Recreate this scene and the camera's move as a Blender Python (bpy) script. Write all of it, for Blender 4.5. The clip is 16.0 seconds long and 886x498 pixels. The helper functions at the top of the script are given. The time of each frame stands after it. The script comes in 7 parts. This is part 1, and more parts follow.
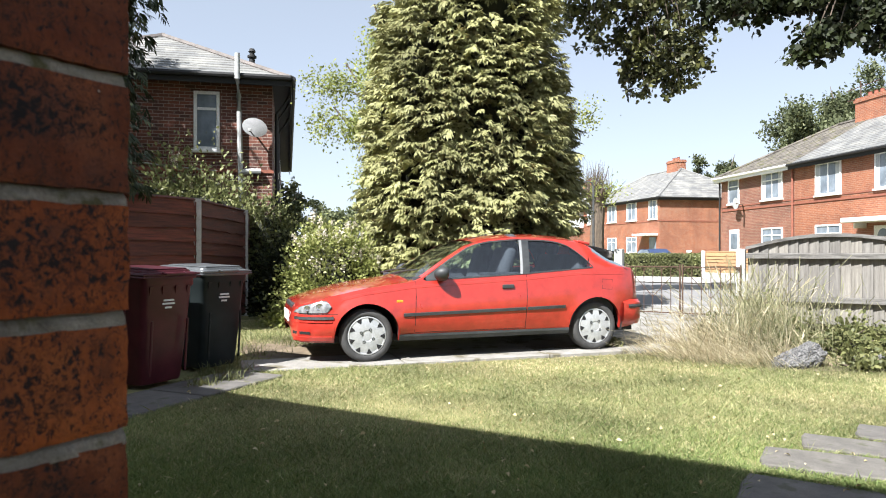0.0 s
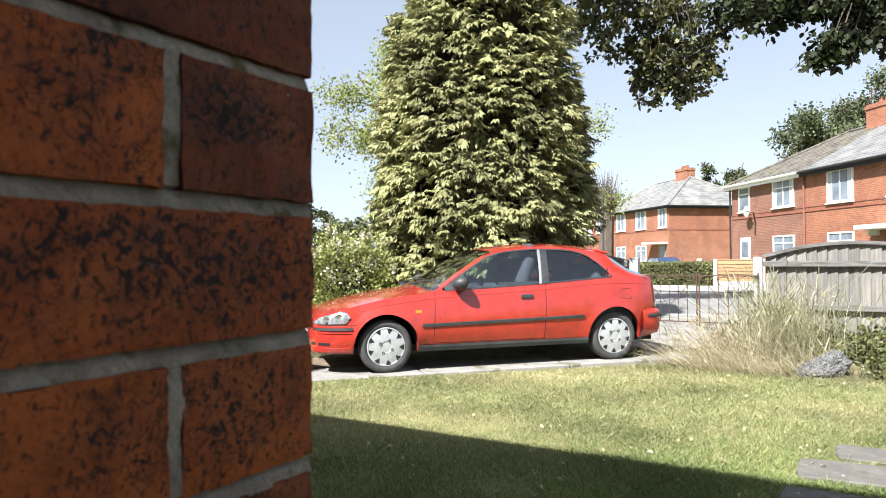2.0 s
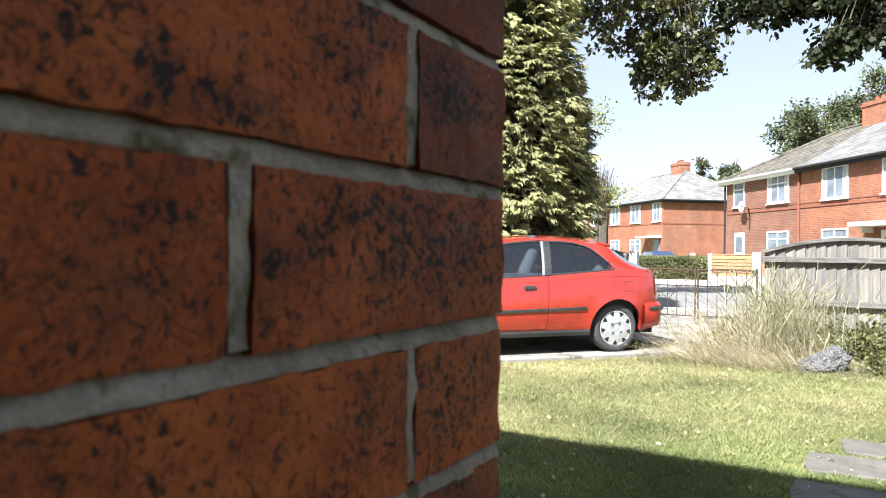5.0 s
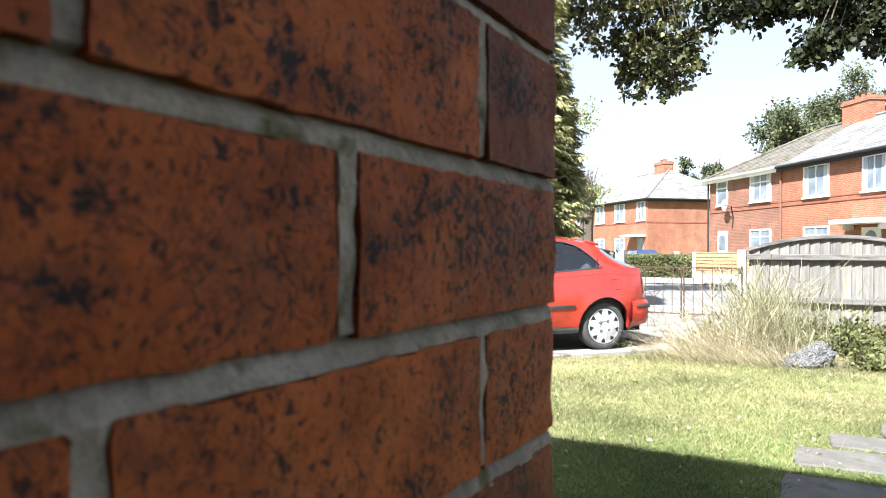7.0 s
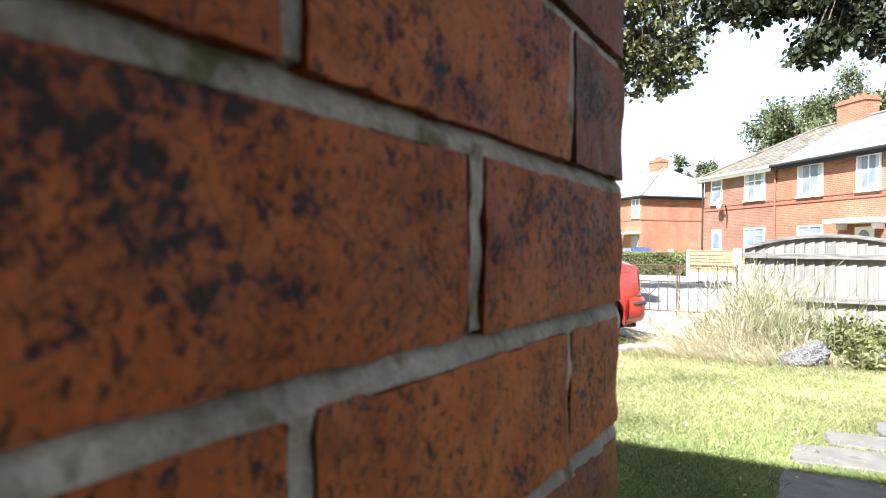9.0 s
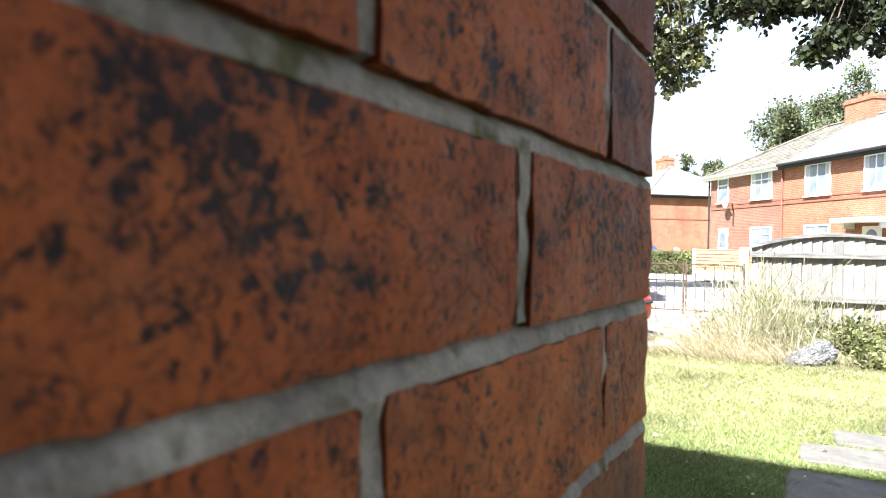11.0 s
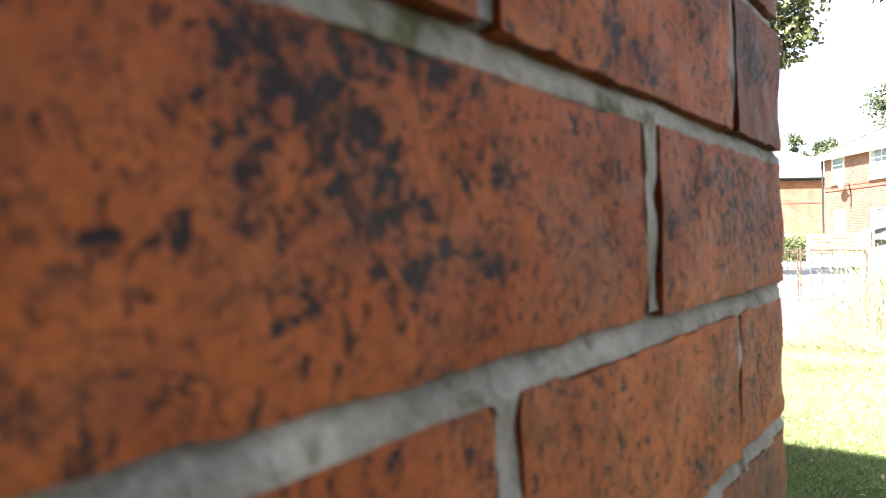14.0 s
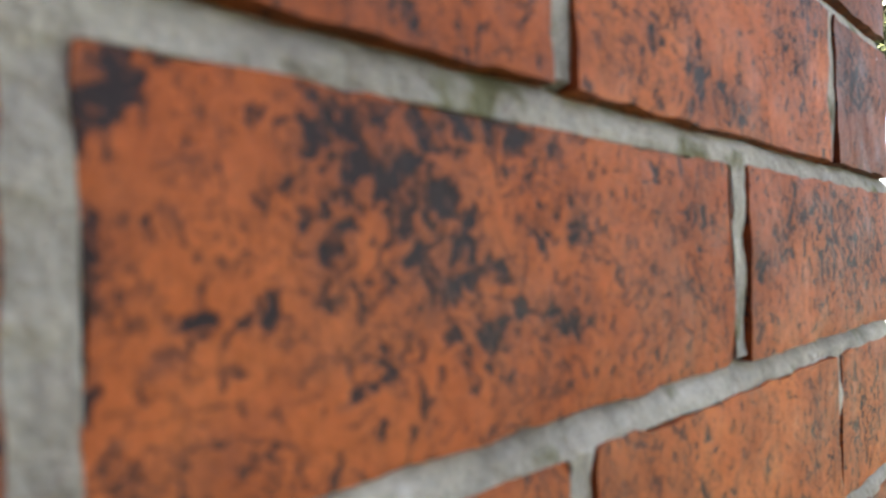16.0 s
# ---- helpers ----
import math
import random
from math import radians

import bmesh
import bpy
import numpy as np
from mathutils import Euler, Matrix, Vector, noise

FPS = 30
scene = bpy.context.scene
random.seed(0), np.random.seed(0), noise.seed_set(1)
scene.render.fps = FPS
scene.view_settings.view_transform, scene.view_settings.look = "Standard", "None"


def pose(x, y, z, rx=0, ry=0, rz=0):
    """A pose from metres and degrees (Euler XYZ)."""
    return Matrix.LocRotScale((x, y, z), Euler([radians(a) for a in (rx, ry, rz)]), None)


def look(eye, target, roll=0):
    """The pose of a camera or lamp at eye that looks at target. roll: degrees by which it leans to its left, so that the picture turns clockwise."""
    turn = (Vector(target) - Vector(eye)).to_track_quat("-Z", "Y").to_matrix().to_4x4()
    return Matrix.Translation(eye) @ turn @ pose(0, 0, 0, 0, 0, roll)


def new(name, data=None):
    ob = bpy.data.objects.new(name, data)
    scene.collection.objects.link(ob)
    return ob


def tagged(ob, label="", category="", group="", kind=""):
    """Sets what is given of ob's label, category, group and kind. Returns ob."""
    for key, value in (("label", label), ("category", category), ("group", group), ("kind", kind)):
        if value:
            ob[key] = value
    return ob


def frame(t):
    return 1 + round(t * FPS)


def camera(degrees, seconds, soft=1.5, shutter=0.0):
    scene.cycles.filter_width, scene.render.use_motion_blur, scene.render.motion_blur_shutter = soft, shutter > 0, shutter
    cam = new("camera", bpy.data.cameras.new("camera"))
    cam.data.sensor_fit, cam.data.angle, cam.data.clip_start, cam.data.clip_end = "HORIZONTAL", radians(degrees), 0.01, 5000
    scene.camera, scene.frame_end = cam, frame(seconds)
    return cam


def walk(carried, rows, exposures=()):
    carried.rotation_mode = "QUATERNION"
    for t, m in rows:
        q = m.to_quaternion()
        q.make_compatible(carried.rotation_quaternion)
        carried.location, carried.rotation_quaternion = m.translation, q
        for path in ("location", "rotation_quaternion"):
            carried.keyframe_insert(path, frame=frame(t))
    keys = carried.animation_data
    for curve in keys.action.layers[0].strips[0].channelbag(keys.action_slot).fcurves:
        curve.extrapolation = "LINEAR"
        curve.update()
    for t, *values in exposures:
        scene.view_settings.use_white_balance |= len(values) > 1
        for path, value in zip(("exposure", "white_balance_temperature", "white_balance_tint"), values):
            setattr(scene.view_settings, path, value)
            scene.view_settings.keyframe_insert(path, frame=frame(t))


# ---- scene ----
cam = camera(65.17, 16.0, 1.0)
PATH = [
    (0, (0.0005, -0.0026, 1.1675), (0.025, 0.038, -0.028)),
    (0.5, (-0.0046, 0.0009, 1.1677), (0.313, -0.018, -0.121)),
    (1, (-0.0271, 0.0211, 1.1792), (2.092, 0.204, 0.145)),
    (1.5, (-0.0559, 0.0265, 1.1746), (4.034, 0.691, 0.614)),
    (2, (-0.1177, 0.0257, 1.1695), (0.637, 0.860, 0.333)),
    (2.5, (-0.1484, 0.0246, 1.1698), (-0.150, 0.879, -0.124)),
    (3, (-0.1618, 0.0265, 1.1687), (-0.102, 0.653, -0.026)),
    (3.5, (-0.1792, 0.0261, 1.1684), (-0.097, 0.638, -0.116)),
    (4, (-0.2008, 0.0294, 1.1669), (0.294, 0.324, -0.170)),
    (4.5, (-0.2206, 0.0299, 1.1667), (0.203, 0.074, -0.417)),
    (7, (-0.2760, 0.0232, 1.1603), (-1.176, 0.077, -0.220)),
    (7.5, (-0.2914, 0.0165, 1.1612), (-1.833, 0.025, -0.037)),
    (8, (-0.3045, 0.0113, 1.1610), (-1.594, -0.184, -0.040)),
    (8.5, (-0.3163, 0.0109, 1.1621), (-1.436, -0.291, -0.183)),
    (9, (-0.3236, 0.0115, 1.1616), (-1.668, -0.266, -0.714)),
    (9.5, (-0.3317, 0.0096, 1.1610), (-1.665, -0.312, -0.873)),
    (10, (-0.3369, 0.0081, 1.1596), (-1.678, -0.419, -0.911)),
    (12.5, (-0.3412, 0.0120, 1.1598), (0.545, -0.487, 0.090)),
    (13, (-0.3433, 0.0156, 1.1570), (1.557, -1.041, 1.117)),
    (13.5, (-0.3466, 0.0194, 1.1562), (4.153, -0.754, 1.776)),
    (14, (-0.3482, 0.0217, 1.1562), (6.578, -0.529, 1.542)),
    (14.5, (-0.3488, 0.0226, 1.1564), (8.302, -0.615, 1.491)),
    (15, (-0.3501, 0.0220, 1.1601), (9.733, -0.089, 1.159)),
    (15.5, (-0.3469, 0.0187, 1.1648), (11.920, 0.038, 0.601)),
    (16, (-0.3444, 0.0175, 1.1663), (13.981, 0.572, 1.149))]

# exposure opens up as the dark wall fills the view
walk(cam, [(t, pose(*p, 90 + r[1], r[2], r[0])) for t, p, r in PATH],
     [(t, e, k, 10) for t, e, k in ((0.0, 1.6, 6120), (4.5, 1.75, 6050), (7.0, 2.05, 5980), (10.0, 2.38, 5980), (12.5, 2.72, 5980), (14.0, 3.15, 5980), (15.0, 3.5, 5980), (16.0, 3.95, 5980))])
cam.data.dof.use_dof = True
cam.data.dof.focus_distance = 3.0
cam.data.dof.aperture_fstop = (cam.data.lens / 1000) / 0.0017

# ---- sky and sun ----
SUN_EL = 48.0
LIGHT = Vector((0.62, 0.78, -math.tan(radians(SUN_EL)))).normalized()
world = bpy.data.worlds.new("sky")
scene.world = world
world.use_nodes = True
wn = world.node_tree
sky = wn.nodes.new("ShaderNodeTexSky")
sky.sky_type, sky.sun_disc = "NISHITA", False
sky.sun_elevation, sky.sun_rotation = radians(SUN_EL), math.atan2(-LIGHT.x, -LIGHT.y)
sky.air_density, sky.dust_density, sky.ozone_density = 0.8, 0.6, 0.5
haze = wn.nodes.new("ShaderNodeHueSaturation")
haze.inputs["Saturation"].default_value = 0.5
wn.links.new(sky.outputs[0], haze.inputs["Color"])
veil = wn.nodes.new("ShaderNodeMix")   # thin summer haze evens the sky out
veil.data_type = "RGBA"
veil.inputs[0].default_value = 0.5
veil.inputs[7].default_value = (3.1, 3.5, 4.0, 1)
wn.links.new(haze.outputs[0], veil.inputs[6])
wn.links.new(veil.outputs[2], wn.nodes["Background"].inputs[0])
wn.nodes["Background"].inputs[1].default_value = 0.070
sun = new("sun", bpy.data.lights.new("sun", "SUN"))
sun.data.energy, sun.data.angle, sun.data.color = 5.0, radians(0.53), (1.0, 0.96, 0.89)
sun.matrix_world = look(tuple(-LIGHT * 30), (0, 0, 0))

# ---- materials ----
def shader(name):
    m = bpy.data.materials.new(name)
    m.use_nodes = True
    return m, m.node_tree, m.node_tree.nodes["Principled BSDF"]


def node(nt, kind, **values):
    n = nt.nodes.new(kind)
    for key, value in values.items():
        n.inputs[key].default_value = value
    return n


def ramp(nt, source, stops):
    r = nt.nodes.new("ShaderNodeValToRGB")
    el = r.color_ramp.elements
    while len(el) < len(stops):
        el.new(0.5)
    for e, (at, c) in zip(el, stops):
        e.position, e.color = at, (*c, 1)
    nt.links.new(source, r.inputs[0])
    return r.outputs[0]


def blend(nt, a, b, fac, mode="MIX"):
    mx = nt.nodes.new("ShaderNodeMix")
    mx.data_type, mx.blend_type = "RGBA", mode
    for sock, v in ((mx.inputs[0], fac), (mx.inputs[6], a), (mx.inputs[7], b)):
        if isinstance(v, bpy.types.NodeSocket):
            nt.links.new(v, sock)
        elif isinstance(v, tuple):
            sock.default_value = (*v, 1)
        else:
            sock.default_value = v
    return mx.outputs[2]


def surface(name, dark, light, scale=8.0, rough=0.7, fine=60.0, bump=0.15, depth=0.01, metal=0.0, spots=None, per="", spread=0.0, coat=0.0, grain=(1, 1, 1)):
    """Two scales of noise between two colours, fine relief, and a varied roughness; per: 'object' or 'island' varies single pieces."""
    m, nt, bs = shader(name)
    co = nt.nodes.new("ShaderNodeTexCoord")
    mp = node(nt, "ShaderNodeMapping", Scale=grain)
    nt.links.new(co.outputs["Object"], mp.inputs[0])
    big = node(nt, "ShaderNodeTexNoise", Scale=scale, Detail=5.0, Roughness=0.6)
    small = node(nt, "ShaderNodeTexNoise", Scale=fine, Detail=4.0, Roughness=0.65)
    for n in (big, small):
        nt.links.new(mp.outputs[0], n.inputs["Vector"])
    mid = tuple((a + b) / 2 for a, b in zip(dark, light))
    col = ramp(nt, big.outputs[0], [(0.32, dark), (0.5, mid), (0.68, light)])
    tint = ramp(nt, small.outputs[0], [(0.3, (0.78, 0.78, 0.78)), (0.7, (1.12, 1.12, 1.12))])
    col = blend(nt, col, tint, 1.0, "MULTIPLY")
    if spots:
        sp = node(nt, "ShaderNodeTexNoise", Scale=spots[1], Detail=3.0)
        nt.links.new(mp.outputs[0], sp.inputs["Vector"])
        col = blend(nt, col, spots[0], ramp(nt, sp.outputs[0], [(spots[2], (0, 0, 0)), (spots[2] + 0.08, (1, 1, 1))]))
    if per:
        rnd = nt.nodes.new("ShaderNodeObjectInfo").outputs["Random"] if per == "object" else nt.nodes.new("ShaderNodeNewGeometry").outputs["Random Per Island"]
        lo, hi = 1 - spread, 1 + spread
        col = blend(nt, col, ramp(nt, rnd, [(0.0, (lo, lo, lo)), (1.0, (hi, hi * 0.98, hi * 0.92))]), 1.0, "MULTIPLY")
    nt.links.new(col, bs.inputs["Base Color"])
    rr = nt.nodes.new("ShaderNodeMapRange")
    rr.inputs["To Min"].default_value, rr.inputs["To Max"].default_value = max(0.02, rough - 0.12), min(1, rough + 0.12)
    nt.links.new(big.outputs[0], rr.inputs[0])
    nt.links.new(rr.outputs[0], bs.inputs["Roughness"])
    bs.inputs["Metallic"].default_value = metal
    bs.inputs["Coat Weight"].default_value = coat
    bs.inputs["Coat Roughness"].default_value = 0.05
    if bump:
        bp = node(nt, "ShaderNodeBump", Strength=bump, Distance=depth)
        nt.links.new(small.outputs[0], bp.inputs["Height"])
        nt.links.new(bp.outputs[0], bs.inputs["Normal"])
    return m


def leafy(name, dark, light, rough=0.55, spread=0.35, sheer=0.35, patch=1.2):
    """Leaves: colour varied leaf by leaf and in patches, with light coming through."""
    m, nt, bs = shader(name)
    geo = nt.nodes.new("ShaderNodeNewGeometry")
    co = nt.nodes.new("ShaderNodeTexCoord")
    big = node(nt, "ShaderNodeTexNoise", Scale=patch, Detail=4.0)
    nt.links.new(co.outputs["Object"], big.inputs["Vector"])
    col = ramp(nt, geo.outputs["Random Per Island"], [(0.0, dark), (0.5, tuple((a + b) / 2 for a, b in zip(dark, light))), (1.0, light)])
    lo, hi = 1 - spread, 1 + spread
    col = blend(nt, col, ramp(nt, big.outputs[0], [(0.35, (lo, lo, lo)), (0.65, (hi, hi, hi))]), 1.0, "MULTIPLY")
    nt.links.new(col, bs.inputs["Base Color"])
    bs.inputs["Roughness"].default_value = rough
    bs.inputs["Specular IOR Level"].default_value = 0.35
    tr = nt.nodes.new("ShaderNodeBsdfTranslucent")
    nt.links.new(col, tr.inputs[0])
    mix = nt.nodes.new("ShaderNodeMixShader")
    mix.inputs[0].default_value = sheer
    nt.links.new(bs.outputs[0], mix.inputs[1])
    nt.links.new(tr.outputs[0], mix.inputs[2])
    nt.links.new(mix.outputs[0], nt.nodes["Material Output"].inputs[0])
    return m


def pane_material(name, tint, gloss=0.03, sheen=0.074):
    m, nt, bs = shader(name)
    clear = nt.nodes.new("ShaderNodeBsdfTransparent")
    clear.inputs[0].default_value = (*tint, 1)
    shine = nt.nodes.new("ShaderNodeBsdfGlossy")
    shine.inputs["Roughness"].default_value = gloss
    fr = node(nt, "ShaderNodeFresnel", IOR=1.55)
    mix = nt.nodes.new("ShaderNodeMixShader")
    more = nt.nodes.new("ShaderNodeMath")
    more.inputs[1].default_value = sheen
    nt.links.new(fr.outputs[0], more.inputs[0])
    nt.links.new(more.outputs[0], mix.inputs[0])
    nt.links.new(clear.outputs[0], mix.inputs[1])
    nt.links.new(shine.outputs[0], mix.inputs[2])
    nt.links.new(mix.outputs[0], nt.nodes["Material Output"].inputs[0])
    return m


# soot on the near wall: along the wall, height, half length, half height, strength
SOOT = ((0.366, 1.184, 0.014, 0.010, 0.9), (0.349, 1.178, 0.015, 0.013, 1.0), (0.340, 1.166, 0.013, 0.010, 0.85), (0.352, 1.164, 0.009, 0.006, 0.8), (0.334, 1.192, 0.032, 0.006, 0.9),
        (0.371, 1.170, 0.005, 0.010, 0.8), (0.329, 1.163, 0.006, 0.005, 1.0), (0.299, 1.175, 0.006, 0.008, 0.9), (0.333, 1.152, 0.012, 0.008, 0.65), (0.305, 1.152, 0.014, 0.006, 0.6),
        (0.3935, 1.158, 0.0035, 0.002, 1.0), (0.383, 1.1592, 0.004, 0.002, 0.9), (0.3975, 1.154, 0.003, 0.002, 0.8), (0.3655, 1.1422, 0.003, 0.0022, 0.9), (0.358, 1.147, 0.005, 0.004, 0.6),
        (0.406, 1.190, 0.006, 0.007, 1.0), (0.4095, 1.160, 0.0025, 0.026, 0.8), (0.237, 1.220, 0.010, 0.011, 1.0), (0.264, 1.222, 0.008, 0.004, 0.9), (0.212, 1.213, 0.018, 0.010, 0.7),
        (0.168, 1.171, 0.012, 0.012, 0.7), (0.187, 1.161, 0.010, 0.008, 0.7), (0.120, 1.180, 0.060, 0.012, 0.7), (0.070, 1.165, 0.070, 0.026, 0.66), (0.055, 1.090, 0.040, 0.026, 0.5), (0.060, 1.246, 0.035, 0.018, 0.75), (0.235, 1.172, 0.014, 0.018, 0.45))


def near_brick_material(wall, name, tones):
    """Hard-fired facing brick of three tones, with gathered soot, sparse black pits and fine dark crazing."""
    m, nt, bs = shader(name)
    co = nt.nodes.new("ShaderNodeTexCoord")
    co.object = wall
    at = co.outputs["Object"]
    info = nt.nodes.new("ShaderNodeObjectInfo")

    def tex(scale, detail=5.0, rough=0.6, warp=0.0, squash=None):
        n = node(nt, "ShaderNodeTexNoise", Scale=scale, Detail=detail, Roughness=rough, Distortion=warp)
        v = at
        if squash:
            mp = node(nt, "ShaderNodeMapping", Scale=squash)
            nt.links.new(at, mp.inputs[0])
            v = mp.outputs[0]
        nt.links.new(v, n.inputs["Vector"])
        return n.outputs[0]

    def calc(op, a, b=0.0, c=0.0):
        n = nt.nodes.new("ShaderNodeMath")
        n.operation = op
        for sock, v in zip(n.inputs, (a, b, c)):
            if isinstance(v, bpy.types.NodeSocket):
                nt.links.new(v, sock)
            else:
                sock.default_value = v
        return n.outputs[0]

    # where the soot lies, with ragged borders
    shake = node(nt, "ShaderNodeTexNoise", Scale=95.0, Detail=4.0)
    nt.links.new(at, shake.inputs["Vector"])
    ragged = nt.nodes.new("ShaderNodeVectorMath")
    ragged.operation = "MULTIPLY_ADD"
    nt.links.new(shake.outputs["Color"], ragged.inputs[0])
    ragged.inputs[1].default_value = (0.020, 0.0, 0.020)
    nt.links.new(at, ragged.inputs[2])
    dens = 0.0
    for x, z, rx, rz, strength in SOOT:
        mp = node(nt, "ShaderNodeMapping", Location=(-(x + 0.010) / rx, 0.0, -(z + 0.010) / rz), Scale=(1 / rx, 0.0, 1 / rz))
        nt.links.new(ragged.outputs[0], mp.inputs[0])
        ln = nt.nodes.new("ShaderNodeVectorMath")
        ln.operation = "LENGTH"
        nt.links.new(mp.outputs[0], ln.inputs[0])
        fall = nt.nodes.new("ShaderNodeMapRange")
        fall.interpolation_type = "SMOOTHSTEP"
        for key, v in (("From Min", 1.5), ("From Max", 0.25), ("To Min", 0.0), ("To Max", strength)):
            fall.inputs[key].default_value = v
        nt.links.new(ln.outputs["Value"], fall.inputs[0])
        dens = calc("MAXIMUM", fall.outputs[0], dens)
    stray = ramp(nt, tex(17, 4.0), [(0.53, (0, 0, 0)), (0.72, (0.6, 0.6, 0.6))])
    dens = calc("MAXIMUM", dens, stray)

    base = ramp(nt, tex(16), list(zip((0.3, 0.5, 0.7), tones)))
    grain = ramp(nt, tex(300, 4.0, 0.7), [(0.3, (0.8, 0.8, 0.8)), (0.7, (1.16, 1.13, 1.1))])
    col = blend(nt, base, grain, 1.0, "MULTIPLY")
    piece = ramp(nt, info.outputs["Random"], [(0.0, (0.84, 0.78, 0.80)), (0.5, (1.0, 0.98, 0.96)), (1.0, (1.08, 1.12, 1.05))])
    col = blend(nt, col, piece, 1.0, "MULTIPLY")
    # purplish overburnt clouds
    cloud = ramp(nt, tex(30, 5.0, 0.65), [(0.50, (0, 0, 0)), (0.72, (0.62, 0.62, 0.62))])
    col = blend(nt, col, (0.052, 0.026, 0.022), cloud)
    haze_of_soot = calc("MULTIPLY", dens, 0.42)
    col = blend(nt, col, (0.05, 0.034, 0.032), haze_of_soot)
    # soot flecks, crowded where it gathered
    fleck = calc("MULTIPLY_ADD", dens, 0.16, tex(185, 5.0, 0.62, 0.6))
    soot = ramp(nt, fleck, [(0.570, (0, 0, 0)), (0.665, (0.94, 0.94, 0.94))])
    col = blend(nt, col, (0.014, 0.014, 0.017), soot)
    pits = ramp(nt, tex(330, 3.0, 0.5, 0.5, (1, 1, 0.5)), [(0.595, (0, 0, 0)), (0.68, (0.85, 0.85, 0.85))])
    col = blend(nt, col, (0.022, 0.016, 0.016), pits)
    # crazing: thin wandering dark veins, gathered in places
    for scale, width, lo in ((34, 0.012, 0.44), (80, 0.020, 0.46), (150, 0.028, 0.52)):
        off = calc("ABSOLUTE", calc("SUBTRACT", tex(scale, 4.0, 0.6, 1.4), 0.5))
        lines = ramp(nt, off, [(width * 0.3, (0.85, 0.85, 0.85)), (width, (0, 0, 0))])
        where = ramp(nt, tex(scale * 0.5, 3.0), [(lo, (0, 0, 0)), (lo + 0.12, (1, 1, 1))])
        lines = blend(nt, lines, where, 1.0, "MULTIPLY")
        col = blend(nt, col, (0.022, 0.016, 0.016), lines)
    # pale lime specks and smears of mortar
    pale = ramp(nt, tex(120, 1.0), [(0.79, (0, 0, 0)), (0.81, (1, 1, 1))])
    col = blend(nt, col, (0.42, 0.34, 0.29), pale)
    smear = ramp(nt, tex(40, 5.0, 0.7, 0.8, (0.45, 1, 1.6)), [(0.69, (0, 0, 0)), (0.80, (0.35, 0.35, 0.35))])
    col = blend(nt, col, (0.33, 0.22, 0.17), smear)
    nt.links.new(col, bs.inputs["Base Color"])
    rr = ramp(nt, tex(48, 4.0), [(0.3, (0.5, 0.5, 0.5)), (0.7, (0.78, 0.78, 0.78))])
    nt.links.new(rr, bs.inputs["Roughness"])
    bs.inputs["Specular IOR Level"].default_value = 0.09
    bp = node(nt, "ShaderNodeBump", Strength=0.5, Distance=0.0010)
    nt.links.new(tex(150, 5.0, 0.7), bp.inputs["Height"])
    bp2 = node(nt, "ShaderNodeBump", Strength=0.45, Distance=0.0008)
    bp2.invert = True
    nt.links.new(soot, bp2.inputs["Height"])
    nt.links.new(bp.outputs[0], bp2.inputs["Normal"])
    nt.links.new(bp2.outputs[0], bs.inputs["Normal"])
    return m


def brick_courses(name, brick_a, brick_b, joint, course=0.075, bump=0.4):
    """Far brickwork in running bond, with weathering; courses follow the height, whichever way the wall faces."""
    m, nt, bs = shader(name)
    co = nt.nodes.new("ShaderNodeTexCoord")
    sep = nt.nodes.new("ShaderNodeSeparateXYZ")
    nt.links.new(co.outputs["Object"], sep.inputs[0])
    s = nt.nodes.new("ShaderNodeMath")
    nt.links.new(sep.outputs[0], s.inputs[0])
    nt.links.new(sep.outputs[1], s.inputs[1])
    comb = nt.nodes.new("ShaderNodeCombineXYZ")
    nt.links.new(s.outputs[0], comb.inputs[0])
    nt.links.new(sep.outputs[2], comb.inputs[1])
    bt = nt.nodes.new("ShaderNodeTexBrick")
    nt.links.new(comb.outputs[0], bt.inputs["Vector"])
    for key, v in (("Color1", (*brick_a, 1)), ("Color2", (*brick_b, 1)), ("Mortar", (*joint, 1)), ("Scale", 1.0), ("Brick Width", 0.225), ("Row Height", course), ("Mortar Size", 0.007), ("Mortar Smooth", 0.2)):
        bt.inputs[key].default_value = v
    big = node(nt, "ShaderNodeTexNoise", Scale=0.9, Detail=6.0, Roughness=0.65)
    nt.links.new(co.outputs["Object"], big.inputs["Vector"])
    col = blend(nt, bt.outputs["Color"], ramp(nt, big.outputs[0], [(0.3, (0.72, 0.70, 0.70)), (0.7, (1.2, 1.16, 1.1))]), 1.0, "MULTIPLY")
    nt.links.new(col, bs.inputs["Base Color"])
    bs.inputs["Roughness"].default_value = 0.85
    bp = node(nt, "ShaderNodeBump", Strength=bump, Distance=0.01)
    bp.invert = True
    nt.links.new(bt.outputs["Fac"], bp.inputs["Height"])
    nt.links.new(bp.outputs[0], bs.inputs["Normal"])
    return m


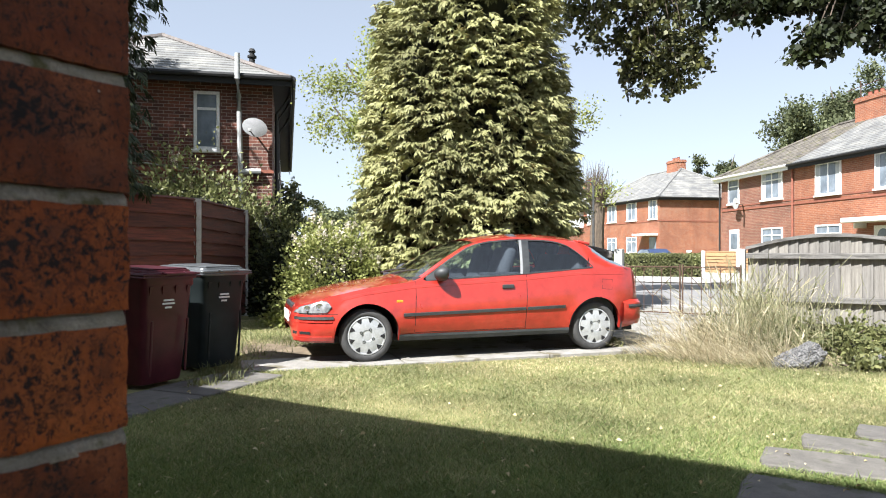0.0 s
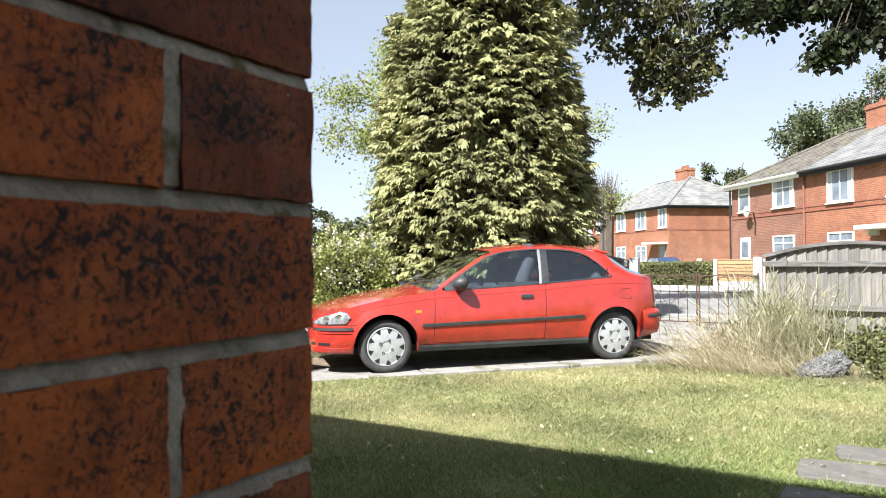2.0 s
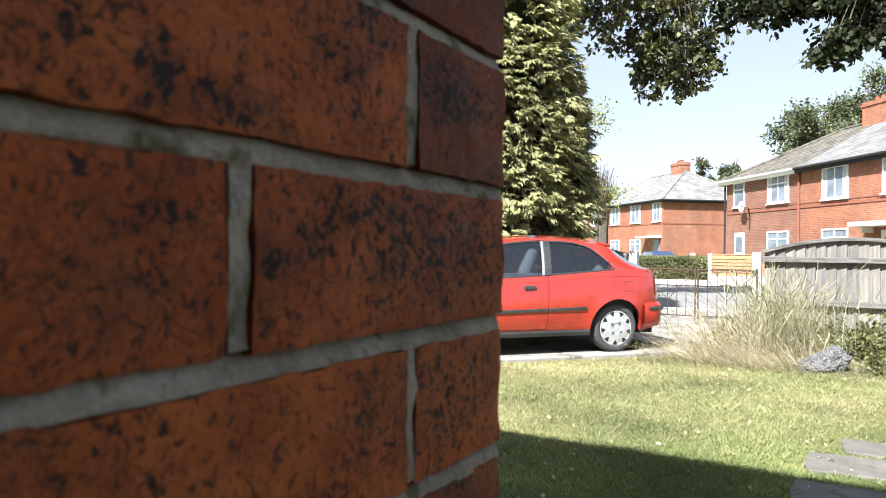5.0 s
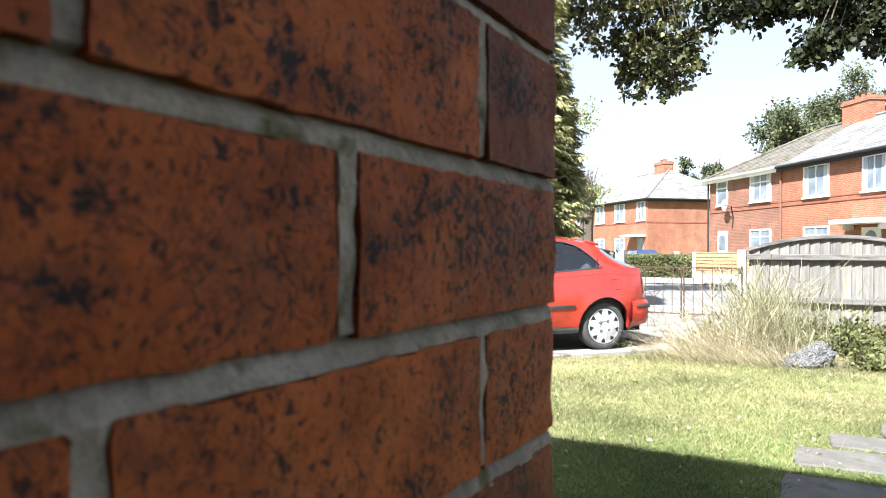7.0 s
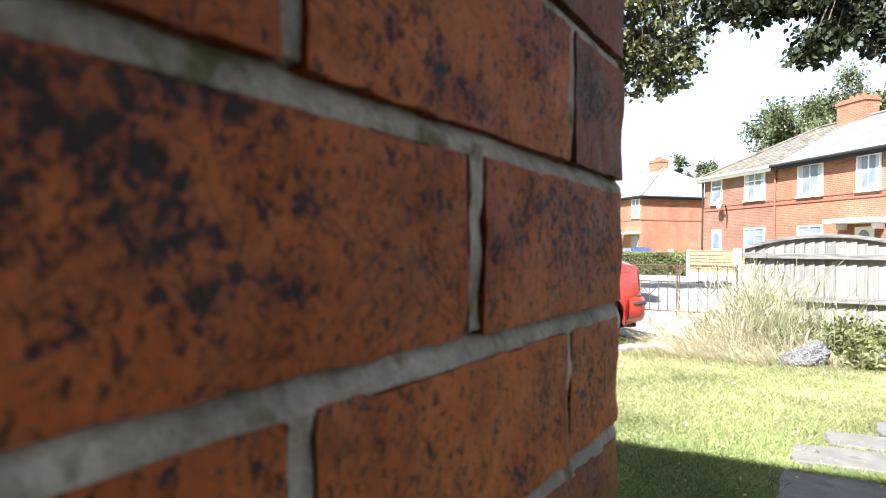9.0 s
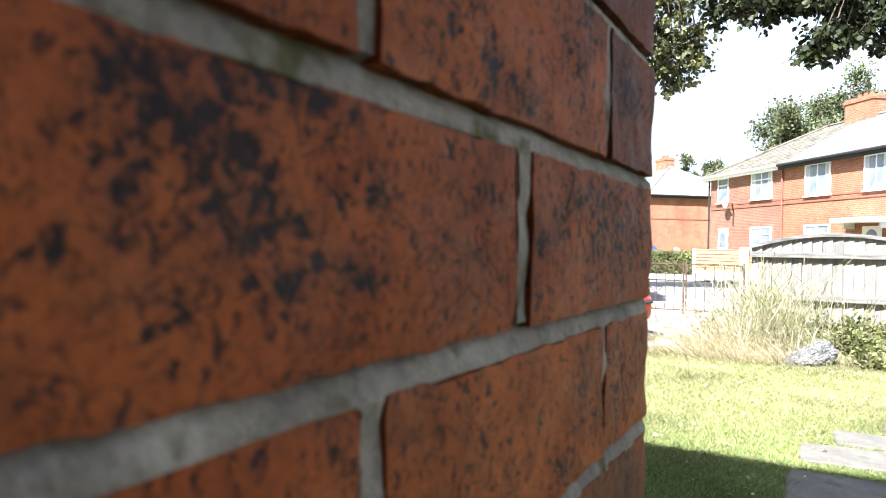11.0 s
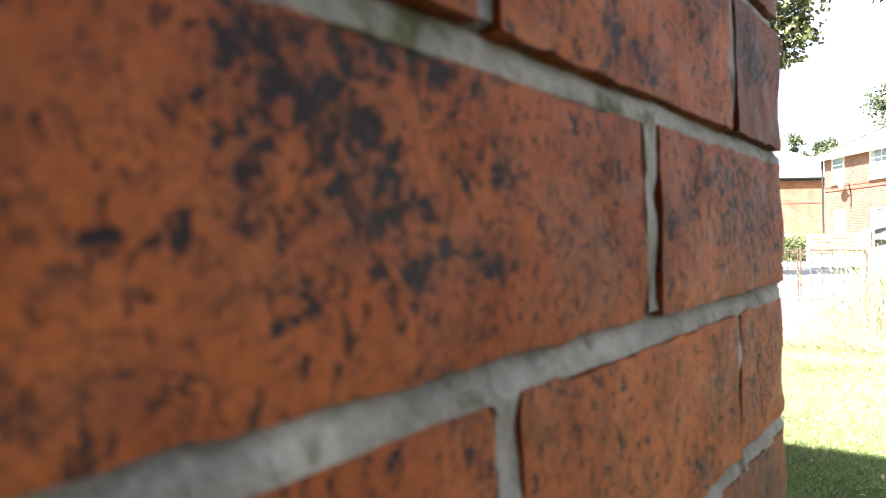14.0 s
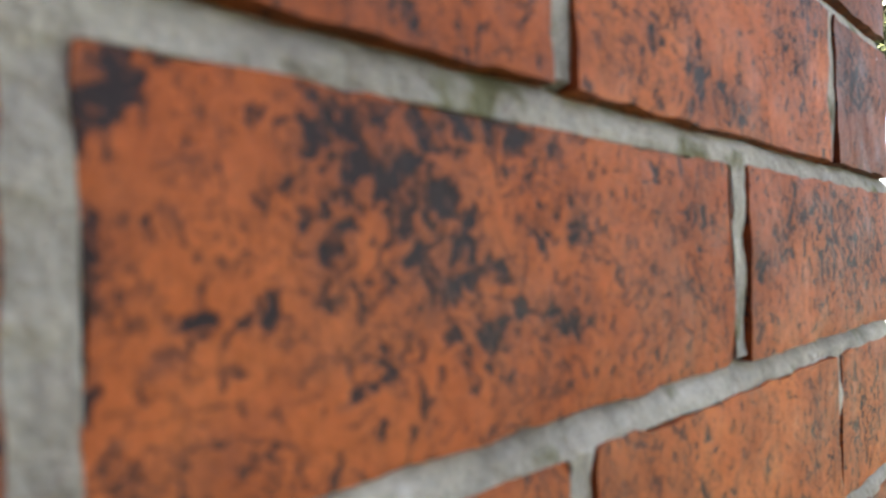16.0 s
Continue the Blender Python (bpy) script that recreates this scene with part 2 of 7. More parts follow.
M_MORTAR = surface("mortar", (0.13, 0.117, 0.10), (0.31, 0.282, 0.248), 26, 0.98, 420, 0.9, 0.0015, spots=((0.075, 0.07, 0.032), 38, 0.58))
M_OWNWALL = brick_courses("own_wall_brick", (0.36, 0.11, 0.04), (0.22, 0.07, 0.04), (0.4, 0.38, 0.35))
M_DARKHOUSE = brick_courses("dark_house_brick", (0.175, 0.060, 0.040), (0.065, 0.032, 0.027), (0.29, 0.235, 0.205))
M_REDHOUSE = brick_courses("red_house_brick", (0.30, 0.112, 0.058), (0.22, 0.076, 0.042), (0.31, 0.22, 0.165))
M_BROWNHOUSE = brick_courses("brown_house_brick", (0.23, 0.096, 0.064), (0.16, 0.066, 0.046), (0.29, 0.225, 0.18))
M_BANDS = surface("string_course", (0.20, 0.07, 0.045), (0.30, 0.11, 0.07), 3, 0.85, 30)
M_SLATE = surface("grey_slate", (0.14, 0.14, 0.143), (0.245, 0.245, 0.24), 1.5, 0.65, 14, 0.3, per="island", spread=0.18)
M_HIPCAP = surface("clay_hip_tile", (0.10, 0.088, 0.082), (0.18, 0.158, 0.148), 3, 0.85, 30, 0.3)
M_MOSSROOF = surface("mossy_tile", (0.06, 0.052, 0.046), (0.19, 0.172, 0.15), 2.6, 0.9, 16, 0.5, spots=((0.10, 0.095, 0.05), 3.0, 0.56), per="island", spread=0.2)
M_WHITE = surface("white_paint", (0.72, 0.72, 0.71), (0.82, 0.82, 0.81), 3, 0.4, 40, 0.03)
M_BLACKWOOD = surface("black_gutter", (0.008, 0.008, 0.009), (0.018, 0.018, 0.019), 4, 0.75, 40, 0.05)
M_GREYPIPE = surface("grey_pipe", (0.30, 0.31, 0.31), (0.42, 0.43, 0.42), 6, 0.5, 50, 0.1)
# reflected sky is put into the panes' mottled blue-grey colour
M_PANE = surface("sky_grey_pane", (0.09, 0.11, 0.135), (0.26, 0.30, 0.35), 0.9, 0.06, 3, 0.0)
M_CURTAIN = surface("net_curtain", (0.36, 0.38, 0.40), (0.52, 0.54, 0.56), 5, 0.85, 30, 0.2, grain=(6, 6, 0.4))
M_GREYWOOD = surface("weathered_board", (0.135, 0.125, 0.115), (0.26, 0.245, 0.228), 3, 0.9, 30, 0.5, 0.004, per="object", spread=0.22, grain=(9, 9, 0.5))
M_RAILWOOD = surface("weathered_rail", (0.065, 0.06, 0.056), (0.20, 0.19, 0.178), 5, 0.9, 40, 0.5, 0.004, grain=(0.6, 6, 6))
M_REDWOOD = surface("stained_board", (0.050, 0.013, 0.011), (0.165, 0.043, 0.031), 4, 0.65, 25, 0.5, 0.004, per="object", spread=0.25, grain=(0.5, 0.5, 9))
M_NEWWOOD = surface("new_larch_board", (0.24, 0.13, 0.058), (0.32, 0.19, 0.09), 3, 0.75, 25, 0.2, per="object", spread=0.1, grain=(0.5, 0.5, 8))
M_CONCRETE = surface("concrete", (0.19, 0.18, 0.163), (0.31, 0.295, 0.27), 4, 0.9, 90, 0.3, 0.003, spots=((0.13, 0.115, 0.08), 3.2, 0.55))
M_POST = surface("concrete_post", (0.34, 0.332, 0.32), (0.50, 0.49, 0.475), 5, 0.9, 80, 0.25, 0.003)
M_FLAG = surface("paving_flag", (0.09, 0.084, 0.078), (0.155, 0.145, 0.135), 6, 0.9, 120, 0.4, 0.003, spots=((0.08, 0.08, 0.055), 7, 0.57), per="object", spread=0.12)
M_ROAD = surface("road_surface", (0.17, 0.165, 0.165), (0.23, 0.225, 0.22), 0.6, 0.85, 40, 0.2, 0.003)
M_KERB = surface("kerb_stone", (0.30, 0.29, 0.28), (0.42, 0.41, 0.40), 3, 0.9, 60, 0.2)
M_IRON = surface("rusty_iron", (0.05, 0.028, 0.02), (0.13, 0.075, 0.05), 18, 0.8, 120, 0.3, 0.001, metal=0.3)
M_ROCK = surface("grey_rock", (0.075, 0.073, 0.072), (0.28, 0.272, 0.265), 30, 0.9, 110, 1.0, 0.015, spots=((0.045, 0.045, 0.047), 62, 0.50))
M_SOIL = surface("dry_soil", (0.10, 0.075, 0.05), (0.22, 0.17, 0.11), 5, 0.95, 60, 0.6, 0.01)
M_BARK = surface("bark", (0.06, 0.045, 0.035), (0.15, 0.115, 0.085), 7, 0.95, 40, 0.7, 0.01, grain=(3, 3, 0.6))
# near-black mass that stands in for shade deep inside foliage
M_DEEP = surface("inner_shade_mass", (0.010, 0.013, 0.006), (0.03, 0.03, 0.015), 5, 0.95, 30, 0.5, 0.02)

M_CYPRESS = leafy("cypress_sprays", (0.195, 0.20, 0.082), (0.335, 0.325, 0.15), 0.6, 0.3, 0.2, 1.1)
M_HEDGE = leafy("shrub_leaves", (0.15, 0.18, 0.045), (0.43, 0.445, 0.165), 0.45, 0.3, 0.35)
M_OLIVE = leafy("olive_leaves", (0.10, 0.115, 0.04), (0.28, 0.29, 0.13), 0.5, 0.3, 0.3)
M_AIRY = leafy("light_leaves", (0.20, 0.235, 0.06), (0.42, 0.45, 0.16), 0.5, 0.25, 0.5)
# leaf colours carry the boughs' light: sunlit olive here, shaded near-black in the next
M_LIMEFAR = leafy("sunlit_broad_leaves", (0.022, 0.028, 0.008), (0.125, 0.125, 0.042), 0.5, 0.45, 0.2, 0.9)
M_LIME_SHADE = leafy("shaded_broad_leaves", (0.011, 0.016, 0.005), (0.032, 0.041, 0.012), 0.55, 0.35, 0.10)
M_DARKFIR = leafy("dark_needles", (0.015, 0.024, 0.012), (0.05, 0.065, 0.03), 0.55, 0.3, 0.15)
M_FAR = leafy("far_leaves", (0.055, 0.07, 0.032), (0.155, 0.17, 0.085), 0.6, 0.25, 0.3, 0.4)
M_BLOOM = leafy("pale_flowers", (0.60, 0.54, 0.42), (0.78, 0.73, 0.62), 0.6, 0.1, 0.4)
M_STRAW = leafy("dry_stems", (0.36, 0.30, 0.17), (0.74, 0.66, 0.48), 0.7, 0.2, 0.35)
M_GRASS = leafy("lawn_blades", (0.13, 0.165, 0.055), (0.46, 0.435, 0.23), 0.6, 0.28, 0.4, 0.8)
M_SEDGE = leafy("ripening_stems", (0.13, 0.14, 0.062), (0.38, 0.355, 0.22), 0.65, 0.25, 0.35)
M_DRYBLADE = leafy("parched_blades", (0.36, 0.30, 0.16), (0.62, 0.53, 0.33), 0.7, 0.2, 0.3, 0.8)
# fresh grass, its green also deepened to stand for shade by the house
M_GREEN = leafy("fresh_shaded_blades", (0.078, 0.138, 0.034), (0.30, 0.345, 0.125), 0.6, 0.22, 0.4, 0.8)
M_WEED = leafy("weed_leaves", (0.085, 0.10, 0.035), (0.23, 0.23, 0.10), 0.5, 0.3, 0.35)
M_FALLEN = leafy("fallen_leaves", (0.36, 0.27, 0.12), (0.62, 0.54, 0.34), 0.7, 0.2, 0.2)

M_PAINT = surface("red_car_paint", (0.365, 0.026, 0.017), (0.41, 0.032, 0.021), 1.2, 0.3, 9, 0.0, coat=1.0)
M_TRIM = surface("black_trim", (0.022, 0.024, 0.026), (0.045, 0.048, 0.05), 12, 0.5, 150, 0.1, 0.001)
M_SILL = surface("grey_sill", (0.03, 0.033, 0.036), (0.06, 0.064, 0.068), 8, 0.55, 100, 0.1, 0.001)
M_TYRE = surface("tyre_rubber", (0.035, 0.035, 0.036), (0.065, 0.064, 0.063), 14, 0.8, 200, 0.3, 0.001)
M_HUB = surface("silver_hubcap", (0.42, 0.43, 0.44), (0.55, 0.56, 0.57), 10, 0.35, 90, 0.02, metal=0.35)
M_VOID = surface("dark_recess", (0.008, 0.008, 0.009), (0.016, 0.016, 0.017), 8, 0.9, 40, 0.0)
M_CABIN = surface("dark_upholstery", (0.03, 0.033, 0.04), (0.066, 0.071, 0.082), 9, 0.85, 90, 0.2, 0.002)
M_CARGLASS = pane_material("car_glass", (0.66, 0.76, 0.82), 0.02, 0.10)
M_SCREEN = pane_material("windscreen_glass", (0.72, 0.78, 0.78), 0.04, 0.30)
M_REARGLASS = pane_material("tailgate_glass", (0.50, 0.58, 0.62), 0.03, 0.30)
# blue-grey base colour stands in for sky reflected at the glass edge
M_GLASSEDGE = surface("sky_tinted_glass_edge", (0.10, 0.14, 0.17), (0.16, 0.21, 0.24), 3, 0.12, 40, 0.0, coat=1.0)
M_LAMPGLASS = surface("headlamp_glass", (0.13, 0.135, 0.14), (0.30, 0.305, 0.31), 14, 0.12, 70, 0.05, 0.002, coat=1.0, grain=(1, 5, 1))
M_AMBER = surface("amber_lens", (0.75, 0.24, 0.02), (0.85, 0.32, 0.04), 20, 0.2, 90, 0.05)
M_REDLENS = surface("red_lens", (0.30, 0.012, 0.012), (0.42, 0.02, 0.02), 20, 0.15, 90, 0.05)
M_CHROME = surface("bright_metal", (0.55, 0.55, 0.55), (0.7, 0.7, 0.7), 20, 0.25, 90, 0.02, metal=0.9)
M_PILLAR = surface("grey_pillar_trim", (0.20, 0.205, 0.21), (0.28, 0.285, 0.29), 10, 0.45, 90, 0.05)
M_MAROON = surface("maroon_plastic", (0.050, 0.010, 0.015), (0.080, 0.016, 0.023), 4, 0.36, 160, 0.12, 0.001)
M_SLATEBIN = surface("black_plastic", (0.010, 0.014, 0.015), (0.018, 0.024, 0.025), 4, 0.55, 160, 0.12, 0.001)
M_GREYLID = surface("grey_plastic", (0.06, 0.065, 0.07), (0.10, 0.105, 0.11), 5, 0.35, 160, 0.12, 0.001)
M_BLUE = surface("blue_car_paint", (0.02, 0.035, 0.09), (0.03, 0.05, 0.12), 2, 0.3, 20, 0.0, coat=0.8)
M_PRINT = surface("white_print", (0.55, 0.55, 0.56), (0.7, 0.7, 0.7), 30, 0.6, 90, 0.0)

for m, gloss in ((M_SLATEBIN, 0.15), (M_MAROON, 0.25)):
    m.node_tree.nodes["Principled BSDF"].inputs["Specular IOR Level"].default_value = gloss


# ---- helpers ----
def link(name, bm, material, parent=None, label="", smooth=False, sharp=35):
    bmesh.ops.recalc_face_normals(bm, faces=bm.faces)
    me = bpy.data.meshes.new(name)
    bm.to_mesh(me)
    bm.free()
    me.materials.append(material)
    if smooth:
        for p in me.polygons:
            p.use_smooth = True
        me.set_sharp_from_angle(angle=radians(sharp))
    ob = new(name, me)
    ob.parent = parent
    if label:
        ob["label"] = label
    return ob


def part(name, bm, material, parent, label="", smooth=False, sharp=35):
    return link(name, bm, material, parent, label, smooth, sharp)


def thing(name, m, label, category, group="", kind=""):
    ob = new(name)
    ob.empty_display_size = 0.2
    ob.matrix_world = m
    return tagged(ob, label, category, group, kind)


def cuboid(bm, lo, hi, bevel=0.0, segs=2, m=None):
    """A box between two corners, with bevelled edges, added to bm."""
    b = bmesh.new()
    bmesh.ops.create_cube(b, size=1)
    for v in b.verts:
        v.co = Vector([lo[k] + (v.co[k] + 0.5) * (hi[k] - lo[k]) for k in range(3)])
    if bevel:
        bmesh.ops.bevel(b, geom=b.edges[:], offset=bevel, segments=segs, affect="EDGES", profile=0.5)
    merge(bm, b, m)


def merge(bm, b, m=None):
    idx = {}
    for v in b.verts:
        idx[v] = bm.verts.new(m @ v.co if m else v.co)
    for f in b.faces:
        try:
            bm.faces.new([idx[v] for v in f.verts])
        except ValueError:
            pass
    b.free()


def box(lo, hi, bevel=0.0, segs=2, m=None):
    bm = bmesh.new()
    cuboid(bm, lo, hi, bevel, segs, m)
    return bm


def tube(points, radius, sides=8, bm=None, cap=True):
    """A round tube along points; radius is a number or one for each point."""
    bm = bm or bmesh.new()
    pts = [Vector(p) for p in points]
    rings = []
    for i, p in enumerate(pts):
        d = (pts[min(i + 1, len(pts) - 1)] - pts[max(i - 1, 0)]).normalized()
        a = d.orthogonal().normalized() if abs(d.z) > 0.9 else d.cross(Vector((0, 0, 1))).normalized()
        b = d.cross(a)
        r = float(radius if isinstance(radius, (int, float)) else radius[i])
        rings.append([bm.verts.new(p + r * (math.cos(2 * math.pi * k / sides) * a + math.sin(2 * math.pi * k / sides) * b)) for k in range(sides)])
    for r0, r1 in zip(rings, rings[1:]):
        for k in range(sides):
            bm.faces.new((r0[k], r0[(k + 1) % sides], r1[(k + 1) % sides], r1[k]))
    if cap:
        bm.faces.new(rings[0])
        bm.faces.new(rings[-1])
    return bm


def lathe(profile, sides=32, axis="Y"):
    """Turn (radius, along) pairs about an axis."""
    bm = bmesh.new()
    rings = []
    for r, h in profile:
        ring = []
        for k in range(sides):
            a = 2 * math.pi * k / sides
            x, y = r * math.cos(a), r * math.sin(a)
            ring.append(bm.verts.new((x, h, y) if axis == "Y" else (x, y, h)))
        rings.append(ring)
    for r0, r1 in zip(rings, rings[1:]):
        for k in range(sides):
            bm.faces.new((r0[k], r0[(k + 1) % sides], r1[(k + 1) % sides], r1[k]))
    bm.faces.new(rings[0])
    bm.faces.new(rings[-1])
    return bm


def flakes(name, at, along, across, material, parent=None, fold=0.0, shape=((0, 0), (0.45, 0.5), (1, 0), (0.45, -0.5))):
    """Many small leaves as one mesh: each lies along 'along' with half width 'across'; fold lifts the sides."""
    at, along, across = (np.asarray(a, dtype=np.float64) for a in (at, along, across))
    n, k = len(at), len(shape)
    up = np.cross(along, across)
    up /= np.linalg.norm(up, axis=1, keepdims=True) + 1e-9
    size = np.linalg.norm(along, axis=1, keepdims=True)
    co = np.empty((n, k, 3))
    for j, (a, c) in enumerate(shape):
        co[:, j] = at + along * a + across * (2 * c) + up * size * (fold * abs(2 * c) - 0.35 * fold * a * a)
    me = bpy.data.meshes.new(name)
    me.vertices.add(n * k)
    me.vertices.foreach_set("co", co.ravel())
    me.loops.add(n * k)
    me.loops.foreach_set("vertex_index", np.arange(n * k, dtype=np.int32))
    me.polygons.add(n)
    me.polygons.foreach_set("loop_start", np.arange(0, n * k, k, dtype=np.int32))
    me.polygons.foreach_set("loop_total", np.full(n, k, dtype=np.int32))
    me.update(calc_edges=True)
    me.materials.append(material)
    ob = new(name, me)
    ob.parent = parent
    return ob


def unit(v):
    return v / (np.linalg.norm(v, axis=-1, keepdims=True) + 1e-9)


rng = np.random.default_rng(7)

# ================= the near house wall =================
COURSE, BED = 0.0750, 1.1243            # course height; underside of the course at eye level
OWN = pose(-0.2, 0.44, 0, 0, 0, -120.5)  # x runs back along the wall from its corner, y out of its face


def own_house():
    wall = thing("wall_near_house", OWN, "orange-brown fired brick house wall with pale grey mortar joints", "wall", kind="structure")
    part("wall_core", box((0.03, -6.0, 0), (8.0, -0.03, 4.05)), M_OWNWALL, wall)
    for lo, hi in (((0, -0.03, 0), (8.0, 0, 0.52)), ((0, -0.03, 1.873), (8.0, 0, 4.05)), ((0.925, -0.03, 0.52), (8.0, 0, 1.873)), ((0, -6.0, 0), (0.03, -0.11, 4.05)), ((0.0, -9.0, 0), (8.0, -4.95, 4.95))):
        part("wall_facing", box(lo, hi), M_OWNWALL, wall)
    # roof: eaves level, hipped behind
    bm = bmesh.new()
    e = [bm.verts.new(p) for p in ((-0.12, 0.15, 4.05), (8.1, 0.15, 4.05), (8.1, -6.15, 4.05), (-0.12, -6.15, 4.05))]
    r = [bm.verts.new(p) for p in ((3.1, -3.0, 5.9), (4.9, -3.0, 5.9))]
    for f in ((e[0], e[1], r[1], r[0]), (e[1], e[2], r[1]), (e[2], e[3], r[0], r[1]), (e[3], e[0], r[0]), (e[3], e[2], e[1], e[0])):
        bm.faces.new(f)
    tagged(link("roof_near_house", bm, M_MOSSROOF), kind="structure").matrix_world = OWN

    # unseen walls, added opposite and behind to keep light off the near wall
    side = thing("wall_unseen_shade", OWN, "unseen brick wall added to shade the near wall", "wall", kind="structure")
    part("wall_core", box((0.45, 2.0, 0), (8.0, 2.25, 4.4)), M_OWNWALL, side)
    part("wall_end", box((2.0, 0.0, 0), (2.2, 2.0, 4.4)), M_OWNWALL, side)

    # mortar: struck joints, deeper under each brick than on top of the next, rough all over
    even, odd = (0.2039, 0.4126, 0.6180, 0.8240), (0.0978, 0.3036, 0.5090, 0.7145)
    special = {1: (0.0990, 0.3060, 0.5100, 0.7150), -1: (0.0966, 0.2992, 0.5080, 0.7140)}
    gx = sorted(set(np.round(np.linspace(0.0015, 0.93, 233), 4)) | {round(c + d, 4) for c in even + odd + special[1] + special[-1] for d in (-0.0066, -0.0046, 0.0046, 0.0066)})
    gz = sorted(set(np.round(np.linspace(0.52, 1.875, 340), 4)) | {round(BED + k * COURSE + d, 4) for k in range(-8, 10) for d in (-0.0066, -0.0050, -0.0025, 0.0, 0.0025, 0.0050, 0.0066)})
    verts, faces = [], []
    for z in gz:
        z = float(z)
        off = (z - BED + COURSE / 2) % COURSE - COURSE / 2      # height above the middle of the nearest bed joint
        k = int((z - BED) // COURSE)
        cuts = even if k % 2 == 0 else special.get(k, odd)
        for x in gx:
            x = float(x)
            if abs(off) < 0.0058:
                t = (off + 0.0052) / 0.0104
                y = -0.0010 - 0.0048 * min(max(t, 0), 1) ** 2.4
            elif min(abs(x - c) for c in cuts) < 0.0056:
                y = -0.0013
            else:
                y = -0.010
            y += 0.0013 * noise.noise((x * 55, z * 90, 1.5)) + 0.0009 * noise.noise((x * 190, z * 190, 4.1)) + 0.0012 * noise.noise((x * 14, z * 20, 9.0))
            verts.append((x, min(y, -0.0003), z))
    nx = len(gx)
    for j in range(len(gz) - 1):
        for i in range(nx - 1):
            a = j * nx + i
            faces.append((a, a + 1, a + nx + 1, a + nx))
    me = bpy.data.meshes.new("mortar")
    me.from_pydata(verts, [], faces)
    me.materials.append(M_MORTAR)
    mortar = new("mortar", me)
    mortar.parent = wall
    mortar["label"] = "pale grey sandy mortar"
    part("mortar_bed", box((0.0035, -0.03, 0.52), (0.93, -0.012, 1.875)), M_MORTAR, wall)
    # mortar of the corner's other face
    part("mortar_return", box((0.0035, -0.115, 0.52), (0.03, -0.0105, 1.875)), M_MORTAR, wall)
    return wall


def brick_mesh(w, h, d, seed):
    """One brick: the front face and its edges worn uneven, the back plain. Origin at the lower corner of the face."""
    nx, nz = max(6, int(w / 0.0065)), 11
    ox, oz = seed * 3.7, seed * 1.9
    bm = bmesh.new()
    grid = []
    for j in range(nz + 1):
        row = []
        for i in range(nx + 1):
            x, z = w * i / nx, h * j / nz
            edge = min(x, w - x, z, h - z)
            y = 0.0012 * noise.noise((x * 22 + ox, z * 22 + oz, 3)) + 0.0005 * noise.noise((x * 120 + ox, z * 120 + oz, 7))
            wear = 0.0004 + 0.0013 * noise.noise((x * 45 + ox, z * 45 + oz, 11))
            if edge < 0.0048:
                y -= max(0.0, wear) * (1 - edge / 0.0048) ** 1.6
            if i in (0, nx):
                x += (0.0012 * noise.noise((z * 90 + oz, ox, 5)) + 0.0010 * noise.noise((z * 260, ox, 2))) + (0.0006 if i == 0 else -0.0006)
            if j in (0, nz):
                z += 0.0011 * noise.noise((x * 60 + ox, oz + j, 13)) + 0.0011 * noise.noise((x * 210, oz + j, 3)) - (0.0004 if j else -0.0004)
            row.append(bm.verts.new((x, y, z)))
        grid.append(row)
    for j in range(nz):
        for i in range(nx):
            bm.faces.new((grid[j][i], grid[j][i + 1], grid[j + 1][i + 1], grid[j + 1][i]))
    rim = grid[0] + [r[-1] for r in grid[1:]] + grid[-1][-2::-1] + [r[0] for r in grid[-2:0:-1]]
    back = [bm.verts.new((v.co.x, -d, v.co.z)) for v in rim]
    for k in range(len(rim)):
        bm.faces.new((rim[k], back[k], back[(k + 1) % len(rim)], rim[(k + 1) % len(rim)]))
    bm.faces.new(back)
    return bm


def lay_bricks(wall):
    fired = near_brick_material(wall, "orange_fired_brick", ((0.165, 0.044, 0.0160), (0.262, 0.074, 0.0240), (0.340, 0.108, 0.0340)))
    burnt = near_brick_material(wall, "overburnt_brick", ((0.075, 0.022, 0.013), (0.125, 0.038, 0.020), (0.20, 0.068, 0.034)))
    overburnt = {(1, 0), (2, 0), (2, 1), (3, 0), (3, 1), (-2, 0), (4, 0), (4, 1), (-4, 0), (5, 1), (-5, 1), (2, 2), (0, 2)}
    random.seed(11)
    for k in range(-8, 10):
        z = BED + k * COURSE + 0.0043
        cuts = [0.0, 0.2039, 0.4126, 0.6180, 0.8240, 0.925] if k % 2 == 0 else ([0.0, 0.0990, 0.3060, 0.5100, 0.7150, 0.925] if k == 1 else [0.0, 0.0966, 0.2992, 0.5080, 0.7140, 0.925])
        if k not in (-1, 0, 1):
            cuts = cuts[:1] + [c + random.uniform(-0.0015, 0.0015) for c in cuts[1:-1]] + cuts[-1:]
        for n, (a, b) in enumerate(zip(cuts, cuts[1:])):
            ja = 0 if n == 0 else 0.0043 + random.uniform(-0.0008, 0.0008)
            jb = 0.0043 + random.uniform(-0.0008, 0.0008)
            hgt = COURSE - 0.0087 + random.uniform(-0.0008, 0.0008)
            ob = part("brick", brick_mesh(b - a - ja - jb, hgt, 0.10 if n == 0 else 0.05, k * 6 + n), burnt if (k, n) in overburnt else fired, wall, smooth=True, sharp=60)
            ob.matrix_basis = pose(a + ja, random.uniform(-0.0012, 0.0012), z, random.uniform(-0.5, 0.5), 0, random.uniform(-0.4, 0.4))


# ================= ground, lawn, paths, road =================
GRID = pose(0, 0, 0, 0, 0, -30.5)   # the street's grid: x along it, y across it


